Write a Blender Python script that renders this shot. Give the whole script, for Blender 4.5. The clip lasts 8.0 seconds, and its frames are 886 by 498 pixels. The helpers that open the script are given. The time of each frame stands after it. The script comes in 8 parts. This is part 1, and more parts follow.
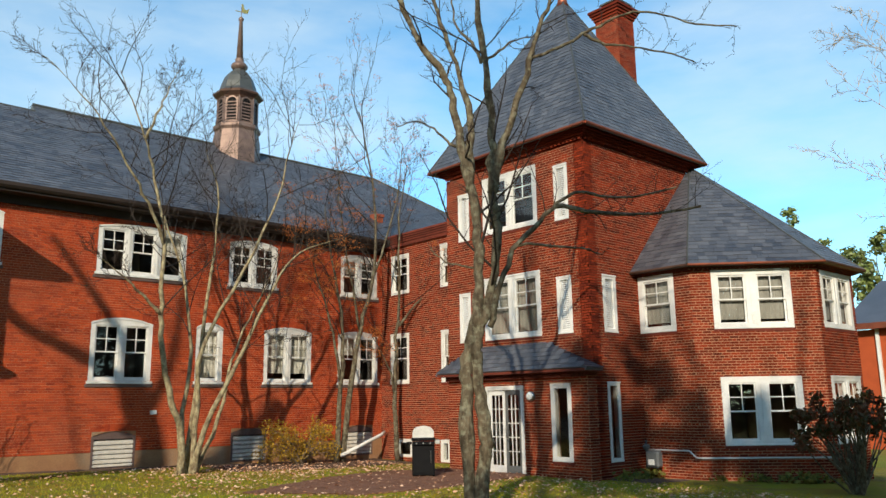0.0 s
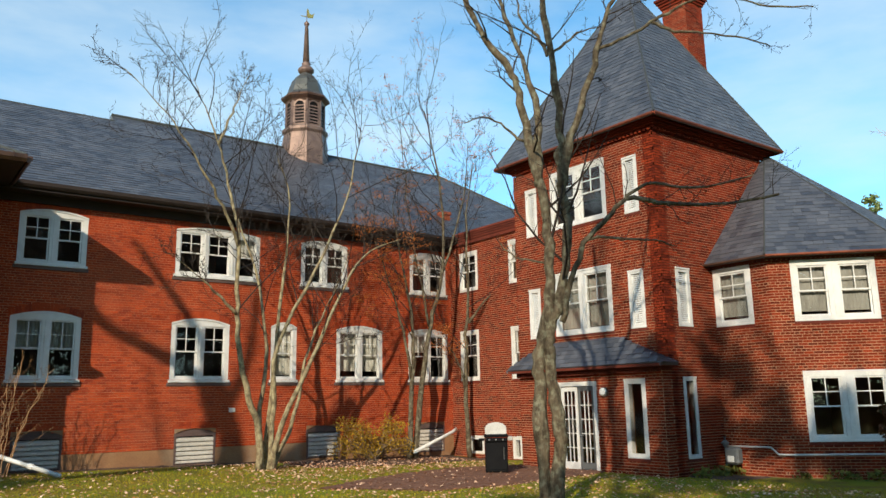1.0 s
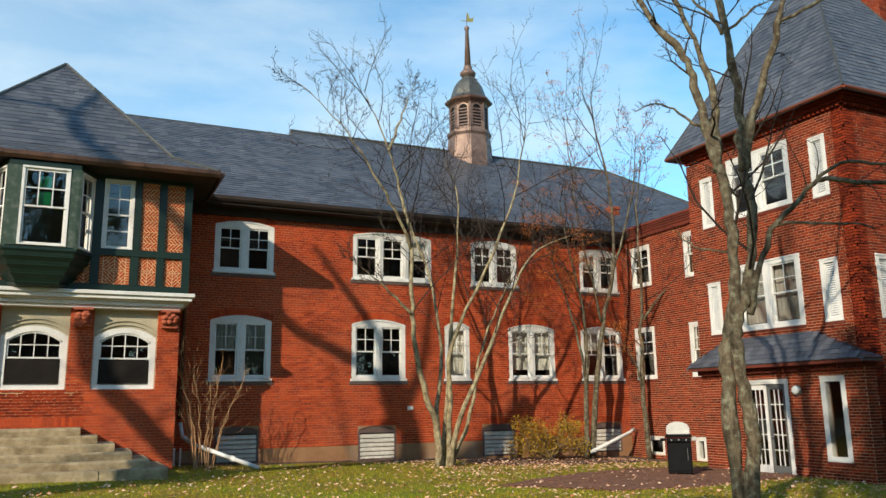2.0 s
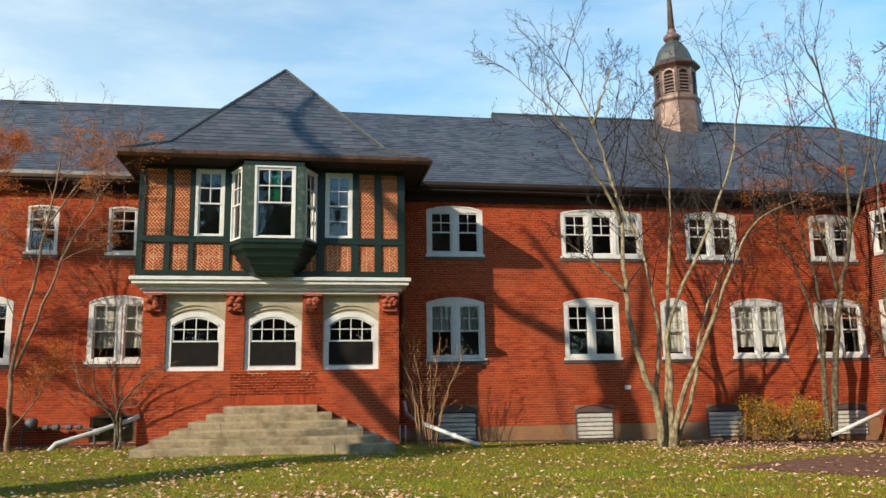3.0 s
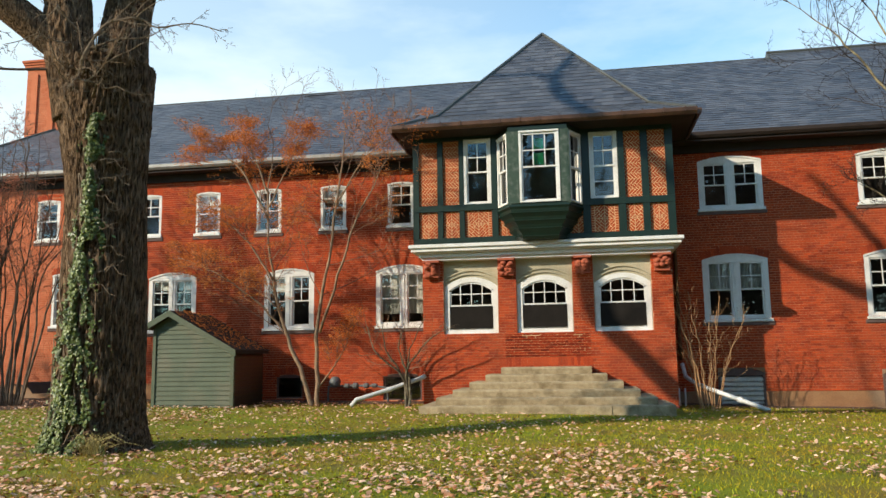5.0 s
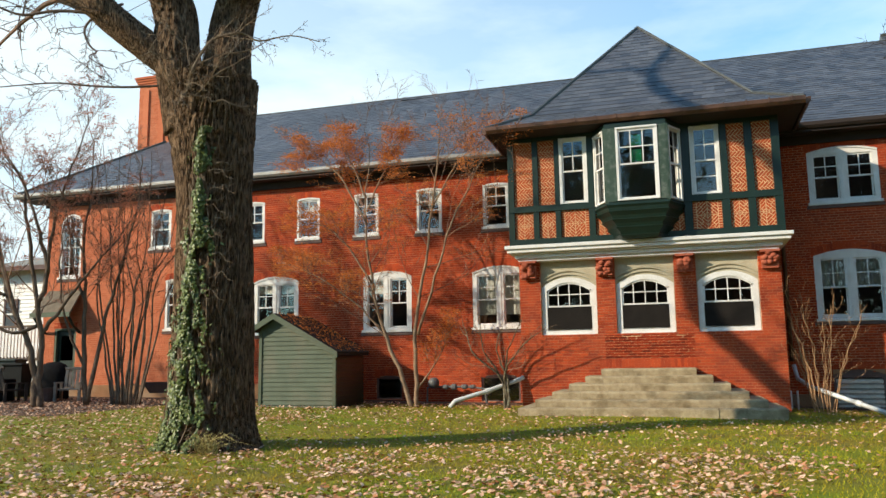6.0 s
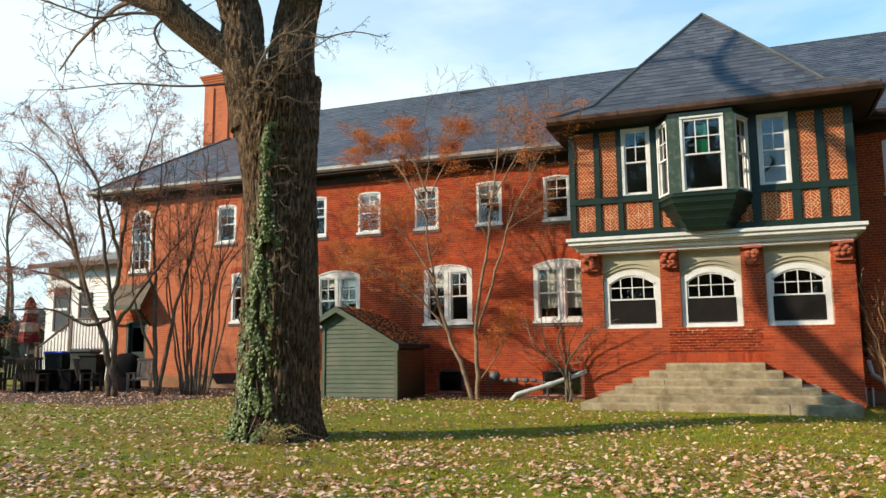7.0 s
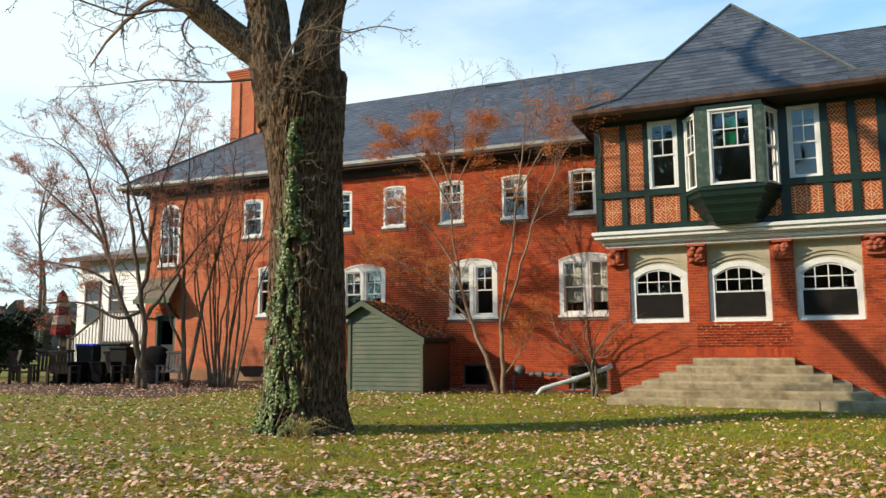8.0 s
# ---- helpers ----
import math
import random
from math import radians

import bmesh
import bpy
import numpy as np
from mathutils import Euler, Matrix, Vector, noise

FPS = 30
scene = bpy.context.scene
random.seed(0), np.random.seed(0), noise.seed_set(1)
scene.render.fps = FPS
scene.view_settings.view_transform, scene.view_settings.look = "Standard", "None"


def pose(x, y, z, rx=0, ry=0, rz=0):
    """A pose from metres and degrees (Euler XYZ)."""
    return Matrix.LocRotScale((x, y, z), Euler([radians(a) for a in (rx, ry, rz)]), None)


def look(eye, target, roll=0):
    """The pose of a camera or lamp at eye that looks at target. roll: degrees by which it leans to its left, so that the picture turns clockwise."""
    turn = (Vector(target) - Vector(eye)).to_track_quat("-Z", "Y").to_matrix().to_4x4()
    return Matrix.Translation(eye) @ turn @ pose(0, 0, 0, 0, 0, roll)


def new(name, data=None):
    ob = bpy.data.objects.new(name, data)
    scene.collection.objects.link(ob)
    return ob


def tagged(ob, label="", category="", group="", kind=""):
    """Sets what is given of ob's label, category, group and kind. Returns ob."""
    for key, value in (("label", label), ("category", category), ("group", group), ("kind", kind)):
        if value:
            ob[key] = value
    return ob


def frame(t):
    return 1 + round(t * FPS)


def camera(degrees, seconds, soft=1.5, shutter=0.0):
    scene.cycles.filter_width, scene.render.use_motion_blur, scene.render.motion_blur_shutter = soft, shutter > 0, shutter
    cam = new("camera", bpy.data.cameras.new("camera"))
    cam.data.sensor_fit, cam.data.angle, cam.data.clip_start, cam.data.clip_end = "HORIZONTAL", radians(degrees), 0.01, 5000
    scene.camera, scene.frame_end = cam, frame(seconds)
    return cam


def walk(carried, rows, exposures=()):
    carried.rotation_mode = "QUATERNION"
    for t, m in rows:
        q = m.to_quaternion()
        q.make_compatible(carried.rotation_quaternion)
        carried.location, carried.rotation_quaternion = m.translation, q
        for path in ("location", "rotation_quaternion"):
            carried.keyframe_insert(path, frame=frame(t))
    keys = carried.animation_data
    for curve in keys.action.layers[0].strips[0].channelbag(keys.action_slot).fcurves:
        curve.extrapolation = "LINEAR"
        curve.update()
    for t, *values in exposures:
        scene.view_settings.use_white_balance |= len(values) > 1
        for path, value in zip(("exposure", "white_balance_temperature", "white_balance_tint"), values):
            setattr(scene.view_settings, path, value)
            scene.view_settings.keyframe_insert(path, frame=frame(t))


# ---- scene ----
cam = camera(58.9, 8.0)
PATH = [
    (0, (-0.708, -23.886, 1.892), (0.602, -22.424, 2.275), -0.8),
    (0.5, (-0.722, -23.873, 1.872), (0.55, -22.377, 2.253), -0.9),
    (1, (-0.752, -23.839, 1.863), (0.428, -22.27, 2.243), -1.1),
    (1.2, (-0.771, -23.823, 1.858), (0.355, -22.214, 2.24), -1.1),
    (2.3, (-0.851, -23.672, 1.775), (-0.181, -21.827, 2.16), -0.7),
    (2.5, (-0.857, -23.638, 1.763), (-0.296, -21.756, 2.141), -0.6),
    (3, (-0.9, -23.542, 1.72), (-0.571, -21.601, 2.073), -0.9),
    (3.5, (-0.914, -23.468, 1.667), (-0.789, -21.5, 1.998), -1.1),
    (4, (-0.93, -23.434, 1.61), (-0.977, -21.458, 1.916), -1.2),
    (4.5, (-0.956, -23.399, 1.581), (-1.15, -21.43, 1.873), -1.1),
    (5, (-0.995, -23.397, 1.589), (-1.33, -21.445, 1.87), -0.8),
    (5.2, (-1.009, -23.397, 1.591), (-1.388, -21.454, 1.873), -0.8),
    (6.5, (-1.076, -23.398, 1.637), (-1.737, -21.531, 1.915), -0.7),
    (7, (-1.122, -23.422, 1.638), (-1.83, -21.571, 1.906), -0.5),
    (7.5, (-1.135, -23.444, 1.641), (-1.874, -21.605, 1.901), -0.5),
    (8, (-1.124, -23.43, 1.651), (-1.892, -21.601, 1.903), -0.3),
]
walk(cam, [(t, look(eye, target, roll)) for t, eye, target, roll in PATH], [(0, 0.08), (2.5, 0.16), (4.5, 0.27), (6.5, 0.33), (8, 0.28)])

# ---- light ----
SUN_AZ = math.atan2(1.31, 1.0)          # the light travels towards +x and +y
SUN_EL = radians(25.3)
world = bpy.data.worlds.new("sky")
scene.world = world
world.use_nodes = True
wn, wl = world.node_tree.nodes, world.node_tree.links
wn.clear()
w_out = wn.new("ShaderNodeOutputWorld")
w_bg = wn.new("ShaderNodeBackground")
w_sky = wn.new("ShaderNodeTexSky")
w_sky.sky_type, w_sky.sun_disc = "NISHITA", False
w_sky.sun_elevation, w_sky.sun_rotation = SUN_EL, radians(180) + SUN_AZ
w_sky.air_density, w_sky.dust_density, w_sky.ozone_density = 1.0, 0.15, 1.6
w_bg.inputs["Strength"].default_value = 0.14
# thin high cloud, drawn by the direction of sight
w_co = wn.new("ShaderNodeTexCoord")
w_map = wn.new("ShaderNodeMapping")
w_map.inputs["Scale"].default_value = (1.6, 1.6, 5.0)
w_no = wn.new("ShaderNodeTexNoise")
w_no.inputs["Scale"].default_value = 1.7
w_no.inputs["Detail"].default_value = 6
w_no.inputs["Roughness"].default_value = 0.55
w_ramp = wn.new("ShaderNodeMapRange")
w_ramp.inputs["From Min"].default_value, w_ramp.inputs["From Max"].default_value = 0.36, 0.70
w_ramp.inputs["To Max"].default_value = 0.62
w_mix = wn.new("ShaderNodeMix")
w_mix.data_type = "RGBA"
w_mix.inputs["B"].default_value = (5.5, 6.5, 6.9, 1)
wl.new(w_co.outputs["Generated"], w_map.inputs["Vector"])
wl.new(w_map.outputs["Vector"], w_no.inputs["Vector"])
wl.new(w_no.outputs["Fac"], w_ramp.inputs["Value"])
# milky haze that thickens towards the sun's side of the sky
w_dot = wn.new("ShaderNodeVectorMath")
w_dot.operation = "DOT_PRODUCT"
w_dot.inputs[1].default_value = (-0.74, 0.62, -0.36)
w_haze = wn.new("ShaderNodeMapRange")
w_haze.interpolation_type = "SMOOTHSTEP"
w_haze.inputs["From Min"].default_value, w_haze.inputs["From Max"].default_value = 0.0, 1.0
w_haze.inputs["To Max"].default_value = 0.72
w_sum = wn.new("ShaderNodeMath")
w_sum.operation, w_sum.use_clamp = "ADD", True
w_tint = wn.new("ShaderNodeMix")
w_tint.data_type, w_tint.blend_type = "RGBA", "MULTIPLY"
w_tint.inputs["Factor"].default_value = 1.0
w_tint.inputs["B"].default_value = (0.88, 1.44, 1.53, 1)
wl.new(w_co.outputs["Generated"], w_dot.inputs[0])
wl.new(w_dot.outputs["Value"], w_haze.inputs["Value"])
wl.new(w_haze.outputs["Result"], w_sum.inputs[0])
wl.new(w_ramp.outputs["Result"], w_sum.inputs[1])
w_sep = wn.new("ShaderNodeSeparateXYZ")
w_high = wn.new("ShaderNodeMapRange")
w_high.inputs["From Min"].default_value, w_high.inputs["From Max"].default_value = 0.45, 0.9
w_high.inputs["To Min"].default_value, w_high.inputs["To Max"].default_value = 1.0, 0.12
w_thin = wn.new("ShaderNodeMath")
w_thin.operation = "MULTIPLY"
wl.new(w_co.outputs["Generated"], w_sep.inputs[0])
wl.new(w_sep.outputs["Z"], w_high.inputs["Value"])
wl.new(w_sum.outputs[0], w_thin.inputs[0])
wl.new(w_high.outputs["Result"], w_thin.inputs[1])
wl.new(w_thin.outputs[0], w_mix.inputs["Factor"])
wl.new(w_sky.outputs["Color"], w_tint.inputs["A"])
wl.new(w_tint.outputs["Result"], w_mix.inputs["A"])
wl.new(w_mix.outputs["Result"], w_bg.inputs["Color"])
wl.new(w_bg.outputs["Background"], w_out.inputs["Surface"])

sun = new("sun", bpy.data.lights.new("sun", "SUN"))
sun.data.energy, sun.data.angle, sun.data.color = 5.0, radians(0.6), (1.0, 0.87, 0.67)
sun_way = Vector((math.sin(SUN_AZ) * math.cos(SUN_EL), math.cos(SUN_AZ) * math.cos(SUN_EL), -math.sin(SUN_EL)))
sun.matrix_world = look((-30, -30, 30), Vector((-30, -30, 30)) + sun_way)


# ---- materials ----
def material(name, colour, rough=0.8, other=None, scale=6.0, amount=0.5, bump=0.2, fine=60.0, island=0.0, metal=0.0,
             spec=0.3, stain=None, stain_scale=0.6, stain_amount=0.4, stretch=(1, 1, 1), per_object=0.0, relief=0.0, leafy=0.0):
    """A surface with grain at two scales, relief and, if asked, a change of tone from piece to piece."""
    m = bpy.data.materials.new(name)
    m.use_nodes = True
    n, l = m.node_tree.nodes, m.node_tree.links
    b = n["Principled BSDF"]
    b.inputs["Roughness"].default_value = rough
    b.inputs["Metallic"].default_value = metal
    b.inputs["Specular IOR Level"].default_value = spec
    co = n.new("ShaderNodeNewGeometry")
    mp = n.new("ShaderNodeMapping")
    mp.inputs["Scale"].default_value = stretch
    l.new(co.outputs["Position"], mp.inputs["Vector"])
    coarse = n.new("ShaderNodeTexNoise")
    coarse.inputs["Scale"].default_value, coarse.inputs["Detail"].default_value = scale, 5
    l.new(mp.outputs["Vector"], coarse.inputs["Vector"])
    grain = n.new("ShaderNodeTexNoise")
    grain.inputs["Scale"].default_value, grain.inputs["Detail"].default_value = fine, 3
    l.new(mp.outputs["Vector"], grain.inputs["Vector"])
    other = other or tuple(c * 0.6 for c in colour)
    mix = n.new("ShaderNodeMix")
    mix.data_type = "RGBA"
    mix.inputs["A"].default_value, mix.inputs["B"].default_value = (*colour, 1), (*other, 1)
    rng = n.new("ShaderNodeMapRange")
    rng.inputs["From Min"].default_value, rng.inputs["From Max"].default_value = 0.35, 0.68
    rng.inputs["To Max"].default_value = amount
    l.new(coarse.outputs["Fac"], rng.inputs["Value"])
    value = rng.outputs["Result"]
    if island or per_object:
        src = n.new("ShaderNodeObjectInfo") if per_object else co
        add = n.new("ShaderNodeMath")
        add.operation = "MULTIPLY_ADD"
        l.new(src.outputs["Random"] if per_object else co.outputs["Random Per Island"], add.inputs[0])
        add.inputs[1].default_value = per_object or island
        l.new(value, add.inputs[2])
        value = add.outputs[0]
    l.new(value, mix.inputs["Factor"])
    colour_out = mix.outputs["Result"]
    if stain:
        sn = n.new("ShaderNodeTexNoise")
        sn.inputs["Scale"].default_value, sn.inputs["Detail"].default_value = stain_scale, 6
        l.new(co.outputs["Position"], sn.inputs["Vector"])
        sr = n.new("ShaderNodeMapRange")
        sr.inputs["From Min"].default_value, sr.inputs["From Max"].default_value = 0.48, 0.7
        sr.inputs["To Max"].default_value = stain_amount
        l.new(sn.outputs["Fac"], sr.inputs["Value"])
        sm = n.new("ShaderNodeMix")
        sm.data_type = "RGBA"
        sm.inputs["B"].default_value = (*stain, 1)
        l.new(sr.outputs["Result"], sm.inputs["Factor"])
        l.new(colour_out, sm.inputs["A"])
        colour_out = sm.outputs["Result"]
    fleck = n.new("ShaderNodeMix")
    fleck.data_type, fleck.blend_type = "RGBA", "MULTIPLY"
    fleck.inputs["Factor"].default_value = 0.45
    l.new(colour_out, fleck.inputs["A"])
    fr = n.new("ShaderNodeMapRange")
    fr.inputs["From Min"].default_value, fr.inputs["From Max"].default_value = 0.3, 0.7
    fr.inputs["To Min"].default_value, fr.inputs["To Max"].default_value = 0.55, 1.25
    l.new(grain.outputs["Fac"], fr.inputs["Value"])
    l.new(fr.outputs["Result"], fleck.inputs["B"])
    l.new(fleck.outputs["Result"], b.inputs["Base Color"])
    if bump:
        bp = n.new("ShaderNodeBump")
        bp.inputs["Strength"].default_value, bp.inputs["Distance"].default_value = bump, 0.02
        l.new(grain.outputs["Fac"], bp.inputs["Height"])
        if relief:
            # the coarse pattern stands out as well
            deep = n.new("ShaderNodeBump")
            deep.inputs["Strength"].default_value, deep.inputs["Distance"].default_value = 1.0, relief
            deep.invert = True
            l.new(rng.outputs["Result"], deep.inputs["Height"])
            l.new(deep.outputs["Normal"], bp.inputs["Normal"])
        l.new(bp.outputs["Normal"], b.inputs["Normal"])
    if leafy:
        # thin leaves let some light through
        tl = n.new("ShaderNodeBsdfTranslucent")
        l.new(fleck.outputs["Result"], tl.inputs["Color"])
        ms = n.new("ShaderNodeMixShader")
        ms.inputs["Fac"].default_value = leafy
        l.new(b.outputs["BSDF"], ms.inputs[1])
        l.new(tl.outputs["BSDF"], ms.inputs[2])
        l.new(ms.outputs["Shader"], n["Material Output"].inputs["Surface"])
    return m


def glass_material(name, tint=(0.9, 0.93, 0.92), gloss=1.0):
    m = bpy.data.materials.new(name)
    m.use_nodes = True
    n, l = m.node_tree.nodes, m.node_tree.links
    n.clear()
    out = n.new("ShaderNodeOutputMaterial")
    mix = n.new("ShaderNodeMixShader")
    tr = n.new("ShaderNodeBsdfTransparent")
    tr.inputs["Color"].default_value = (*tint, 1)
    gl = n.new("ShaderNodeBsdfGlossy")
    gl.inputs["Roughness"].default_value = 0.015
    fr = n.new("ShaderNodeFresnel")
    fr.inputs["IOR"].default_value = 2.0
    wave = n.new("ShaderNodeTexNoise")
    wave.inputs["Scale"].default_value = 2.2
    geo = n.new("ShaderNodeNewGeometry")
    l.new(geo.outputs["Position"], wave.inputs["Vector"])
    bp = n.new("ShaderNodeBump")
    bp.inputs["Strength"].default_value, bp.inputs["Distance"].default_value = 0.35, 0.02
    l.new(wave.outputs["Fac"], bp.inputs["Height"])
    l.new(bp.outputs["Normal"], gl.inputs["Normal"])
    l.new(fr.outputs["Fac"], mix.inputs["Fac"])
    l.new(tr.outputs["BSDF"], mix.inputs[1])
    l.new(gl.outputs["BSDF"], mix.inputs[2])
    l.new(mix.outputs["Shader"], out.inputs["Surface"])
    return m


BRICK = material("red_brick", (0.50, 0.074, 0.016), 0.9, (0.22, 0.025, 0.008), 1.3, 0.35, 0.3, 45, island=0.72, stain=(0.30, 0.07, 0.03), stain_scale=0.5, stain_amount=0.4)
MORTAR = material("red_mortar", (0.60, 0.29, 0.165), 0.95, (0.36, 0.13, 0.07), 3, 0.6, 0.3, 80)
BRICK_T = material("mottled_brick", (0.30, 0.041, 0.013), 0.9, (0.085, 0.012, 0.006), 1.2, 0.25, 0.35, 45, island=0.8, spec=0.15)
MORTAR_T = material("buff_mortar", (0.46, 0.27, 0.165), 0.95, (0.26, 0.13, 0.075), 3, 0.5, 0.3, 80)
BRICK_D = material("dark_brick", (0.20, 0.04, 0.022), 0.85, (0.09, 0.02, 0.012), 2, 0.4, 0.3, 45, island=0.6)
ORANGE = material("orange_brick", (0.48, 0.092, 0.024), 0.85, (0.27, 0.048, 0.016), 2, 0.3, 0.3, 50, island=0.6)
PALE = material("pale_mortar", (0.72, 0.50, 0.28), 0.95, (0.36, 0.22, 0.12), 3, 0.5, 0.2, 80)
SLATE = material("slate", (0.115, 0.12, 0.135), 0.43, (0.04, 0.044, 0.056), 0.8, 0.35, 0.25, 30, island=0.8, spec=0.85, stain=(0.055, 0.06, 0.068), stain_scale=0.35)
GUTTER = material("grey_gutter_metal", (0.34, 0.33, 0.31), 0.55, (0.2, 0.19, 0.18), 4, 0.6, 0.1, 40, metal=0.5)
COPPER = material("brown_copper", (0.15, 0.08, 0.055), 0.45, (0.045, 0.03, 0.025), 3, 0.6, 0.15, 40, metal=0.4)
COPPER_NEW = material("bright_copper", (0.34, 0.10, 0.055), 0.4, (0.16, 0.06, 0.04), 3, 0.6, 0.1, 40, metal=0.6)
CUPOLA = material("weathered_copper", (0.25, 0.165, 0.13), 0.5, (0.12, 0.08, 0.07), 2.5, 0.8, 0.15, 30, metal=0.35)
LEAD = material("grey_dome", (0.12, 0.12, 0.11), 0.45, (0.07, 0.075, 0.07), 3, 0.6, 0.1, 40, metal=0.5)
GILT = material("gilt", (0.85, 0.55, 0.16), 0.3, (0.6, 0.35, 0.1), 5, 0.4, 0.05, 40, metal=0.9)
WHITE = material("white_paint", (0.72, 0.71, 0.68), 0.55, (0.56, 0.54, 0.50), 4, 0.4, 0.08, 60, spec=0.4, stain=(0.5, 0.47, 0.42), stain_scale=2.0, stain_amount=0.25)
# cream toned down: the cornice's shade on the panels is in the colour
CREAM = material("cream_stucco", (0.44, 0.39, 0.28), 0.8, (0.34, 0.30, 0.2), 4, 0.5, 0.15, 60)
GREEN = material("dark_green_paint", (0.009, 0.025, 0.018), 0.4, (0.005, 0.014, 0.011), 3, 0.5, 0.12, 50, spec=0.4)
GREEN_L = material("worn_green_paint", (0.036, 0.064, 0.045), 0.55, (0.025, 0.05, 0.036), 3, 0.6, 0.15, 50, stain=(0.2, 0.21, 0.18), stain_scale=6, stain_amount=0.4)
SHED_G = material("grey_green_paint", (0.085, 0.108, 0.068), 0.65, (0.055, 0.072, 0.045), 3, 0.6, 0.15, 50, stain=(0.15, 0.13, 0.09), stain_scale=1.6, stain_amount=0.4)
SHINGLE = material("brown_shingle", (0.05, 0.035, 0.028), 0.9, (0.025, 0.018, 0.016), 5, 0.5, 0.4, 60, island=0.4)
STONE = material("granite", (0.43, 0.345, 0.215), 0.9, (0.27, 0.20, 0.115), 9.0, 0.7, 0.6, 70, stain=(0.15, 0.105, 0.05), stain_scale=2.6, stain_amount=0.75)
SILL = material("brownstone", (0.13, 0.085, 0.075), 0.85, (0.08, 0.055, 0.05), 4, 0.5, 0.25, 50)
FOUND = material("old_foundation", (0.31, 0.165, 0.08), 0.9, (0.20, 0.09, 0.045), 2, 0.6, 0.4, 30, stain=(0.28, 0.26, 0.2), stain_scale=1.2)
TERRA = material("terracotta", (0.40, 0.10, 0.05), 0.8, (0.2, 0.05, 0.03), 9, 0.6, 0.5, 40)
BLACK = material("black_plastic", (0.008, 0.008, 0.009), 0.6, (0.014, 0.014, 0.014), 5, 0.5, 0.1, 60, spec=0.05)
STEEL = material("steel", (0.42, 0.43, 0.44), 0.3, (0.3, 0.31, 0.32), 5, 0.5, 0.05, 60, metal=0.9)
GREYPIPE = material("grey_pipe", (0.13, 0.135, 0.135), 0.5, (0.08, 0.08, 0.08), 5, 0.5, 0.1, 60)
# dark base colour stands in for the unlit inside of the rooms
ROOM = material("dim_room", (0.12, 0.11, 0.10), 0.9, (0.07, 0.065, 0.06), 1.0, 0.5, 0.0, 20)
VENT = material("weathered_slat", (0.62, 0.58, 0.51), 0.85, (0.42, 0.38, 0.33), 6, 0.6, 0.2, 50)
SCREEN = material("dark_insect_screen", (0.022, 0.019, 0.017), 0.95, (0.013, 0.012, 0.011), 3, 0.6, 0.05, 60, spec=0.03)
# the deep shadow under the eaves is put into this near-black colour
EAVE = material("shaded_eave_paint", (0.035, 0.024, 0.020), 0.7, (0.02, 0.014, 0.012), 3, 0.5, 0.1, 50)
NET = material("grey_net_curtain", (0.34, 0.33, 0.30), 0.9, (0.2, 0.19, 0.17), 7, 0.6, 0.1, 60, stretch=(1, 1, 0.15))
BRICK_P = material("pale_orange_brick", (0.60, 0.20, 0.10), 0.9, (0.42, 0.105, 0.045), 1.3, 0.35, 0.3, 45, island=0.55, spec=0.15)
BLIND = material("blind_cloth", (0.66, 0.64, 0.58), 0.8, (0.5, 0.48, 0.43), 2.5, 0.5, 0.1, 60)
SHUTTER = material("grey_white_shutter", (0.76, 0.75, 0.72), 0.6, (0.5, 0.54, 0.56), 4, 0.4, 0.1, 60)
GLASS = glass_material("window_glass")
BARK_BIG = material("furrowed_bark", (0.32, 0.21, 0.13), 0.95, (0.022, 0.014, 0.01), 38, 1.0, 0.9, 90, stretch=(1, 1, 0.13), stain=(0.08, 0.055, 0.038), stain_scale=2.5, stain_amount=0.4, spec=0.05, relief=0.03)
BARK_PALE = material("pale_lichen_bark", (0.40, 0.345, 0.205), 0.9, (0.17, 0.115, 0.065), 11, 0.95, 0.6, 40, stretch=(1, 1, 0.6), stain=(0.075, 0.052, 0.034), stain_scale=5.0, stain_amount=0.8, relief=0.01)
BARK_GREY = material("grey_mottled_bark", (0.15, 0.118, 0.078), 0.95, (0.04, 0.03, 0.02), 9, 0.9, 1.0, 34, stretch=(1, 1, 0.4), stain=(0.30, 0.30, 0.21), stain_scale=9, stain_amount=0.55, spec=0.1, relief=0.02)
BARK_BROWN = material("warm_brown_bark", (0.31, 0.205, 0.13), 0.9, (0.12, 0.075, 0.048), 8, 0.8, 0.6, 40, stretch=(1, 1, 0.4), stain=(0.33, 0.27, 0.2), stain_scale=9, stain_amount=0.4, spec=0.15)
BARK_DIM = material("dim_brown_bark", (0.17, 0.12, 0.085), 0.9, (0.075, 0.05, 0.035), 8, 0.8, 0.6, 40, stretch=(1, 1, 0.4), stain=(0.24, 0.2, 0.15), stain_scale=9, stain_amount=0.4, spec=0.15)
TWIG_DARK = material("dark_twig", (0.042, 0.030, 0.023), 0.9, (0.022, 0.016, 0.012), 6, 0.6, 0.2, 40)
TWIG_WARM = material("warm_twig", (0.27, 0.165, 0.11), 0.9, (0.12, 0.065, 0.045), 6, 0.6, 0.2, 40)
SEEDS_PINK = material("pink_seed_heads", (0.62, 0.27, 0.17), 0.9, (0.38, 0.14, 0.08), 6, 0.5, 0.2, 40, island=0.6, leafy=0.5)
TWIG = material("twig", (0.16, 0.115, 0.085), 0.9, (0.08, 0.055, 0.04), 6, 0.6, 0.2, 40)
TWIG_PALE = material("pale_twig", (0.24, 0.175, 0.115), 0.9, (0.13, 0.085, 0.055), 6, 0.6, 0.2, 40)
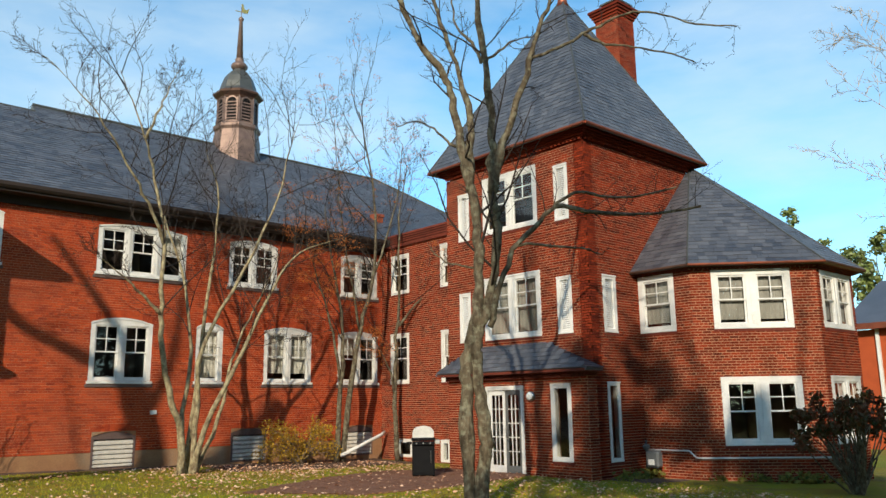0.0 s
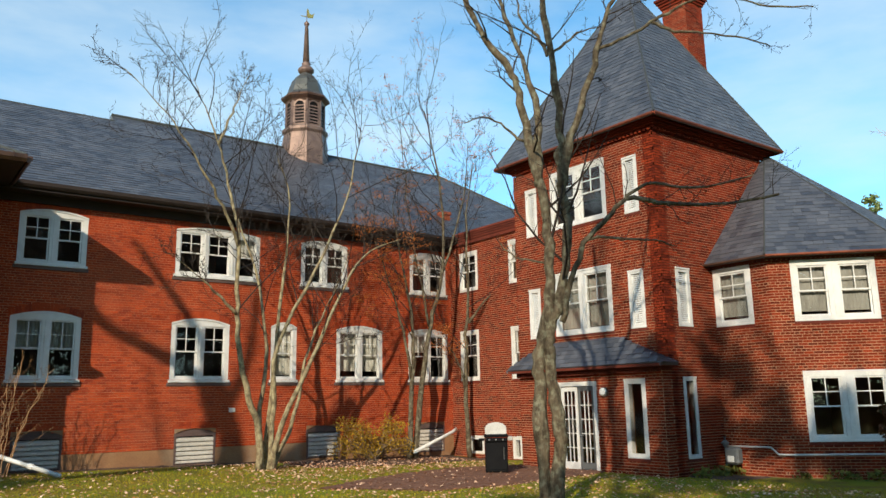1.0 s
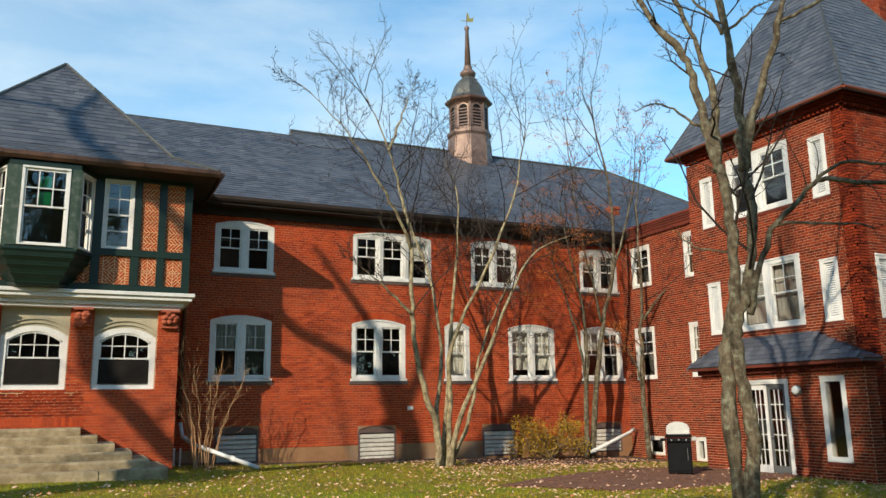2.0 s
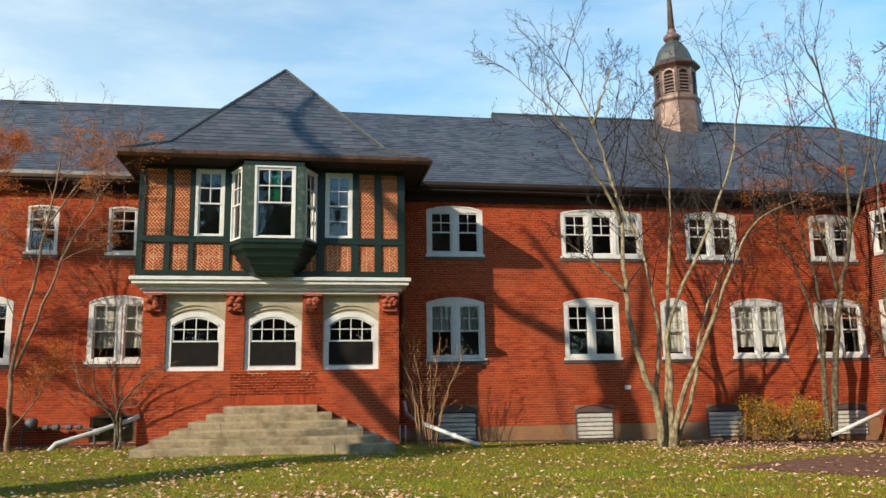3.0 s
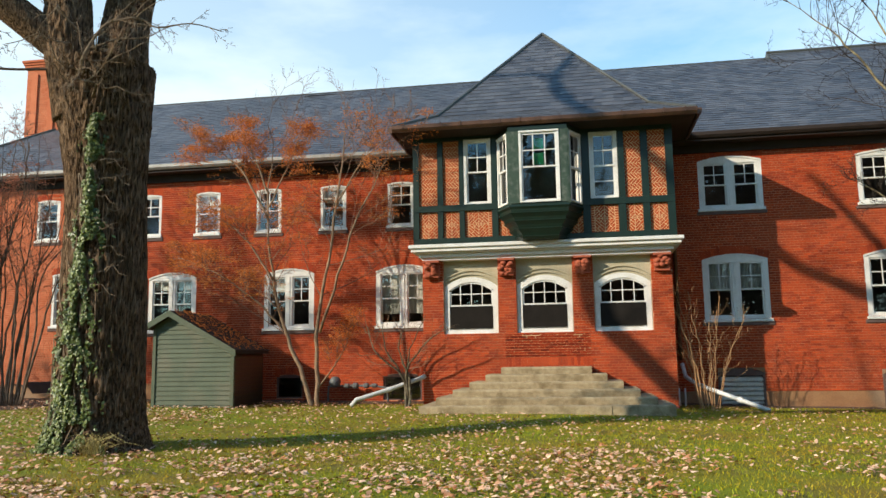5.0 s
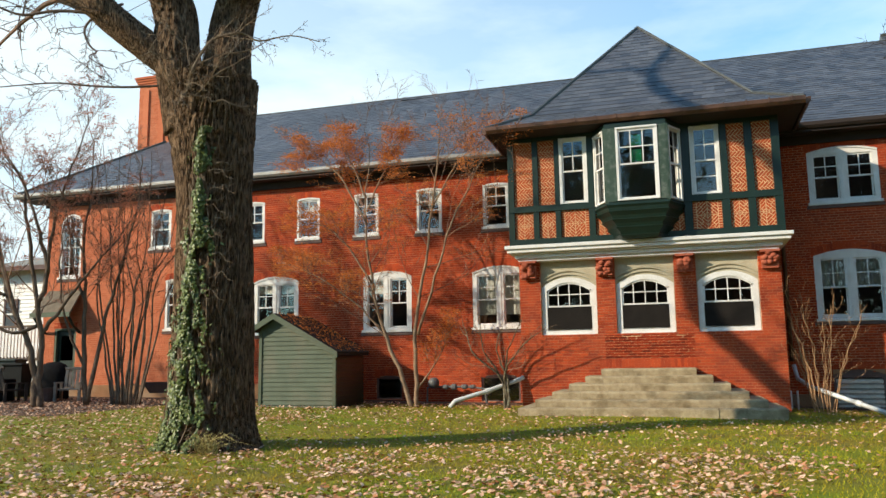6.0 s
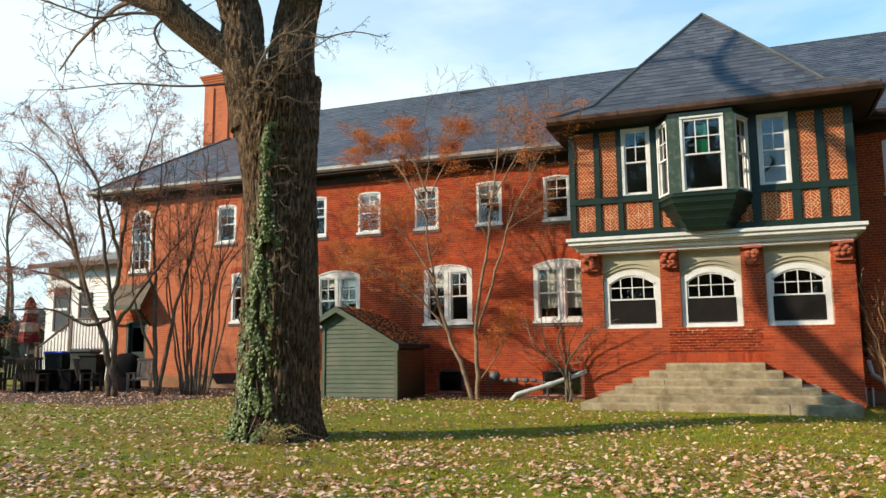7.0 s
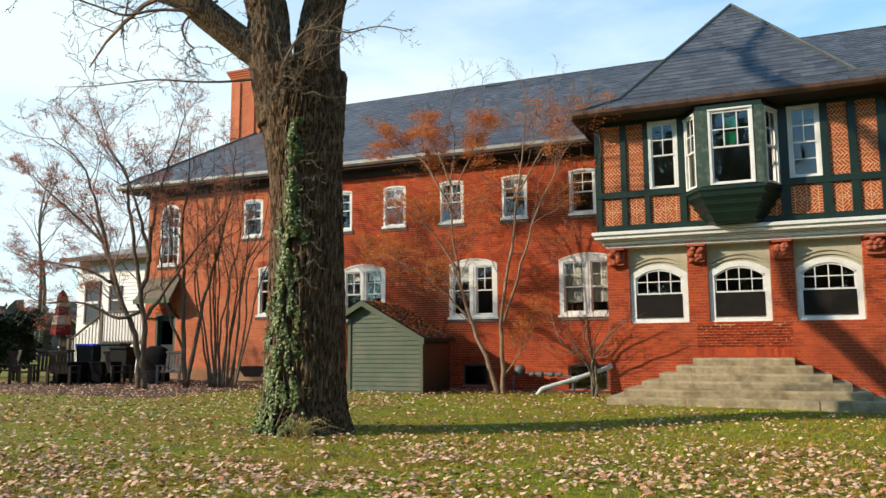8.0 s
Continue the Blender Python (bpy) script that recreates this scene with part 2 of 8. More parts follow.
TWIG_TAN = material("tan_twig", (0.42, 0.24, 0.12), 0.85, (0.24, 0.13, 0.065), 6, 0.6, 0.2, 40)
SEEDS = material("rust_seed_heads", (0.86, 0.31, 0.075), 0.9, (0.52, 0.16, 0.04), 6, 0.5, 0.2, 40, island=0.6, leafy=0.4)
IVY = material("ivy_leaf", (0.21, 0.25, 0.055), 0.42, (0.02, 0.042, 0.012), 5, 0.3, 0.2, 40, island=0.7, spec=0.5)
HEDGE = material("dark_hedge_leaf", (0.035, 0.05, 0.022), 0.7, (0.014, 0.022, 0.010), 5, 0.4, 0.2, 40, island=0.6, spec=0.2)
LONG_GRASS = material("long_dry_grass", (0.48, 0.38, 0.16), 0.8, (0.26, 0.22, 0.06), 5, 0.5, 0.0, 30, island=0.6)
YELLOW = material("yellow_leaf", (0.72, 0.44, 0.035), 0.7, (0.16, 0.11, 0.025), 5, 0.5, 0.1, 40, island=0.6, leafy=0.4)
LEAF = material("fallen_leaf", (0.86, 0.60, 0.42), 0.8, (0.36, 0.12, 0.03), 8, 0.2, 0.2, 40, island=0.85)
PLANT = material("yellowing_green_leaf", (0.30, 0.24, 0.04), 0.65, (0.06, 0.10, 0.02), 5, 0.4, 0.1, 40, island=0.7, leafy=0.3)
REDLEAF = material("dark_red_leaf", (0.17, 0.05, 0.024), 0.55, (0.045, 0.055, 0.02), 3, 0.5, 0.1, 40, island=0.7, spec=0.2, leafy=0.25)
LAWN = material("lawn", (0.165, 0.20, 0.005), 0.95, (0.24, 0.145, 0.02), 0.5, 0.75, 0.9, 38, stain=(0.11, 0.075, 0.03), stain_scale=1.7, stain_amount=0.6)
GRASS = material("grass_blade", (0.33, 0.40, 0.006), 0.6, (0.44, 0.265, 0.012), 0.8, 0.7, 0.0, 30, island=0.5, leafy=0.2)
PAVER = material("paver_brick", (0.24, 0.115, 0.072), 0.9, (0.14, 0.07, 0.045), 3, 0.5, 0.4, 50, island=0.5)
SOIL = material("leafy_soil", (0.12, 0.07, 0.045), 0.95, (0.06, 0.038, 0.025), 4, 0.6, 0.8, 30)


# ---- building blocks ----
class Geo:
    """Collects corners and faces for one mesh."""

    def __init__(self):
        self.v, self.f = [], []

    def add(self, verts, faces):
        k = len(self.v)
        self.v += [tuple(p) for p in verts]
        self.f += [tuple(i + k for i in f) for f in faces]
        return self

    def box(self, x0, x1, y0, y1, z0, z1):
        return self.add([(x, y, z) for z in (z0, z1) for y in (y0, y1) for x in (x0, x1)],
                        [(0, 2, 3, 1), (4, 5, 7, 6), (0, 1, 5, 4), (2, 6, 7, 3), (0, 4, 6, 2), (1, 3, 7, 5)])

    def bevel_box(self, x0, x1, y0, y1, z0, z1, b=0.01):
        """A box whose edges are cut off by b."""
        pts = []
        for sx, x in ((1, x0), (-1, x1)):
            for sy, y in ((1, y0), (-1, y1)):
                for sz, z in ((1, z0), (-1, z1)):
                    pts.append(Vector((x + sx * b, y, z + sz * b)))
                    pts.append(Vector((x, y + sy * b, z + sz * b)))
                    pts.append(Vector((x + sx * b, y + sy * b, z)))
        bm = bmesh.new()
        for p in pts:
            bm.verts.new(p)
        bmesh.ops.convex_hull(bm, input=bm.verts)
        self.take(bm)
        return self

    def take(self, bm):
        bm.verts.ensure_lookup_table()
        bm.verts.index_update()
        self.add([v.co[:] for v in bm.verts], [tuple(v.index for v in f.verts) for f in bm.faces])
        bm.free()

    def prism(self, poly, y0, y1):
        """A polygon of (x, z), counter-clockwise seen from -y, given depth from y0 to y1."""
        n = len(poly)
        return self.add([(x, y0, z) for x, z in poly] + [(x, y1, z) for x, z in poly],
                        [tuple(range(n)), tuple(range(2 * n - 1, n - 1, -1))] +
                        [(i, i + n, (i + 1) % n + n, (i + 1) % n) for i in range(n)])

    def sheet(self, poly, y):
        """A single pane of (x, z) at depth y."""
        return self.add([(x, y, z) for x, z in poly], [tuple(range(len(poly)))])

    def slab(self, poly, z0, z1):
        """A polygon of (x, y), counter-clockwise from above, from z0 up to z1."""
        n = len(poly)
        return self.add([(x, y, z0) for x, y in poly] + [(x, y, z1) for x, y in poly],
                        [tuple(range(n - 1, -1, -1)), tuple(range(n, 2 * n))] +
                        [(i, (i + 1) % n, (i + 1) % n + n, i + n) for i in range(n)])

    def lathe(self, rings, sides=12, cx=0.0, cy=0.0, turn=0.0):
        """Rings of (radius, z) turned round an upright axis."""
        k = len(self.v)
        for r, z in rings:
            for i in range(sides):
                a = turn + 2 * math.pi * i / sides
                self.v.append((cx + r * math.cos(a), cy + r * math.sin(a), z))
        for j in range(len(rings) - 1):
            for i in range(sides):
                p, q = k + j * sides + i, k + j * sides + (i + 1) % sides
                self.f.append((p, q, q + sides, p + sides))
        self.f.append(tuple(range(k + sides - 1, k - 1, -1)))
        top = k + (len(rings) - 1) * sides
        self.f.append(tuple(range(top, top + sides)))
        return self

    def tube(self, pts, radii, sides=6):
        """A round bar along a line of points."""
        k = len(self.v)
        pts = [Vector(p) for p in pts]
        side = None
        for i, p in enumerate(pts):
            way = (pts[min(i + 1, len(pts) - 1)] - pts[max(i - 1, 0)]).normalized()
            if side is None:
                side = way.orthogonal().normalized()
            side = (side - way * side.dot(way))
            side = side.normalized() if side.length > 1e-5 else way.orthogonal().normalized()
            up = way.cross(side)
            for j in range(sides):
                a = 2 * math.pi * j / sides
                q = p + (side * math.cos(a) + up * math.sin(a)) * radii[i]
                self.v.append((q.x, q.y, q.z))
        for i in range(len(pts) - 1):
            for j in range(sides):
                a, b = k + i * sides + j, k + i * sides + (j + 1) % sides
                self.f.append((a, b, b + sides, a + sides))
        self.f.append(tuple(range(k + sides - 1, k - 1, -1)))
        top = k + (len(pts) - 1) * sides
        self.f.append(tuple(range(top, top + sides)))
        return self

    def place(self, m, start=0):
        """Moves what was added from corner number start on."""
        self.v[start:] = [tuple(m @ Vector(p)) for p in self.v[start:]]
        return self

    def mesh(self, name, mat, smooth=False):
        me = bpy.data.meshes.new(name)
        me.from_pydata(self.v, [], self.f)
        me.materials.append(mat)
        if smooth:
            me.polygons.foreach_set("use_smooth", [True] * len(me.polygons))
        me.update()
        return me


def part(name, geo, mat, parent, label="", smooth=False, kind=""):
    ob = new(name, geo.mesh(name, mat, smooth))
    ob.parent = parent
    return tagged(ob, label, kind=kind)


def thing(name, label, category, m=None, group="", kind=""):
    ob = new(name)
    ob.empty_display_size = 0.2
    ob.matrix_world = m or Matrix()
    return tagged(ob, label, category, group, kind)


def whole(name, geo, mat, label, category, group="", kind="", smooth=False):
    return tagged(new(name, geo.mesh(name, mat, smooth)), label, category, group, kind)


def ground_z(x, y):
    x, y = max(-45.0, min(40.0, x)), max(-40.0, min(6.0, y))
    slope = -0.0125 * x if x < 1.1 else -0.01375 - 0.0245 * (x - 1.1)
    # a shallow dip in the lawn beside the great tree
    return 0.29 + slope + 0.004 * y - 0.1 * math.exp(-((x + 5.5) ** 2 + (y + 10.5) ** 2) / 14.0)


def arch_z(x, w, h, rise):
    """The height of an arched head at x across an opening of width w whose crown is h high."""
    if rise <= 0:
        return h
    r = (w * w / 4 + rise * rise) / (2 * rise)
    d = x - w / 2
    return h - r + math.sqrt(max(r * r - d * d, 0))


# ---- walls: a body with openings through it, and courses of bricks before it ----
def wall_body(geo, x0, x1, z0, z1, openings, thick=0.35):
    """Openings are (x, z, w, h, rise). The body lies from y 0 back to thick."""
    xs = sorted({x0, x1, *[min(max(v, x0), x1) for o in openings for v in (o[0], o[0] + o[2])]})
    for a, b in zip(xs, xs[1:]):
        if b - a < 1e-6:
            continue
        mid, z = (a + b) / 2, z0
        for o in sorted((o for o in openings if o[0] < mid < o[0] + o[2]), key=lambda o: o[1]):
            if o[1] > z + 1e-6:
                geo.box(a, b, 0, thick, z, o[1])
            z = o[1] + o[3]
        if z < z1 - 1e-6:
            geo.box(a, b, 0, thick, z, z1)
    for x, z, w, h, rise in openings:
        if rise > 0:
            steps = 10
            for i in range(steps):
                a, b = x + w * i / steps, x + w * (i + 1) / steps
                za, zb = z + arch_z(a - x, w, h, rise), z + arch_z(b - x, w, h, rise)
                geo.prism([(a, za), (b, zb), (b, z + h), (a, z + h)], 0, thick)


def brick_piece(a, b, z0, z1, y0, y1):
    return ([(a, y1, z0), (b, y1, z0), (b, y1, z1), (a, y1, z1), (a, y0, z0), (b, y0, z0), (b, y0, z1), (a, y0, z1)],
            [(4, 5, 6, 7), (0, 1, 5, 4), (3, 7, 6, 2), (0, 4, 7, 3), (1, 2, 6, 5)])


def brick_spans(x0, x1, z0, z1, openings, rng, course=0.0725, length=0.215, joint=0.013):
    """Every brick of a wall as (a, b, z0, z1), cut at the openings."""
    row, z = 0, z0
    while z < z1 - 0.02:
        top = min(z + course - joint, z1)
        zm = (z + top) / 2
        gaps = []
        for x, oz, w, h, rise in openings:
            if oz - 0.005 < zm < oz + h:
                if rise > 0 and zm > oz + h - rise:
                    r = (w * w / 4 + rise * rise) / (2 * rise)
                    half = math.sqrt(max(r * r - (zm - oz - h + r) ** 2, 0))
                    gaps.append((x + w / 2 - half, x + w / 2 + half))
                else:
                    gaps.append((x, x + w))
        free, at = [], x0
        for a, b in sorted(gaps):
            if a > at:
                free.append((at, a))
            at = max(at, b)
        if at < x1:
            free.append((at, x1))
        step = length + joint if row % 6 != 5 else (length + joint) / 2
        shift = (row % 2) * (length + joint) / 2 + (0.055 if row % 6 == 5 else 0)
        for a, b in free:
            k = math.floor((a - x0 - shift) / step)
            x = x0 + shift + k * step
            while x < b:
                l, r = max(x, a), min(x + step - joint, b)
                if r - l > 0.03:
                    yield l, r, z, top
                x += step
        z += course
        row += 1


def brick_wall(name, label, m, x0, x1, z0, z1, openings, brick, mortar, thick=0.35, proud=0.010, parted=None, seed=1, joint=0.013, single=None):
    """A wall with its bricks. parted: a stretch (xa, xb, za, zb) whose bricks are objects of their own."""
    rng = random.Random(seed)
    body = Geo()
    wall_body(body, x0, x1, z0, z1, openings, thick)
    ob = whole(name, body, mortar, label, "wall", kind="structure")
    ob.matrix_world = m
    field, count, shared = Geo(), 0, {}
    for a, b, za, zb in brick_spans(x0, x1, z0, z1, openings, rng, joint=joint):
        out = proud + rng.uniform(-0.0025, 0.003)
        if parted and count < 300 and parted[0] < a and b < parted[1] and parted[2] < za and zb < parted[3]:
            key = round(b - a, 2)
            if key not in shared:
                w = (b - a) / 2
                shared[key] = Geo().add(*brick_piece(-w, w, 0, zb - za, -proud, 0)).mesh("brick", single or brick_parted)
            p = new("brick", shared[key])
            p.parent = ob
            p.location = ((a + b) / 2, rng.uniform(-0.003, 0.0), za)
            count += 1
            continue
        field.add(*brick_piece(a, b, za, zb, -out, 0.0))
    if field.v:
        part("brickwork", field, brick, ob, kind="stuff")
    return ob


def brick_skin(m, x0, x1, z0, z1, brick, ob, seed, joint=0.013):
    """Bricks laid over a plain face."""
    rng = random.Random(seed)
    field = Geo()
    for a, b, za, zb in brick_spans(x0, x1, z0, z1, [], rng, joint=joint):
        field.add(*brick_piece(a, b, za, zb, -0.007 + rng.uniform(-0.002, 0.002), 0.0))
    part("brickwork", field.place(m), brick, ob, kind="stuff")


def rowlock_arch(m, x, z, w, h, rise, mat, depth=0.24, proud=0.012):
    """The ring of bricks on edge over an arched opening, or a flat one for no rise."""
    geo = Geo()
    n = max(6, int(w / 0.078))
    for i in range(n):
        a, b = x + w * (i + 0.06) / n, x + w * (i + 0.94) / n
        za, zb = z + arch_z(a - x, w, h, rise), z + arch_z(b - x, w, h, rise)
        lean = 0.35 * rise / max(w, 0.1)
        da, db = (a - x - w / 2) * lean, (b - x - w / 2) * lean
        geo.prism([(a, za), (b, zb), (b + db, zb + depth), (a + da, za + depth)], -proud, 0.02)
    geo.place(m)
    return geo


# ---- windows ----
window_count = [0]


def window(m, w, h, rise=0.0, units=2, top=(2, 2), low=(1, 1), casing=0.14, shade=0.0, sill=True, label="", fixed=False,
           arch_glass=False, paint=None, stone=True, shutter=False, mullion=0.2, blinds=None, screen=False):
    """A double-hung window. Its frame's left lower corner is the origin; x runs along the wall, -y points out of it."""
    paint = paint or WHITE
    window_count[0] += 1
    ob = thing(f"window_{window_count[0]}", label or "white-painted double-hung sash window in the brick wall", "window", m, kind="structure")
    spring = h - rise
    frame_geo = Geo()
    y0, y1 = -0.02, 0.14
    jamb = h - casing - rise * 0.92 if arch_glass else spring
    frame_geo.box(0, casing, y0, y1, 0, jamb)
    frame_geo.box(w - casing, w, y0, y1, 0, jamb)
    frame_geo.box(casing, w - casing, y0, y1, 0, casing * 0.6)
    head = spring - casing * 0.55 if rise > 0 else h - casing
    if arch_glass:
        head = spring
        steps = 14
        for i in range(steps):
            a, b = w * i / steps, w * (i + 1) / steps
            inner_w, inner_h = w - 2 * casing, h - casing
            ia = arch_z(min(max(a - casing, 0), inner_w), inner_w, inner_h, rise * 0.92)
            ib = arch_z(min(max(b - casing, 0), inner_w), inner_w, inner_h, rise * 0.92)
            frame_geo.prism([(a, ia), (b, ib), (b, arch_z(b, w, h, rise)), (a, arch_z(a, w, h, rise))], y0, y1)
    elif rise > 0:
        steps = 12
        frame_geo.prism([(casing, head), (w - casing, head), (w - casing, spring), (casing, spring)], y0, y1)
        for i in range(steps):
            a, b = w * i / steps, w * (i + 1) / steps
            frame_geo.prism([(a, spring), (b, spring), (b, arch_z(b, w, h, rise)), (a, arch_z(a, w, h, rise))], y0, y1)
        # the raised edge of the arched head
        for i in range(steps):
            a, b = w * i / steps, w * (i + 1) / steps
            za, zb = arch_z(a, w, h, rise), arch_z(b, w, h, rise)
            frame_geo.prism([(a, za - 0.05), (b, zb - 0.05), (b, zb), (a, za)], y0 - 0.025, y0)
    else:
        frame_geo.box(casing, w - casing, y0, y1, h - casing, h)
        frame_geo.box(-0.0, w, y0 - 0.02, y0, h - 0.045, h)
    inner = w - 2 * casing - mullion * (units - 1)
    uw = inner / units
    for i in range(1, units):
        a = casing + uw * i + mullion * (i - 1)
        frame_geo.box(a, a + mullion, y0, y1, casing * 0.6, head)
        frame_geo.box(a + mullion * 0.38, a + mullion * 0.62, y0 - 0.02, y0, casing * 0.6, head)
    part("window_frame", frame_geo, paint, ob)
    if sill:
        if stone:
            part("window_sill", Geo().bevel_box(-0.04, w + 0.04, -0.09, 0.1, -0.07, 0.01, 0.008), paint, ob)
        else:
            part("window_sill", Geo().bevel_box(0.0, w, -0.035, 0.1, -0.04, 0.01, 0.006), paint, ob)
            part("sill_course", Geo().bevel_box(-0.02, w + 0.02, -0.02, 0.1, -0.115, -0.045, 0.006), BRICK_D, ob, "dark brick sill course")
    if stone:
        part("stone_sill", Geo().bevel_box(-0.08, w + 0.08, -0.06, 0.12, -0.17, -0.075, 0.01), SILL, ob, "dark brownstone sill")
    for i in range(units):
        a = casing + (uw + mullion) * i
        b = a + uw
        lo, hi = casing * 0.6, head
        mid = lo + (hi - lo) * (0.5 if not arch_glass else 0.56)
        fr = 0.045
        if shutter:
            s = Geo()
            n = int((hi - lo) / 0.055)
            for k in range(n):
                z = lo + (hi - lo) * k / n
                s.add([(a, 0.02, z), (b, 0.02, z), (b, 0.055, z + 0.05), (a, 0.055, z + 0.05), (a, 0.032, z), (b, 0.032, z), (b, 0.067, z + 0.05), (a, 0.067, z + 0.05)],
                      [(0, 1, 2, 3), (7, 6, 5, 4), (0, 4, 5, 1), (3, 2, 6, 7)])
            part("louvre", s, SHUTTER, ob, "pale grey slatted shutter")
            continue
        if fixed:
            part("pane", Geo().sheet([(a, lo), (b, lo), (b, hi), (a, hi)], 0.012), GLASS, ob).visible_shadow = False
            continue
        for which, (z0, z1, grid, y) in enumerate(((mid - 0.02, hi, top, 0.01), (lo, mid + 0.02, low, 0.045))):
            sash = Geo()
            arched = arch_glass and which == 0
            inner_w, inner_h = w - 2 * casing, h - casing
            zt = lambda u: arch_z(u - casing, inner_w, inner_h, rise * 0.92) if arched else z1
            sash.box(a, a + fr, y, y + 0.035, z0, zt(a))
            sash.box(b - fr, b, y, y + 0.035, z0, zt(b))
            sash.box(a + fr, b - fr, y, y + 0.035, z0, z0 + (fr if which else 0.04))
            if arched:
                for k in range(12):
                    p, q = a + (b - a) * k / 12, a + (b - a) * (k + 1) / 12
                    sash.prism([(p, zt(p) - fr), (q, zt(q) - fr), (q, zt(q)), (p, zt(p))], y, y + 0.035)
            else:
                sash.box(a + fr, b - fr, y, y + 0.035, z1 - (0.04 if which else fr), z1)
            sash_ob = part("sash", sash, paint, ob)
            if max(grid) > 1:
                bars = Geo()
                for k in range(1, grid[0]):
                    x = a + (b - a) * k / grid[0]
                    bars.box(x - 0.013, x + 0.013, y + 0.005, y + 0.03, z0 + 0.03, zt(x) - 0.02)
                for k in range(1, grid[1]):
                    z = z0 + (z1 - z0 + (rise * 0.5 if arched else 0)) * k / grid[1]
                    bars.box(a + 0.03, b - 0.03, y + 0.007, y + 0.028, z - 0.013, z + 0.013)
                part("muntins", bars, paint, sash_ob)
            g = Geo()
            if arched:
                poly = [(a + 0.02, z0 + 0.02), (b - 0.02, z0 + 0.02)] + [(b - 0.02 - (b - a - 0.04) * k / 12, zt(b - 0.02 - (b - a - 0.04) * k / 12) - 0.02) for k in range(13)]
                g.sheet(poly, y + 0.014)
            else:
                g.sheet([(a + 0.02, z0 + 0.02), (b - 0.02, z0 + 0.02), (b - 0.02, z1 - 0.02), (a + 0.02, z1 - 0.02)], y + 0.014)
            pane = part("pane", g, GLASS, sash_ob)
            pane.visible_shadow = False
        if screen:
            part("insect_screen", Geo().box(a + 0.01, b - 0.01, -0.006, 0.004, lo + 0.03, mid - 0.03), SCREEN, ob, "dark insect screen over the lower sash")
        cover = shade if blinds is None else blinds[i]
        if cover > 0:
            c = Geo()
            zb = hi - (hi - lo) * cover
            n = 12
            c.add([(a + uw * k / n, 0.17 + 0.012 * (k % 2), z) for z in (zb, hi) for k in range(n + 1)],
                  [(k, k + 1, k + n + 2, k + n + 1) for k in range(n)])
            part("curtain", c, BLIND if stone or cover < 0.8 else NET, ob, "pale drawn cloth shade" if stone or cover < 0.8 else "grey net curtain")
    return ob


# ---- slate roofs ----
def slate_field(origin, along, up, poly, mat, name, label, exposure=0.19, width=0.27, seed=3, ob=None, thick=0.018, parted=0):
    """Courses of slates on the plane at origin, spanned by the unit ways along and up; poly is the outline in that plane."""
    rng = random.Random(seed)
    along, up = Vector(along).normalized(), Vector(up).normalized()
    nor = along.cross(up).normalized()
    o = Vector(origin)
    field = Geo()
    zs = [p[1] for p in poly]
    v, row, count = min(zs), 0, 0
    while v < max(zs) - 0.04:
        vm = min(v + exposure * 0.5, max(zs) - 0.01)
        cross = []
        for (ua, va), (ub, vb) in zip(poly, poly[1:] + poly[:1]):
            if (va <= vm) != (vb <= vm):
                cross.append(ua + (ub - ua) * (vm - va) / (vb - va))
        cross.sort()
        for a, b in zip(cross[::2], cross[1::2]):
            u = a - rng.random() * width
            while u < b:
                w = width * rng.uniform(0.8, 1.2)
                l, r = max(u, a), min(u + w - 0.006, b)
                u += w
                if r - l < 0.03:
                    continue
                lift = thick * rng.uniform(0.8, 1.35)
                drop = rng.uniform(-0.008, 0.006)
                top = min(exposure + 0.05, max(zs) - v)
                c = [(l, v + drop, lift), (r, v + drop, lift), (r, v + top, 0.006), (l, v + top, 0.006),
                     (l, v + drop, 0.0), (r, v + drop, 0.0)]
                faces = [(0, 1, 2, 3), (4, 5, 1, 0), (4, 0, 3), (5, 2, 1)]
                if count < parted:
                    g = Geo().add([tuple(along * (p - l) + up * (q - v) + nor * s) for p, q, s in c], faces)
                    piece = part("slate", g, SLATE_ONE, ob)
                    piece.location = tuple(o + along * l + up * v)
                    count += 1
                else:
                    field.add([tuple(o + along * p + up * q + nor * s) for p, q, s in c], faces)
        v += exposure
        row += 1
    if not field.v:
        return ob
    return part(name, field, mat, ob, label, kind="stuff")


def roof_face(corners, mat, ob, seed, width=0.27, exposure=0.19, parted=0):
    """A flat face of a roof, given by its corners (the first two along the eave), laid with slates on a board deck."""
    p = [Vector(c) for c in corners]
    along = (p[1] - p[0]).normalized()
    nor = along.cross(p[-1] - p[0]).normalized()
    up = nor.cross(along).normalized()
    poly = [((q - p[0]).dot(along), (q - p[0]).dot(up)) for q in p]
    deck = Geo()
    n = len(p)
    deck.add([tuple(q - nor * 0.01) for q in p] + [tuple(q - nor * 0.09) for q in p],
             [tuple(range(n)), tuple(range(2 * n - 1, n - 1, -1))] + [(i, i + n, (i + 1) % n + n, (i + 1) % n) for i in range(n)])
    part("roof_deck", deck, SLATE, ob)
    slate_field(p[0], along, up, poly, mat, "slates", "", exposure, width, seed, ob, parted=parted)


def ridge_cap(a, b, ob, mat, r=0.07):
    part("ridge_cap", Geo().tube([a, b], [r, r], 6), mat, ob)


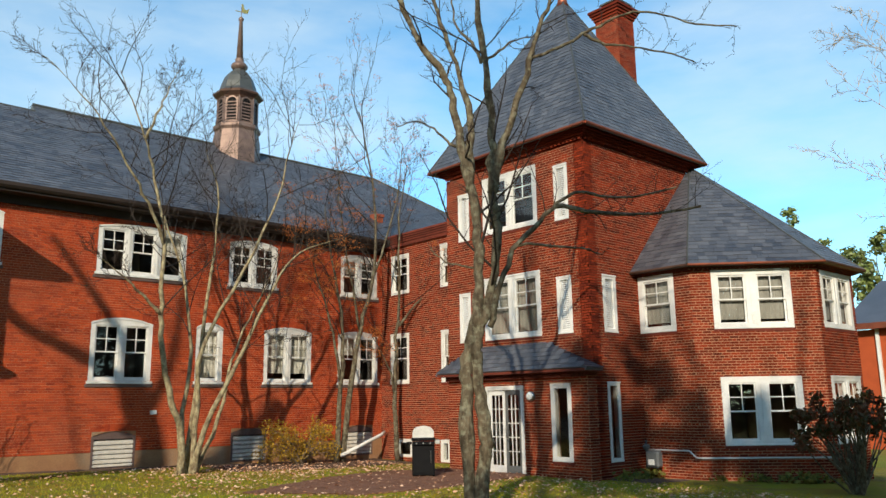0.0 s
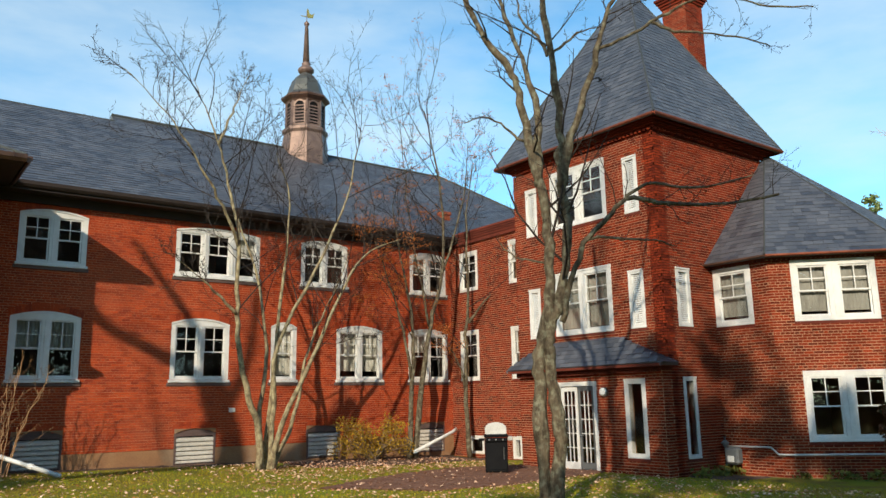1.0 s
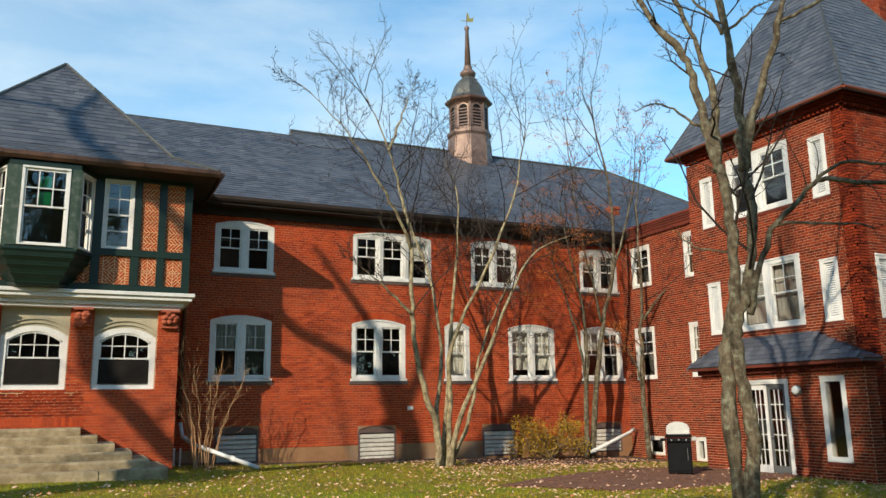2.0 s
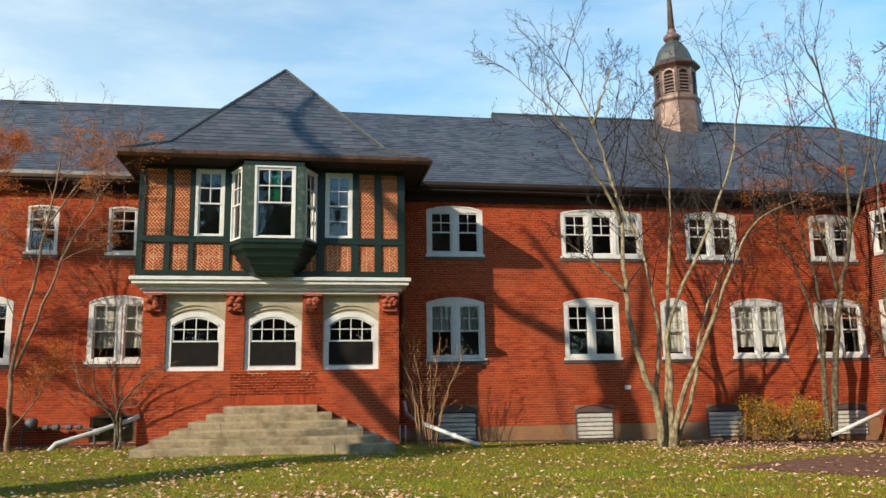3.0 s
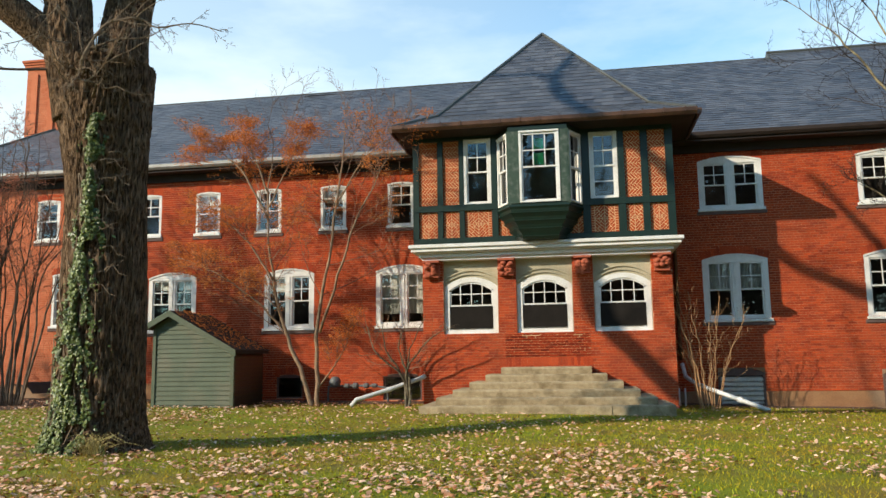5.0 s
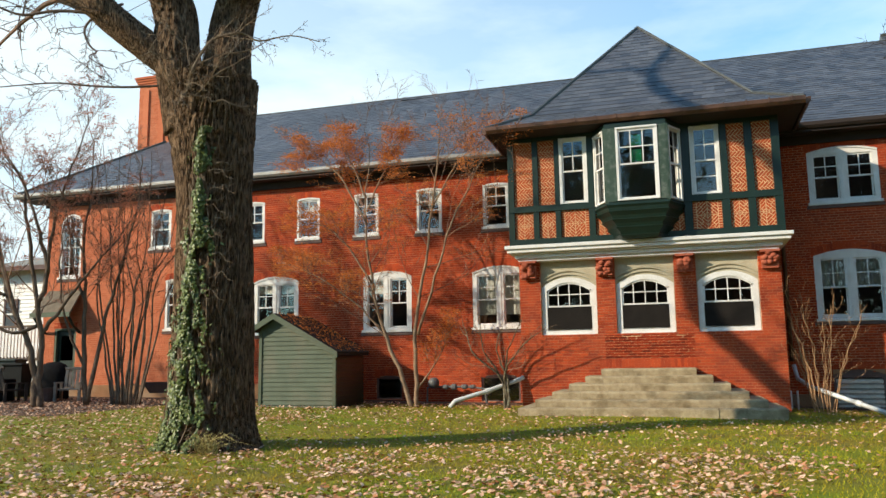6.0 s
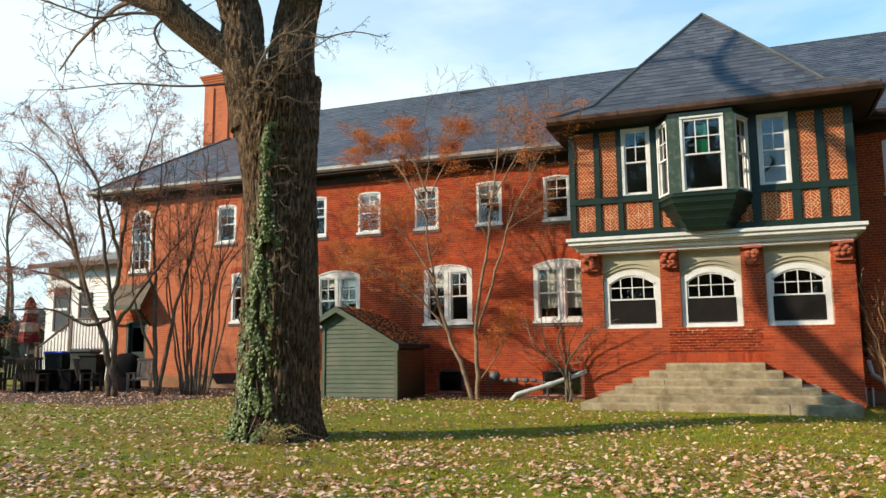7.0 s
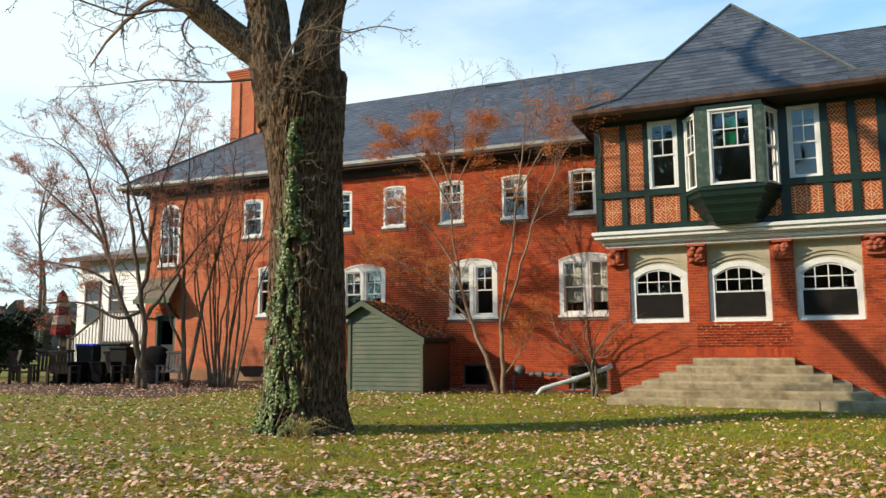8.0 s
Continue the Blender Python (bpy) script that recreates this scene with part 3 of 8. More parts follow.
brick_single = material("single_red_brick", (0.50, 0.074, 0.016), 0.9, (0.22, 0.025, 0.008), 1.3, 0.35, 0.3, 45, per_object=0.72, stain=(0.30, 0.07, 0.03), stain_scale=0.5, stain_amount=0.4)
brick_parted = material("single_brick", (0.30, 0.041, 0.013), 0.9, (0.085, 0.012, 0.006), 1.2, 0.25, 0.35, 45, per_object=0.8, spec=0.15)
brick_pale = material("single_pale_brick", (0.60, 0.20, 0.10), 0.9, (0.42, 0.105, 0.045), 1.3, 0.35, 0.3, 45, per_object=0.55, spec=0.15)
SLATE_ONE = material("single_slate", (0.115, 0.12, 0.135), 0.43, (0.04, 0.044, 0.056), 0.8, 0.35, 0.25, 30, per_object=0.8, spec=0.85, stain=(0.055, 0.06, 0.068), stain_scale=0.35)


# ---- ground ----
def axis(lo, hi, near_lo, near_hi, fine, growth=1.6):
    out = list(np.arange(near_lo, near_hi + 1e-6, fine))
    step, x = fine, near_lo
    while x > lo:
        step *= growth
        x -= step
        out.insert(0, x)
    step, x = fine, near_hi
    while x < hi:
        step *= growth
        x += step
        out.append(x)
    return out


gx, gy = axis(-1500, 1500, -34, 30, 0.5), axis(-1500, 1500, -24, 4, 0.5)
ground_geo = Geo()
for y in gy:
    for x in gx:
        z = ground_z(x, y)
        if -34 < x < 30 and -24 < y < 4:
            z += 0.035 * noise.noise(Vector((x * 0.35, y * 0.35, 0))) + 0.012 * noise.noise(Vector((x * 1.3, y * 1.3, 3)))
        ground_geo.v.append((x, y, z))
nx = len(gx)
ground_geo.f = [(j * nx + i, j * nx + i + 1, (j + 1) * nx + i + 1, (j + 1) * nx + i) for j in range(len(gy) - 1) for i in range(nx - 1)]
whole("ground", ground_geo, LAWN, "mown green lawn strewn with fallen leaves", "lawn", kind="structure", smooth=True)

# ---- main building ----
ID = Matrix()
WEST = pose(0, 0, 0, 0, 0, -90)

LOWER = [(2.55, 1.8, 2), (6.88, 1.82, 2), (10.1, 0.92, 1), (12.52, 1.86, 2), (15.5, 1.8, 2)]
UPPER = [(2.58, 1.78, 2), (6.9, 2.75, 3), (11.14, 1.8, 2), (15.6, 1.66, 2)]
VENTS = [(2.8, 0.22), (7.1, 0.14), (11.42, 0.10), (15.8, 0.06)]
right_holes = [(x, 2.62, w, 1.88, 0.16) for x, w, n in LOWER] + [(x, 5.82, w, 1.56, 0.14) for x, w, n in UPPER] + [(x, z, 1.26, 1.05, 0.14) for x, z in VENTS]
brick_wall("wall_main", "red brick wall of two storeys above a low foundation", ID, 1.0, 17.5, 0.62, 7.8, [(x, z, w, h, r) for x, z, w, h, r in right_holes], BRICK, MORTAR, seed=11, parted=(4.4, 10.0, 1.3, 2.4), single=brick_single)
found = Geo()
wall_body(found, 1.0, 17.5, -1.0, 0.612, [(x, z, 1.26, 1.05, 0.14) for x, z in VENTS])
whole("foundation_main", found, FOUND, "stained low foundation of old brick and render", "foundation", kind="structure").location = (0, -0.03, 0)
for (x, w, n), bl in zip(LOWER, ((0.52, 0.52), (0, 0), (0.95,), (0.85, 0.85), (0.4, 0))):
    window(pose(x, 0.02, 2.62), w, 1.88, 0.16, n, blinds=bl)
for (x, w, n), bl in zip(UPPER, ((0, 0), (0, 0, 0.5), (0, 0), (0.4, 0))):
    window(pose(x, 0.02, 5.82), w, 1.56, 0.14, n, blinds=bl, mullion=0.2)

LEFT_UP = [-6.74, -8.92, -11.07, -13.15, -15.2]
LEFT_LOW = [(-7.12, 1.75, 2, 2.64), (-10.75, 1.64, 2, 2.64), (-14.72, 1.66, 2, 2.64)]
LEFT_BASE = [(-10.3, 0.5, 0.85, 0.72), (-6.9, 0.42, 1.2, 0.8)]
left_holes = [(x, 5.74, 0.84, 1.38, 0.05) for x in LEFT_UP] + [(x, z, w, 1.88, 0.18) for x, w, n, z in LEFT_LOW] + \
    [(x, z, w, h, 0.08) for x, z, w, h in LEFT_BASE] + [(-18.2, 2.87, 0.84, 1.75, 0.06), (-18.9, 5.74, 0.84, 1.38, 0.05), (-22.8, 4.87, 0.95, 2.36, 0.42), (-22.85, 0.86, 0.95, 2.15, 0.0)]
brick_wall("wall_left", "sunlit red brick wall of two storeys", ID, -15.9, -5.0, 0.2, 7.8, [o for o in left_holes if o[0] > -16], BRICK, MORTAR, seed=12, parted=(-9.9, -7.3, 1.5, 2.6), single=brick_single)
brick_wall("wall_left_end", "paler orange-red brick end of the wall", ID, -23.4, -15.9, 0.2, 7.8, [o for o in left_holes if o[0] < -16], BRICK_P, MORTAR, seed=19, parted=(-21.6, -18.6, 1.6, 2.9), single=brick_pale)
for k, x in enumerate(LEFT_UP):
    window(pose(x, 0.02, 5.74), 0.84, 1.38, 0.05, 1, casing=0.075, shade=0.35 if k % 2 else 0)
for (x, w, n, z), bl in zip(LEFT_LOW, ((0.8, 0.8), (0.3, 0), (0.2, 0.2))):
    window(pose(x, 0.02, z), w, 1.88, 0.18, n, blinds=bl)
for x, z, w, h in LEFT_BASE:
    window(pose(x, 0.05, z), w, h, 0.08, 1, top=(2, 1), low=(1, 1), casing=0.06, sill=False, stone=False, fixed=True, paint=SILL, label="dark-framed basement window near the ground")
window(pose(-18.2, 0.02, 2.87), 0.84, 1.75, 0.06, 1, casing=0.09)
window(pose(-18.9, 0.02, 5.74), 0.84, 1.38, 0.05, 1, casing=0.09)
window(pose(-22.8, 0.02, 4.87), 0.95, 2.36, 0.42, 1, top=(3, 3), low=(3, 3), casing=0.09, arch_glass=True, label="tall round-headed white sash window")

whole("foundation_left", Geo().bevel_box(-23.4, -12.5, -0.07, -0.01, 0.1, 0.98, 0.01), FOUND, "pale stained foundation along the wall end", "foundation", kind="structure")
# brick arches over the openings
for k, (x, z, w, h, r) in enumerate([o for o in right_holes] + [o for o in left_holes if o[3] < 2.2]):
    whole("brick_arch", rowlock_arch(ID, x - 0.04, z, w + 0.08, h + 0.01, r, BRICK_D, 0.2), BRICK, "arch of red bricks on edge over an opening", "brick arch", "brick arches", "structure")


def louvre_vent(x, z, w, h):
    ob = thing("wall_vent", "weathered grey-white slatted vent in the foundation", "vent", pose(x, 0, z), "foundation vents")
    fr = Geo()
    fr.box(0, 0.07, -0.03, 0.1, 0, h - 0.13).box(w - 0.07, w, -0.03, 0.1, 0, h - 0.13).box(0.07, w - 0.07, -0.03, 0.1, 0, 0.06)
    fr.box(0.07, w - 0.07, -0.03, 0.1, h - 0.22, h - 0.13)
    for i in range(8):
        a, b = w * i / 8, w * (i + 1) / 8
        fr.prism([(a, h - 0.13), (b, h - 0.13), (b, arch_z(b, w, h, 0.13)), (a, arch_z(a, w, h, 0.13))], 0.0, 0.1)
    part("vent_frame", fr, SILL, ob)
    n = 6
    slat = Geo().add([(0.06, -0.03, 0), (w - 0.06, -0.03, 0), (w - 0.06, 0.05, 0.045), (0.06, 0.05, 0.045), (0.06, -0.03, -0.075), (w - 0.06, -0.03, -0.075), (w - 0.06, 0.05, -0.02), (0.06, 0.05, -0.02)],
                     [(0, 1, 2, 3), (7, 6, 5, 4), (4, 5, 1, 0), (3, 2, 6, 7), (0, 3, 7, 4), (1, 5, 6, 2)]).mesh("slat", VENT)
    for i in range(n):
        s = new("slat", slat)
        s.parent = ob
        s.location = (0, 0, 0.10 + (h - 0.33) * i / (n - 0.5))
    # black sheet stands in for the shade in the gaps between slats
    part("backing", Geo().box(0.03, w - 0.03, 0.11, 0.13, 0, h - 0.1), BLACK, ob)


for x, z in VENTS:
    louvre_vent(x, z, 1.26, 1.05)

# rooms behind the windows, their lack of light put into the dark walls
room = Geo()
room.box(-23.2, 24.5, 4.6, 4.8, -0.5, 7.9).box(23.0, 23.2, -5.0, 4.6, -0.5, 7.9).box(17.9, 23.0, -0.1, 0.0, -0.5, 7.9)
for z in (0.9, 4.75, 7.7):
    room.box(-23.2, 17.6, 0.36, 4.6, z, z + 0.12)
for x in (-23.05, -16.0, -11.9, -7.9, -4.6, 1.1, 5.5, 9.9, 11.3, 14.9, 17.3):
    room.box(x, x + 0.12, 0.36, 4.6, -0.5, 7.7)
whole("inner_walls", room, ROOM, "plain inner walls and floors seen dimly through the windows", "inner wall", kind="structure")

# roof of the main building
main_roof = thing("main_roof", "long hipped grey slate roof with a dark metal gutter", "roof", kind="structure")
EY, EZ, SLOPE = -0.55, 7.98, 0.735


def on_main(x, y):
    return (x, y, EZ + (y - EY) * SLOPE)


roof_face([on_main(-24.4, EY), on_main(-1.83, EY), on_main(-1.83, 4.88), on_main(-18.6, 4.88)], SLATE, main_roof, 21)
roof_face([on_main(-1.83, EY), on_main(6.1, EY), on_main(6.1, 5.1), on_main(-1.83, 5.1)], SLATE, main_roof, 27)
roof_face([on_main(6.1, EY), on_main(27.3, EY), on_main(21.3, 5.6), on_main(6.1, 5.6)], SLATE, main_roof, 22)
roof_face([(6.1, 11.75, EZ), (-24.4, 10.55, EZ), (-18.6, 5.0, 11.96), (6.1, 5.0, 11.96)], SLATE, main_roof, 23, 0.6, 0.5)
roof_face([(27.3, 11.75, EZ), (6.1, 11.75, EZ), (6.1, 5.6, 12.5), (21.3, 5.6, 12.5)], SLATE, main_roof, 24, 0.6, 0.5)
roof_face([(-24.4, 10.55, EZ), (-24.4, EY, EZ), (-18.6, 5.0, 12.06)], SLATE, main_roof, 25)
roof_face([(27.3, EY, EZ), (27.3, 11.75, EZ), (21.3, 5.6, 12.5)], SLATE, main_roof, 26)
part("roof_step", Geo().add([(6.08, 4.5, 11.69), (6.08, 6.7, 11.69), (6.08, 5.6, 12.52), (6.2, 4.5, 11.69), (6.2, 6.7, 11.69), (6.2, 5.6, 12.52)], [(0, 2, 1), (3, 4, 5), (0, 3, 5, 2), (2, 5, 4, 1)]), LEAD, main_roof)
ridge_cap((-18.6, 4.9, 11.97), (-1.83, 4.9, 11.97), main_roof, LEAD, 0.05)
ridge_cap((-1.83, 5.1, 12.12), (6.1, 5.1, 12.12), main_roof, LEAD, 0.05)
ridge_cap((6.1, 5.6, 12.52), (21.3, 5.6, 12.52), main_roof, LEAD)
ridge_cap((21.3, 5.6, 12.52), (27.3, EY, EZ + 0.02), main_roof, LEAD, 0.06)
ridge_cap((-18.6, 5.0, 12.08), (-24.4, EY, EZ + 0.02), main_roof, LEAD, 0.06)


def gutter(name, a, b, ob, mat, size=0.13, deep=0.16):
    """A moulded gutter along an eave, from a to b."""
    a, b = Vector(a), Vector(b)
    way = (b - a).normalized()
    out = Vector((way.y, -way.x, 0))
    prof = [(0.0, 0.0), (0.02, -deep), (size * 0.5, -deep), (size * 0.95, -0.56 * deep), (size, 0.0), (size * 0.9, 0.015)]
    g = Geo()
    n = len(prof)
    g.add([tuple(p + out * u + Vector((0, 0, w))) for p in (a, b) for u, w in prof],
          [(i, (i + 1) % n, (i + 1) % n + n, i + n) for i in range(n)] + [tuple(range(n - 1, -1, -1)), tuple(range(n, 2 * n))])
    return part(name, g, mat, ob)


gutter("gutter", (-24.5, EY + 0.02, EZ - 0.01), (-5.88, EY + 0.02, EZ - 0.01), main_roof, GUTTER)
# this run takes the shade-dark eave colour too
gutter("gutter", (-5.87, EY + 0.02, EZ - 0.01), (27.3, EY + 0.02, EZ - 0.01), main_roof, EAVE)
soff = Geo().box(-24.3, 27.2, EY + 0.02, 0.3, 7.74, 7.86)
soff.box(1.0, 17.5, -0.09, 0.0, 7.5, 7.74)
soff.box(-23.5, -5.0, -0.09, 0.0, 7.5, 7.74)
part("soffit", soff, EAVE, main_roof, "boxed eave with its deep shade put into the colour")
back = Geo().box(-23.4, -23.05, 0.36, 10.2, -0.5, 7.8).box(-23.4, 26.5, 10.2, 10.55, -0.5, 7.9)
whole("wall_back", back, BRICK, "plain brick back and end walls", "wall", kind="structure")

# ---- cupola ----
cup = thing("cupola", "eight-sided weathered copper cupola with louvred arches, dome and spire", "cupola", pose(13.93, 5.4, 0))
T8 = math.pi / 8
part("base", Geo().lathe([(0.98, 11.3), (0.97, 12.7), (0.9, 13.1), (0.98, 13.22), (0.98, 13.34), (0.84, 13.42)], 8, turn=T8), CUPOLA, cup)
part("lantern", Geo().lathe([(0.81, 13.4), (0.81, 14.62)], 8, turn=T8), CUPOLA, cup)
for i in range(8):
    m = pose(0, 0, 0, 0, 0, 45 * i)
    r = 0.81 * math.cos(T8)
    arch = Geo()
    w, h = 0.40, 0.98
    n = 8
    outer = [(-w / 2 - 0.06, 0.0), (-w / 2 - 0.06, h - w / 2)] + [(-(w / 2 + 0.06) * math.cos(math.pi * k / n), h - w / 2 + (w / 2 + 0.06) * math.sin(math.pi * k / n)) for k in range(1, n)] + [(w / 2 + 0.06, h - w / 2), (w / 2 + 0.06, 0.0)]
    inner = [(-w / 2, 0.0), (-w / 2, h - w / 2)] + [(-(w / 2) * math.cos(math.pi * k / n), h - w / 2 + (w / 2) * math.sin(math.pi * k / n)) for k in range(1, n)] + [(w / 2, h - w / 2), (w / 2, 0.0)]
    for k in range(len(outer) - 1):
        arch.prism([inner[k], outer[k], outer[k + 1], inner[k + 1]][::-1], -r - 0.045, -r + 0.02)
    arch.place(pose(0, 0, 13.5))
    arch.place(m)
    part("arch", arch, CUPOLA, cup)
    # no real hollow: a black plate gives the dark inside of the arch
    hole = Geo().prism(inner[::-1], -r - 0.006, -r + 0.01).place(pose(0, 0, 13.5)).place(m)
    opening = part("opening", hole, BLACK, cup)
    slats = Geo()
    for k in range(6):
        z = 13.54 + 0.14 * k
        slats.add([(-w / 2, -r - 0.035, z), (w / 2, -r - 0.035, z), (w / 2, -r - 0.008, z + 0.07), (-w / 2, -r - 0.008, z + 0.07)], [(0, 1, 2, 3)])
    part("slats", slats.place(m), CUPOLA, opening)
    post = Geo().tube([(0.81 * math.sin(T8 + math.pi / 4 * i), -0.81 * math.cos(T8 + math.pi / 4 * i), 13.4), (0.81 * math.sin(T8 + math.pi / 4 * i), -0.81 * math.cos(T8 + math.pi / 4 * i), 14.6)], [0.05, 0.05], 6)
    part("corner_post", post, CUPOLA, cup)
part("cornice", Geo().lathe([(0.84, 14.5), (0.88, 14.58), (0.96, 14.64), (1.04, 14.7), (1.06, 14.77), (0.86, 14.9)], 8, turn=T8), COPPER, cup)
part("dome", Geo().lathe([(0.98, 14.8), (0.79, 15.0), (0.71, 15.28), (0.6, 15.58), (0.44, 15.8), (0.27, 15.95), (0.22, 16.03)], 8, turn=T8), LEAD, cup)
part("finial_base", Geo().lathe([(0.2, 15.95), (0.34, 16.08), (0.36, 16.18), (0.28, 16.27), (0.17, 16.36), (0.2, 16.46), (0.15, 16.52)], 12), CUPOLA, cup, smooth=True)
part("spire", Geo().lathe([(0.15, 16.5), (0.075, 18.25), (0.11, 18.3), (0.12, 18.38), (0.05, 18.46), (0.015, 18.5), (0.012, 18.95)], 10), CUPOLA, cup, smooth=True)
vane = Geo().prism([(-0.28, 18.66), (0.1, 18.70), (0.1, 18.73), (-0.28, 18.69)], -0.012, 0.012)
vane.prism([(0.02, 18.72), (0.1, 18.68), (0.30, 18.72), (0.36, 18.98), (0.24, 18.86), (0.13, 18.88), (0.06, 19.1), (0.0, 19.08)], -0.015, 0.015)
part("weathervane", vane, GILT, cup, "gilt weathervane")

# ---- the wing towards the tower ----
wing_holes = [(0.58, 2.6, 1.08, 1.8, 0.0), (0.62, 5.9, 1.06, 1.45, 0.0), (3.42, 2.6, 0.55, 1.75, 0.0), (3.42, 5.9, 0.55, 1.5, 0.0), (0.8, 0.0, 1.0, 0.62, 0.0), (3.3, -0.1, 0.5, 0.75, 0.0)]
brick_wall("wall_wing", "mottled red brick wall with pale joints", Matrix.Translation((17.5, 0, 0)) @ WEST, 0.0, 5.4, -0.6, 7.75, wing_holes, BRICK_T, MORTAR_T, joint=0.017, seed=13, parted=(1.7, 5.3, 0.8, 2.6))
WING = Matrix.Translation((17.5, 0, 0)) @ WEST
for x, z, w, h, r in wing_holes[:4]:
    window(WING @ pose(x, 0.0, z), w, h, 0, 1, casing=0.12, stone=False)
for x, z, w, h, r in wing_holes[4:]:
    window(WING @ pose(x, 0.03, z), w, h, 0, 1, casing=0.13, stone=False, sill=False, fixed=True, label="white-framed basement window")
corn = Geo()
for k in range(5):
    corn.box(0.0, 5.4, -0.03 - 0.035 * k, 0.36, 7.75 + 0.075 * k, 7.822 + 0.075 * k)
n = 46
for k in range(n):
    corn.box(0.02 + 5.3 * k / n, 0.07 + 5.3 * k / n, -0.12, 0.0, 7.66, 7.748)
whole("wing_cornice", corn.place(WING), BRICK_D, "dark corbelled brick cornice of the wing", "cornice", kind="structure")
whole("wing_roof", Geo().box(17.6, 27.0, -10.9, 0.4, 7.95, 8.05), LEAD, "flat grey roof of the wing", "roof", kind="structure")
stub = Geo().box(17.9, 18.25, 0.9, 1.25, 7.9, 9.3).box(17.86, 18.29, 0.86, 1.29, 9.3, 9.42)
whole("chimney_stub", stub, TERRA, "small orange clay chimney stub", "chimney", kind="structure")

# ---- tower ----
TX, TY0, TY1, TX1 = 16.1, -5.35, -11.0, 21.5
TW = Matrix.Translation((TX, 0, 0)) @ WEST
tower_west = [(5.9, 3.72, 0.5, 1.5, 0.0), (7.02, 3.72, 2.24, 1.84, 0.0), (9.86, 3.72, 0.52, 1.55, 0.0),
              (5.9, 6.92, 0.5, 1.5, 0.0), (7.02, 6.95, 2.22, 1.75, 0.0), (9.9, 6.9, 0.5, 1.58, 0.0)]
entry_behind = [(6.75, -0.3, 2.05, 2.8, 0.0), (9.3, 0.2, 1.2, 2.3, 0.0)]
brick_wall("wall_tower_west", "mottled red brick tower wall with pale joints", TW, 5.35, 11.0, -0.6, 9.0, tower_west + entry_behind, BRICK_T, MORTAR_T, joint=0.017, seed=14, parted=(5.4, 11.0, 5.6, 6.8))
brick_wall("wall_tower_north", "plain side of the brick tower", Matrix.Translation((TX1, TY0, 0)) @ pose(0, 0, 0, 0, 0, 180), 0.0, 5.04, 5.0, 9.0, [], BRICK_T, MORTAR_T, joint=0.017, seed=17)
tower_front = [(16.63, 3.72, 0.6, 1.55, 0.0), (16.62, 0.32, 0.55, 2.05, 0.0)]
brick_wall("wall_tower_south", "mottled red brick tower wall with pale joints", pose(0, TY1, 0), TX, TX1, -0.6, 9.0, tower_front, BRICK_T, MORTAR_T, joint=0.017, seed=15, parted=(16.2, 18.2, 2.3, 3.6))
whole("wall_tower_east", Geo().box(TX1 - 0.35, TX1, -10.64, -5.36, -0.6, 9.0), BRICK_T, "brick east side of the tower", "wall", kind="structure")
for k, (x, z, w, h, r) in enumerate(tower_west):
    if w > 1:
        window(TW @ pose(x, 0, z), w, h, 0, 2, casing=0.15, stone=False, mullion=0.24, shade=0.95 if z < 5 else 0.0, label="wide white double-hung window of two sashes")
    else:
        window(TW @ pose(x, 0, z), w, h, 0, 1, casing=0.11, stone=False, shutter=k in (0, 2, 3, 5), label="narrow white window with closed louvres")
window(pose(16.63, TY1, 3.72), 0.6, 1.55, 0, 1, casing=0.12, stone=False, shutter=True, label="narrow white window with closed louvres")
window(pose(16.62, TY1, 0.32), 0.55, 2.05, 0, 1, casing=0.11, stone=False, fixed=True, label="tall narrow white window", shade=0.9)

corn = Geo()
for k in range(4):
    d = 0.04 + 0.07 * k
    z = 9.09 + 0.055 * k
    corn.box(TX - d, TX1 + d, TY1 - d, TY0 + d, z, z + 0.053)
for k in range(40):
    y = TY1 + (TY0 - TY1) * (k + 0.2) / 40
    corn.box(TX - 0.1, TX, y, y + 0.07, 9.02, 9.088)
    x = TX + (TX1 - TX) * (k + 0.2) / 40
    corn.box(x, x + 0.07, TY1 - 0.1, TY1, 9.02, 9.088)
whole("tower_cornice", corn, BRICK_T, "dark corbelled brick cornice under the tower roof", "cornice", kind="structure")
tower_roof = thing("tower_roof", "steep pyramid roof of grey slate with a copper finial", "roof", kind="structure")
TE, TZ = 0.42, 9.32
APEX = (18.88, -8.3, 15.35)
tc = [(TX - TE, TY1 - TE, TZ), (TX1 + TE, TY1 - TE, TZ), (TX1 + TE, TY0 + TE, TZ), (TX - TE, TY0 + TE, TZ)]
for k in range(4):
    roof_face([tc[k], tc[(k + 1) % 4], APEX], SLATE, tower_roof, 31 + k, 0.24, 0.17)
    gutter("copper_edge", tc[k], tc[(k + 1) % 4], tower_roof, COPPER_NEW, 0.06, 0.06)
    ridge_cap(tuple(Vector(tc[k]) + Vector((0, 0, 0.02))), APEX, tower_roof, LEAD, 0.035)
part("finial", Geo().lathe([(0.2, 15.05), (0.16, 15.3), (0.1, 15.5), (0.16, 15.58), (0.16, 15.7), (0.05, 15.8), (0.01, 16.3)], 10, APEX[0], APEX[1]), COPPER_NEW, tower_roof, smooth=True)
chim = Geo().box(22.2, 23.2, -8.2, -7.2, 7.5, 16.0)
head = Geo()
for k in range(4):
    d = 0.05 * (k + 1)
    head.box(22.2 - d, 23.2 + d, -8.2 - d, -7.2 + d, 16.0 + 0.1 * k, 16.098 + 0.1 * k)
chim_ob = thing("chimney", "tall red brick chimney with a corbelled head", "chimney", kind="structure")
part("stack", chim, MORTAR_T, chim_ob)
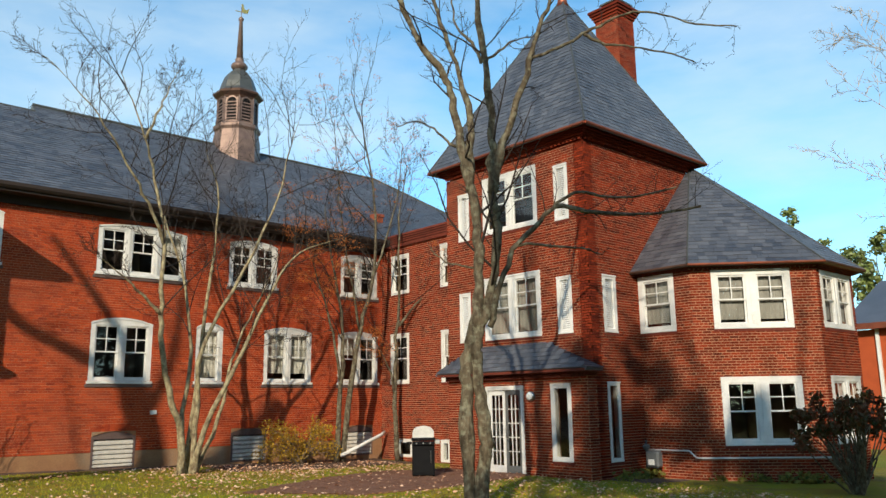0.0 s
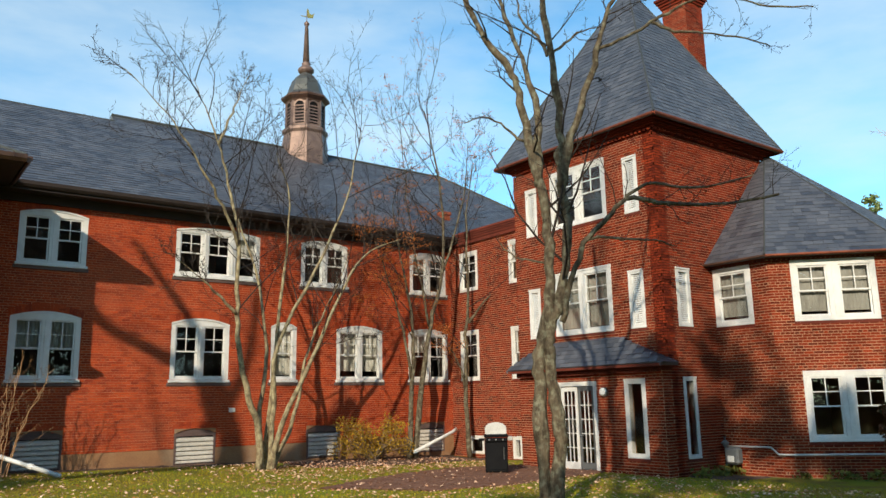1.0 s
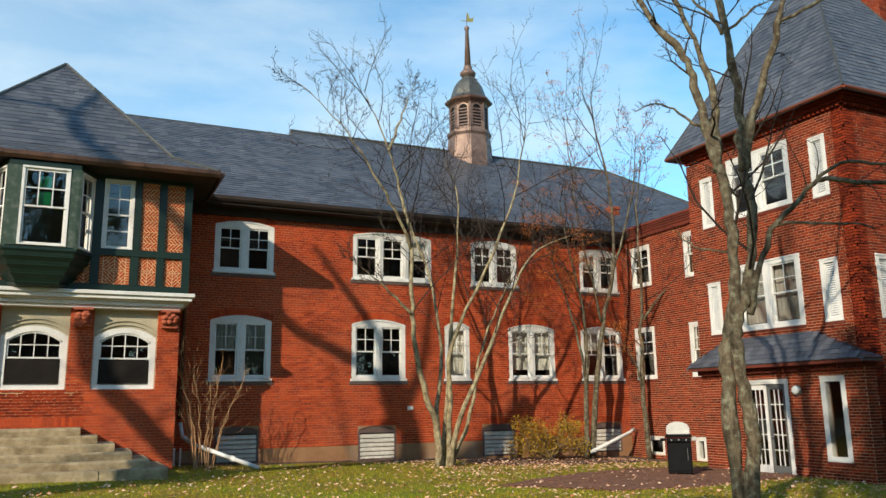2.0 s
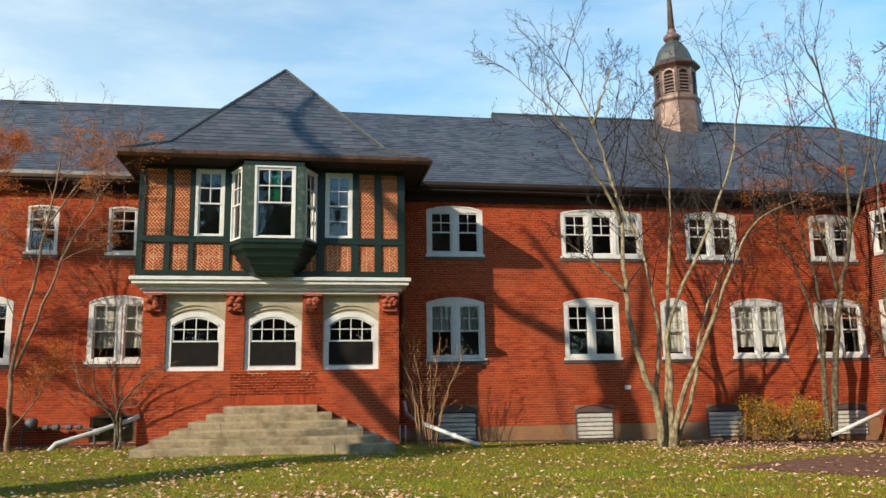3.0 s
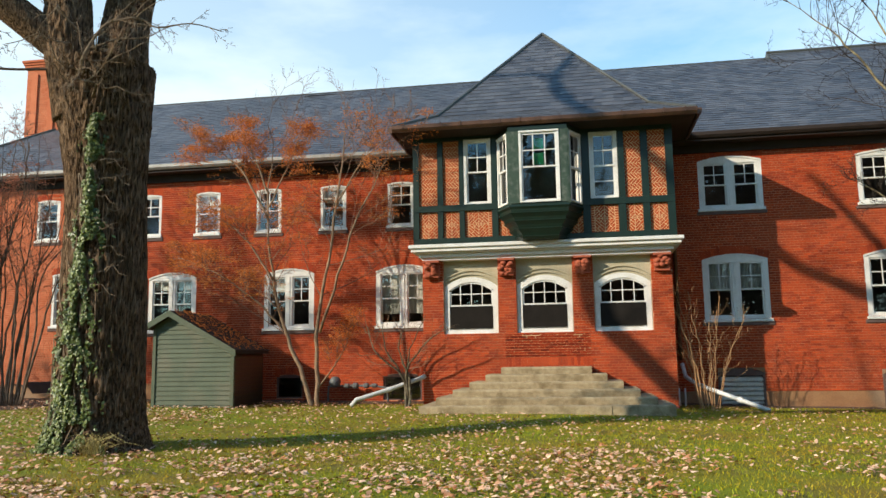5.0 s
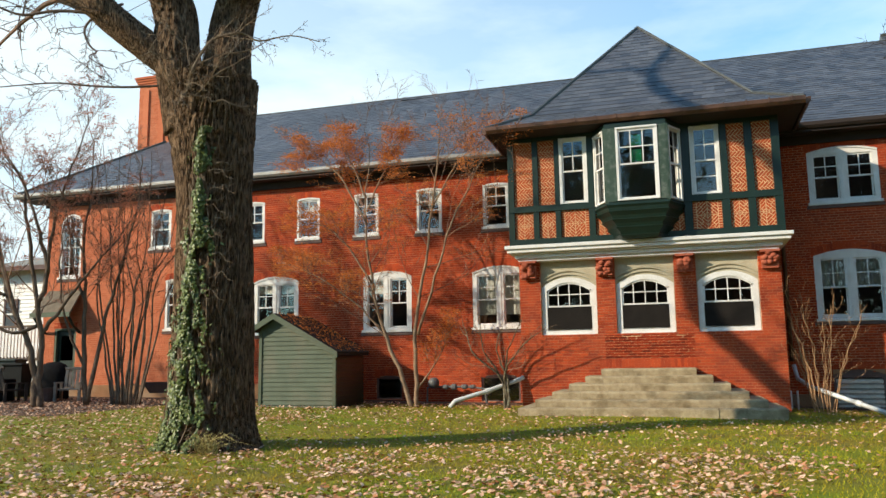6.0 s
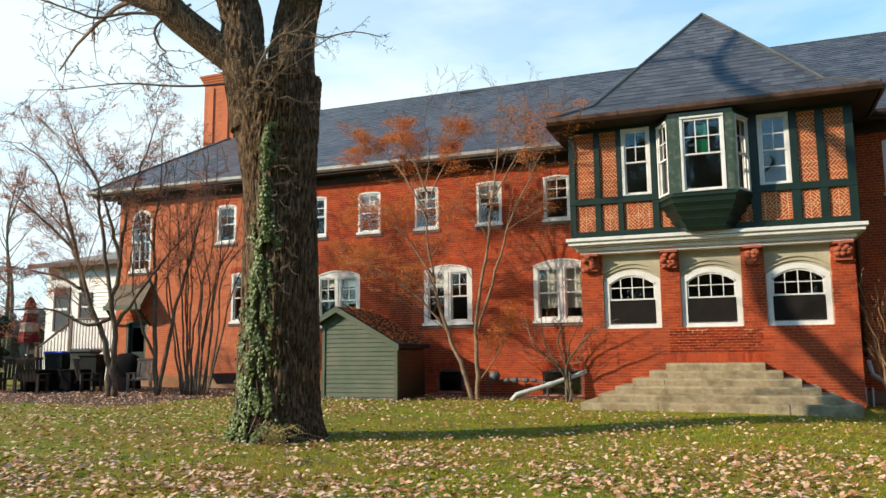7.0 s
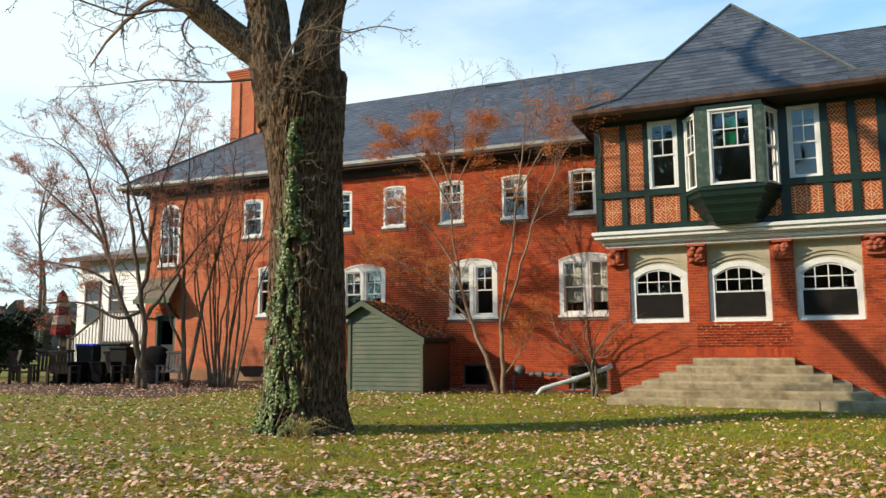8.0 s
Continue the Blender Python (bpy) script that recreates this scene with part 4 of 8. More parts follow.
part("corbelled_head", head, BRICK_T, chim_ob)
brick_skin(pose(0, -8.2, 0), 22.2, 23.2, 11.0, 15.98, BRICK_T, chim_ob, 91)
brick_skin(Matrix.Translation((22.2, 0, 0)) @ WEST, 7.2, 8.2, 11.0, 15.98, BRICK_T, chim_ob, 92)
part("cap", Geo().box(22.5, 23.3, -8.0, -7.4, 16.4, 16.55).box(22.4, 23.4, -8.1, -7.3, 16.7, 16.76), LEAD, chim_ob)

# ---- entry with its pent roof ----
EX = 15.75
EW = Matrix.Translation((EX, 0, 0)) @ WEST
entry_holes = [(7.3, -0.3, 1.5, 2.62, 0.0), (9.79, 0.35, 0.7, 1.99, 0.0)]
brick_wall("wall_entry", "mottled red brick front of the entry", EW, 5.7, 11.04, -0.6, 2.62, entry_holes, BRICK_T, MORTAR_T, thick=0.34, joint=0.017, seed=16, parted=(8.8, 11.0, 0.0, 2.5))
side = Geo().box(EX + 0.36, TX + 0.02, -11.03, -10.9, -0.6, 2.62).box(EX + 0.36, TX, -5.84, -5.71, -0.6, 2.62)
brick_wall("wall_entry_south", "mottled red brick side of the entry", pose(0, -11.046, 0), EX - 0.004, TX + 0.02, -0.6, 2.62, [], BRICK_T, MORTAR_T, thick=0.005, joint=0.017, seed=18)
whole("wall_entry_side", side, BRICK_T, "short brick side of the entry", "wall", kind="structure")
window(EW @ pose(9.79, 0, 0.35), 0.7, 1.99, 0, 1, casing=0.13, stone=False, fixed=True, label="tall narrow white window beside the entry door")
door = thing("door_1", "pair of white-framed glazed doors of many panes", "door", EW @ pose(7.3, 0, -0.3), kind="structure")
fr = Geo().box(0, 0.12, -0.02, 0.15, 0.12, 2.62).box(1.38, 1.5, -0.02, 0.15, 0.12, 2.62).box(0.12, 1.38, -0.02, 0.15, 2.5, 2.62).box(0, 1.5, -0.06, 0.2, 0.0, 0.12)
part("door_frame", fr, WHITE, door)
for k in range(2):
    a = 0.13 + k * 0.63
    leaf = Geo().box(a, a + 0.09, 0.02, 0.07, 0.13, 2.48).box(a + 0.52, a + 0.61, 0.02, 0.07, 0.13, 2.48).box(a + 0.09, a + 0.52, 0.02, 0.07, 0.13, 0.42).box(a + 0.09, a + 0.52, 0.02, 0.07, 2.36, 2.48)
    lf = part("door_leaf", leaf, WHITE if k == 0 else GREYPIPE, door)
    bars = Geo()
    for j in range(1, 3):
        x = a + 0.09 + 0.43 * j / 3
        bars.box(x - 0.012, x + 0.012, 0.025, 0.06, 0.42, 2.36)
    for j in range(1, 5):
        z = 0.42 + 1.94 * j / 5
        bars.box(a + 0.09, a + 0.52, 0.027, 0.058, z - 0.012, z + 0.012)
    part("muntins", bars, WHITE, lf)
    part("pane", Geo().sheet([(a + 0.09, 0.42), (a + 0.52, 0.42), (a + 0.52, 2.36), (a + 0.09, 2.36)], 0.04), GLASS, lf)
part("handle", Geo().tube([(0.83, -0.0, 1.15), (0.83, -0.05, 1.15), (0.93, -0.05, 1.15)], [0.012] * 3, 6), STEEL, door)
entry_roof = thing("entry_roof", "small hipped slate roof over the entry", "roof", kind="structure")
e0, e1, ez, et = -5.45, -11.3, 2.72, 3.5
roof_face([(15.4, e0, ez), (15.4, e1, ez), (16.08, -9.4, et), (16.08, -6.5, et)], SLATE, entry_roof, 41, 0.24, 0.16, parted=150)
roof_face([(15.4, e1, ez), (16.1, e1, ez), (16.1, -9.4, et)], SLATE, entry_roof, 42, 0.24, 0.16)
roof_face([(16.1, e0, ez), (15.4, e0, ez), (16.1, -6.5, et)], SLATE, entry_roof, 43, 0.24, 0.16)
dent = Geo()
dent.box(15.66, 16.1, e1 + 0.2, e0 - 0.2, 2.54, 2.63)
for k in range(60):
    y = e1 + 0.22 + 5.4 * k / 60
    dent.box(15.6, 15.66, y, y + 0.045, 2.5, 2.58)
dent.box(15.42, 16.1, e1 + 0.03, e0 - 0.03, 2.63, 2.7)
part("dentil_band", dent, BRICK_D, entry_roof)
lamp = thing("wall_lamp", "round grey bulkhead lamp on the entry wall", "lamp", EW @ pose(9.1, 0, 2.02))
part("lamp_body", Geo().lathe([(0.13, 0.0), (0.14, 0.04), (0.12, 0.09)], 14).place(pose(0, 0, 0, 90)), STEEL, lamp, smooth=True)
part("lens", Geo().lathe([(0.115, 0.09), (0.10, 0.13), (0.06, 0.155), (0.01, 0.16)], 14).place(pose(0, 0, 0, 90)), SHUTTER, lamp, smooth=True)

# ---- many-sided bay beside the tower ----
RP = [(18.25, -11.0), (18.25, -12.7), (20.5, -15.1), (22.85, -15.1), (25.1, -12.7), (25.1, -8.0)]
RZ = 5.42


def facet(a, b):
    a, b = Vector((*a, 0)), Vector((*b, 0))
    return Matrix.Translation(a) @ pose(0, 0, 0, 0, 0, math.degrees(math.atan2(b.y - a.y, b.x - a.x))), (b - a).length


facet_holes = [[(0.06, 3.74, 1.14, 1.55, 0)], [(0.55, 3.74, 2.06, 1.55, 0), (0.6, 0.72, 2.06, 1.72, 0)], [(0.2, 3.74, 1.95, 1.5, 0), (0.25, 0.72, 1.9, 1.72, 0)], [], []]
for k, holes in enumerate(facet_holes):
    m, ln = facet(RP[k], RP[k + 1])
    brick_wall(f"wall_bay_{k + 1}", "mottled red brick side of a many-sided bay", m, 0.0, ln, -0.9, 5.34, holes, BRICK_T, MORTAR_T, joint=0.017, seed=50 + k, parted=(0.1, 3.3, 2.5, 3.7) if k in (1, 2) else None)
    for x, z, w, h, r in holes:
        window(m @ pose(x, 0, z), w, h, 0, 1 if w < 1.5 else 2, casing=0.15, stone=False, mullion=0.3, shade=0.9 if z > 3 else 0.0)
    corn = Geo()
    for j in range(2):
        corn.box(-0.04 * j, ln + 0.04 * j, -0.1 - 0.1 * j, 0.3, 5.345 + 0.035 * j, 5.378 + 0.035 * j)
    for j in range(int(ln / 0.12)):
        corn.box(0.03 + 0.12 * j, 0.09 + 0.12 * j, -0.08, 0.0, 5.295, 5.343)
    whole("bay_cornice", corn.place(m), BRICK_D, "dark corbelled brick cornice of the many-sided bay", "cornice", "bay cornices", "structure")
bay_roof = thing("bay_roof", "faceted slate roof of the many-sided bay", "roof", kind="structure")
RA = (21.6, -11.0, 9.25)
out = [(17.95, -10.9), (17.95, -12.83), (20.38, -15.42), (22.98, -15.42), (25.4, -12.83), (25.4, -8.0)]
for k in range(5):
    a, b = (*out[k], RZ), (*out[k + 1], RZ)
    roof_face([a, b, RA], SLATE, bay_roof, 61 + k, 0.26, 0.18)
    gutter("copper_edge", a, b, bay_roof, COPPER_NEW if k == 1 else COPPER, 0.06, 0.05)
    ridge_cap((*out[k + 1], RZ + 0.02), RA, bay_roof, LEAD, 0.03)
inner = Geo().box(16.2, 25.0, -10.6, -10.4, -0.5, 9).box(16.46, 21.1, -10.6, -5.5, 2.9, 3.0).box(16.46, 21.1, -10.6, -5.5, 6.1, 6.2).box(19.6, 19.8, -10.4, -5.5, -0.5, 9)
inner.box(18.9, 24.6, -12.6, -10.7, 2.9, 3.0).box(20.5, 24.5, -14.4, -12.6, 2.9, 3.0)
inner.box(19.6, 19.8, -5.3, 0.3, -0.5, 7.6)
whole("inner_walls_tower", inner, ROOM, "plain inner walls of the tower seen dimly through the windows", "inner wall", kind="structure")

# ---- the half-timbered bay over the steps ----
BX0, BX1, BY = -5.25, 1.48, -2.0
bay_w = [(-4.65, 1.48), (-2.635, 1.48), (-0.56, 1.48)]
brick_wall("wall_porch", "red brick lower storey of the half-timbered bay", pose(0, BY, 0), BX0, BX1, -0.3, 4.32, [(x - 0.02, 2.3, w + 0.04, 2.1, 0) for x, w in bay_w], BRICK, MORTAR, seed=71, parted=(-5.2, 1.4, 1.4, 2.3), single=brick_single)
for x0, x1 in ((BX0, BX0 + 0.35), (BX1 - 0.35, BX1)):
    whole("wall_porch_side", Geo().box(x0, x1, BY + 0.36, 0.0, -0.3, 4.32), BRICK, "short brick side of the half-timbered bay", "wall", kind="structure")
for x, w in bay_w:
    window(pose(x, BY + 0.1, 2.33), w, 1.53, 0.26, 1, top=(4, 2), casing=0.135, arch_glass=True, stone=False, label="white arched window with small upper panes", screen=True)
    sp = Geo()
    steps = 14
    for i in range(steps):
        a, b = w * i / steps, w * (i + 1) / steps
        sp.prism([(x + a, 2.33 + arch_z(a, w, 1.53, 0.26)), (x + b, 2.33 + arch_z(b, w, 1.53, 0.26)), (x + b, 4.32), (x + a, 4.32)], BY + 0.09, BY + 0.3)
        for up in (0.07, 0.17):
            za, zb = 2.33 + arch_z(a, w, 1.53, 0.26) + up, 2.33 + arch_z(b, w, 1.53, 0.26) + up
            if max(za, zb) < 4.28:
                sp.prism([(x + a, za), (x + b, zb), (x + b, zb + 0.035), (x + a, za + 0.035)], BY + 0.05, BY + 0.09)
    sp.box(x - 0.019, x, BY + 0.088, BY + 0.3, 2.3, 4.32).box(x + w, x + w + 0.019, BY + 0.088, BY + 0.3, 2.3, 4.32)
    whole("spandrel", sp, CREAM, "cream stucco panel with a moulded arch over a window", "panel", "cream panels", "structure")
patch = thing("brick_repair", "patch of newer bricks with pale joints above the steps", "brick patch", kind="structure")
part("pale_joints", Geo().box(-2.98, -0.72, BY - 0.01, BY + 0.01, 1.64, 2.26), PALE, patch)
brick_skin(pose(0, BY - 0.01, 0), -2.98, -0.72, 1.65, 2.26, BRICK_T, patch, 95, 0.02)
soldier = Geo()
for k in range(30):
    soldier.box(-3.15 + 0.083 * k, -3.078 + 0.083 * k, BY - 0.014, BY + 0.01, 1.42, 1.63)
whole("soldier_course", soldier, BRICK, "row of upright red bricks above the steps", "brick course", kind="structure")


def bracket(x):
    """A carved terracotta corbel: scrolls and leaves under the cornice."""
    ob = thing("corbel", "carved red terracotta corbel under the white cornice", "corbel", pose(x, BY, 3.86), "carved corbels")
    g = Geo().prism([(-0.22, 0.40), (0.22, 0.40), (0.24, 0.46), (-0.24, 0.46)], -0.3, 0.0)
    g.prism([(-0.19, 0.0), (0.19, 0.0), (0.22, 0.34), (-0.22, 0.34)], -0.14, 0.0)
    part("block", g, TERRA, ob)
    rng = random.Random(int(x * 100))
    for k in range(13):
        cx, cz = rng.uniform(-0.17, 0.17), rng.uniform(0.03, 0.4)
        r = rng.uniform(0.06, 0.1)
        bm = bmesh.new()
        bmesh.ops.create_icosphere(bm, subdivisions=1, radius=r, matrix=Matrix.Translation((cx, -0.13 - 0.4 * cz * rng.uniform(0.6, 1.0), cz)) @ Matrix.Diagonal((1.2, 0.8, 0.9, 1)))
        car = Geo()
        car.take(bm)
        part("scroll", car, TERRA, ob, smooth=True)


for x in (-4.97, -2.9, -0.85, 1.22):
    bracket(x)
cor = thing("white_cornice", "white-painted moulded cornice between the storeys", "cornice", kind="structure")
for z0, z1, d in ((4.32, 4.40, 0.18), (4.40, 4.5, 0.26), (4.5, 4.54, 0.34), (4.54, 4.64, 0.44), (4.64, 4.74, 0.5)):
    part("moulding", Geo().bevel_box(BX0 + 0.2 - d, BX1 - 0.2 + d, BY - d, 0.0, z0, z1 - 0.002, 0.012), WHITE, cor)
TYF = -2.3
XL, XR = -5.42, 1.63
timber = thing("timber_storey", "dark green timber framing with herringbone brick panels", "timber frame", kind="structure")
posts = [(-5.44, -5.27), (-4.75, -4.59), (-4.14, -4.0), (-3.24, -3.06), (-0.78, -0.57), (0.2, 0.36), (0.79, 0.98), (1.43, 1.63)]
for a, b in posts:
    part("post", Geo().bevel_box(a, b, TYF - 0.03, TYF + 0.15, 4.745, 7.7, 0.008), GREEN, timber)
for a, b, z0, z1 in ((XL, -3.0, 5.66, 5.84), (-0.78, XR, 5.66, 5.84), (XL, XR, 4.745, 4.92), (XL, XR, 7.66, 7.78)):
    part("rail", Geo().bevel_box(a, b, TYF - 0.04, TYF + 0.15, z0, z1, 0.008), GREEN, timber)
for a, b in ((-4.14, -3.99), (-3.24, -3.09), (-0.72, -0.57), (0.15, 0.3)):
    part("post", Geo().bevel_box(a, b, TYF - 0.028, TYF + 0.15, 4.92, 5.66, 0.008), GREEN, timber)
part("backing", Geo().box(XL + 0.02, XR - 0.02, TYF + 0.037, TYF + 0.12, 4.745, 5.66).box(XL + 0.02, -4.0, TYF + 0.037, TYF + 0.12, 5.66, 7.7).box(0.2, XR - 0.02, TYF + 0.037, TYF + 0.12, 5.66, 7.7), PALE, timber)
part("side_wall", Geo().box(XL + 0.02, XL + 0.2, TYF + 0.15, 0, 4.745, 7.7).box(XR - 0.2, XR - 0.02, TYF + 0.15, 0, 4.745, 7.7), GREEN, timber)


def clip(poly, axis_no, value, keep_less):
    res = []
    for p, q in zip(poly, poly[1:] + poly[:1]):
        ip = (p[axis_no] <= value) == keep_less
        iq = (q[axis_no] <= value) == keep_less
        if ip:
            res.append(p)
        if ip != iq:
            t = (value - p[axis_no]) / (q[axis_no] - p[axis_no])
            res.append((p[0] + (q[0] - p[0]) * t, p[1] + (q[1] - p[1]) * t))
    return res


def herringbone(x0, x1, z0, z1):
    """Slanting bricks cut to a panel."""
    g = Geo()
    L, J = 0.20, 0.018
    c, s = math.cos(math.pi / 4), -math.sin(math.pi / 4)
    u = L / 3 + 0.0007
    for i in range(-60, 60):
        for j in range(-60, 60):
            # lattice of the pattern: one lying and one standing brick for each cell
            for lying in (True, False):
                a, b = (i * u + j * 3 * u, i * u - j * 3 * u) if lying else (i * u + j * 3 * u + 0.0, i * u - j * 3 * u + u)
                r = [(a, b), (a + L - J, b), (a + L - J, b + u - J), (a, b + u - J)] if lying else [(a, b), (a + u - J, b), (a + u - J, b + L - J), (a, b + L - J)]
                p = [((q[0] * c - q[1] * s) + (x0 + x1) / 2, (q[0] * s + q[1] * c) + (z0 + z1) / 2) for q in r]
                if max(q[0] for q in p) < x0 or min(q[0] for q in p) > x1 or max(q[1] for q in p) < z0 or min(q[1] for q in p) > z1:
                    continue
                for ax, v, less in ((0, x0, False), (0, x1, True), (1, z0, False), (1, z1, True)):
                    p = clip(p, ax, v, less) if len(p) > 2 else []
                if len(p) > 2:
                    g.prism(p, TYF + 0.03, TYF + 0.06)
    return g


def diamond_panel(x0, x1, z0, z1):
    """Slanting bricks laid in rings round the middle of a panel; a wide panel has a band of headers down each side."""
    g = Geo()
    L, J, u, h = 0.20, 0.018, 0.067, math.sqrt(0.5)
    if x1 - x0 > 0.65:
        for a, b in ((x0, x0 + 0.085), (x1 - 0.085, x1)):
            for k in range(int((z1 - z0) / u)):
                g.prism([(a, z0 + k * u), (b, z0 + k * u), (b, z0 + (k + 1) * u - J), (a, z0 + (k + 1) * u - J)], TYF + 0.03, TYF + 0.06)
        x0, x1 = x0 + 0.105, x1 - 0.105
    xm, zm, hx, hz = (x0 + x1) / 2, (z0 + z1) / 2, (x1 - x0) / 2, (z1 - z0) / 2
    for k in range(14):
        p0, p1 = k * u, (k + 1) * u - J
        q = -p1 - (L / 2 if k % 2 else 0.03)
        while q < p1:
            ring = [((p - t) * h, (p + t) * h) for p, t in ((p0, q), (p1, q), (p1, q + L - J), (p0, q + L - J))]
            for ax, v, less in ((0, J / 2, False), (1, J / 2, False), (0, hx, True), (1, hz, True)):
                ring = clip(ring, ax, v, less) if len(ring) > 2 else []
            for sx, sz in ((1, 1), (-1, 1), (-1, -1), (1, -1)) if len(ring) > 2 else ():
                quarter = [(xm + sx * x, zm + sz * z) for x, z in ring]
                g.prism(quarter if sx * sz > 0 else quarter[::-1], TYF + 0.03, TYF + 0.06)
            q += L
    return g


for a, b in ((-5.27, -4.75), (-4.59, -4.14), (0.36, 0.79), (0.98, 1.43)):
    part("herringbone_panel", herringbone(a, b, 5.84, 7.66), ORANGE, timber, "orange herringbone brick panel")
    part("diamond_panel", diamond_panel(a, b, 4.92, 5.66), ORANGE, timber, "orange brick panel laid in diamonds")
for a, b in ((-3.99, -3.24), (-3.09, -2.6), (-1.1, -0.72), (-0.57, 0.15)):
    part("diamond_panel", diamond_panel(a, b, 4.92, 5.66), ORANGE, timber, "orange brick panel laid in diamonds")
for x, w in ((-4.0, 0.76), (-0.56, 0.74)):
    window(pose(x, TYF, 5.83), w, 1.85, 0, 1, top=(2, 2), low=(1, 1) if x < -2 else (1, 2), casing=0.075, stone=False, sill=False, label="tall white sash window in green timber framing")
# oriel
oriel = thing("oriel", "dark green oriel window on a tapering boarded base", "oriel window", kind="structure")
OP = [(-3.08, TYF), (-2.69, -3.0), (-1.13, -3.0), (-0.76, TYF)]
OC = (-1.91, -2.3)


def ring(scale, z):
    return [(OC[0] + (x - OC[0]) * scale, OC[1] + (y - OC[1]) * scale, z) for x, y in OP]


levels = [(1.0, 5.62), (1.03, 5.58), (0.97, 5.52), (0.95, 5.44), (0.99, 5.42), (0.88, 5.32), (0.84, 5.24), (0.88, 5.22), (0.77, 5.12), (0.72, 5.04), (0.76, 5.02), (0.66, 4.92), (0.6, 4.84), (0.64, 4.82), (0.55, 4.74)]
base = Geo()
for (s0, z0), (s1, z1) in zip(levels, levels[1:]):
    base.add(ring(s0, z0) + ring(s1, z1), [(i, i + 4, i + 5, i + 1) for i in range(3)])
base.add(ring(0.55, 4.74), [(0, 1, 2, 3)])
part("boarded_base", base, GREEN, oriel)
part("oriel_floor", Geo().slab([(x, y) for x, y in OP], 5.6, 5.66), GREEN, oriel)
part("oriel_head", Geo().slab([(x, y) for x, y in OP], 7.62, 7.76), GREEN, oriel)
for x, y in OP[1:3]:
    part("corner_post", Geo().bevel_box(x - 0.05, x + 0.05, y - 0.01, y + 0.09, 5.62, 7.63, 0.008), GREEN_L, oriel)
for a, b in ((-2.69, -2.41), (-1.35, -1.13)):
    part("front_panel", Geo().bevel_box(a, b, -3.02, -2.94, 5.66, 7.62, 0.006), GREEN_L, oriel)
window(pose(-2.41, -3.02, 5.68), 1.06, 1.94, 0, 1, top=(3, 2), casing=0.06, stone=False, sill=False, label="white sash window of the green oriel")
GREEN_PANE = material("green_glass", (0.004, 0.13, 0.035), 0.15, (0.002, 0.05, 0.015), 9, 0.9, 0.1, 40, spec=0.6)
for z0, z1 in ((6.70, 7.03), (7.12, 7.42)):
    part("green_pane", Geo().bevel_box(-2.02, -1.76, -2.93, -2.915, z0, z1, 0.004), GREEN_PANE, oriel, "mottled green glass pane")
for a, b, back in ((OP[0], OP[1], 0), (OP[2], OP[3], 1)):
    m, ln = facet(a, b)
    window(m @ pose(0.08, 0, 5.68), ln - 0.16, 1.92, 0, 1, top=(2, 2), casing=0.06, stone=False, sill=False, label="narrow white side sash of the green oriel")
    part("side_post", Geo().box(0.0, 0.07, 0.0, 0.08, 5.66, 7.62).box(ln - 0.07, ln, 0.0, 0.08, 5.66, 7.62).place(m), GREEN, oriel)

porch_roof = thing("porch_roof", "hipped slate roof of the half-timbered bay with a brown gutter", "roof", kind="structure")
PE = [(-5.86, -3.0), (2.2, -3.0)]
KZ, AP = 8.52, (-1.83, 1.1, 12.02)
k0, k1 = (-1.83 - 2.95, -1.92, KZ), (-1.83 + 2.95, -1.92, KZ)
a0, a1 = (PE[0][0], PE[0][1], 7.95), (PE[1][0], PE[1][1], 7.95)
roof_face([a0, a1, k1, k0], SLATE, porch_roof, 81)
roof_face([k0, k1, AP], SLATE, porch_roof, 82, parted=280)
b0, b1 = (PE[0][0], 1.2, 7.95), (PE[1][0], 1.2, 7.95)
roof_face([b0, a0, k0, (k0[0], 1.9, KZ)], SLATE, porch_roof, 83)
roof_face([a1, b1, (k1[0], 1.9, KZ), k1], SLATE, porch_roof, 84)
roof_face([(k0[0], 6.0, KZ), k0, AP, (-1.83, 6.0, 12.02)], SLATE, porch_roof, 85)
roof_face([k1, (k1[0], 6.0, KZ), (-1.83, 6.0, 12.02), AP], SLATE, porch_roof, 86)
for p, q in ((a0, k0), (k0, AP), (a1, k1), (k1, AP)):
    ridge_cap(tuple(Vector(p) + Vector((0, 0, 0.03))), tuple(Vector(q) + Vector((0, 0, 0.03))), porch_roof, LEAD, 0.05)
for p, q in ((a0, a1), (b0, a0), (a1, b1)):
    gutter("gutter", p, q, porch_roof, COPPER, 0.14)
for k in range(15):
    x = PE[0][0] + 0.3 + (PE[1][0] - PE[0][0] - 0.6) * k / 14
    part("gutter_strap", Geo().box(x - 0.018, x + 0.018, a0[1] - 0.155, a0[1] + 0.1, 7.955, 7.98).box(x - 0.018, x + 0.018, a0[1] - 0.155, a0[1] - 0.135, 7.86, 7.955), COPPER, porch_roof)
so, si = [(PE[0][0] + 0.02, -2.98), (PE[1][0] - 0.02, -2.98), (PE[1][0] - 0.02, 0.0), (PE[0][0] + 0.02, 0.0)], [(XL + 0.1, TYF + 0.1), (XR - 0.1, TYF + 0.1), (XR - 0.1, 0.0), (XL + 0.1, 0.0)]
part("soffit", Geo().add([(x, y, 7.80) for x, y in so] + [(x, y, 7.76) for x, y in si] + [(x, y, 7.88) for x, y in so], [(0, 4, 5, 1), (1, 5, 6, 2), (3, 7, 4, 0), (4, 7, 6, 5), (8, 9, 10, 11), (0, 1, 9, 8), (1, 2, 10, 9), (3, 0, 8, 11)]), EAVE, porch_roof, "boarded soffit with its shade put into the colour")
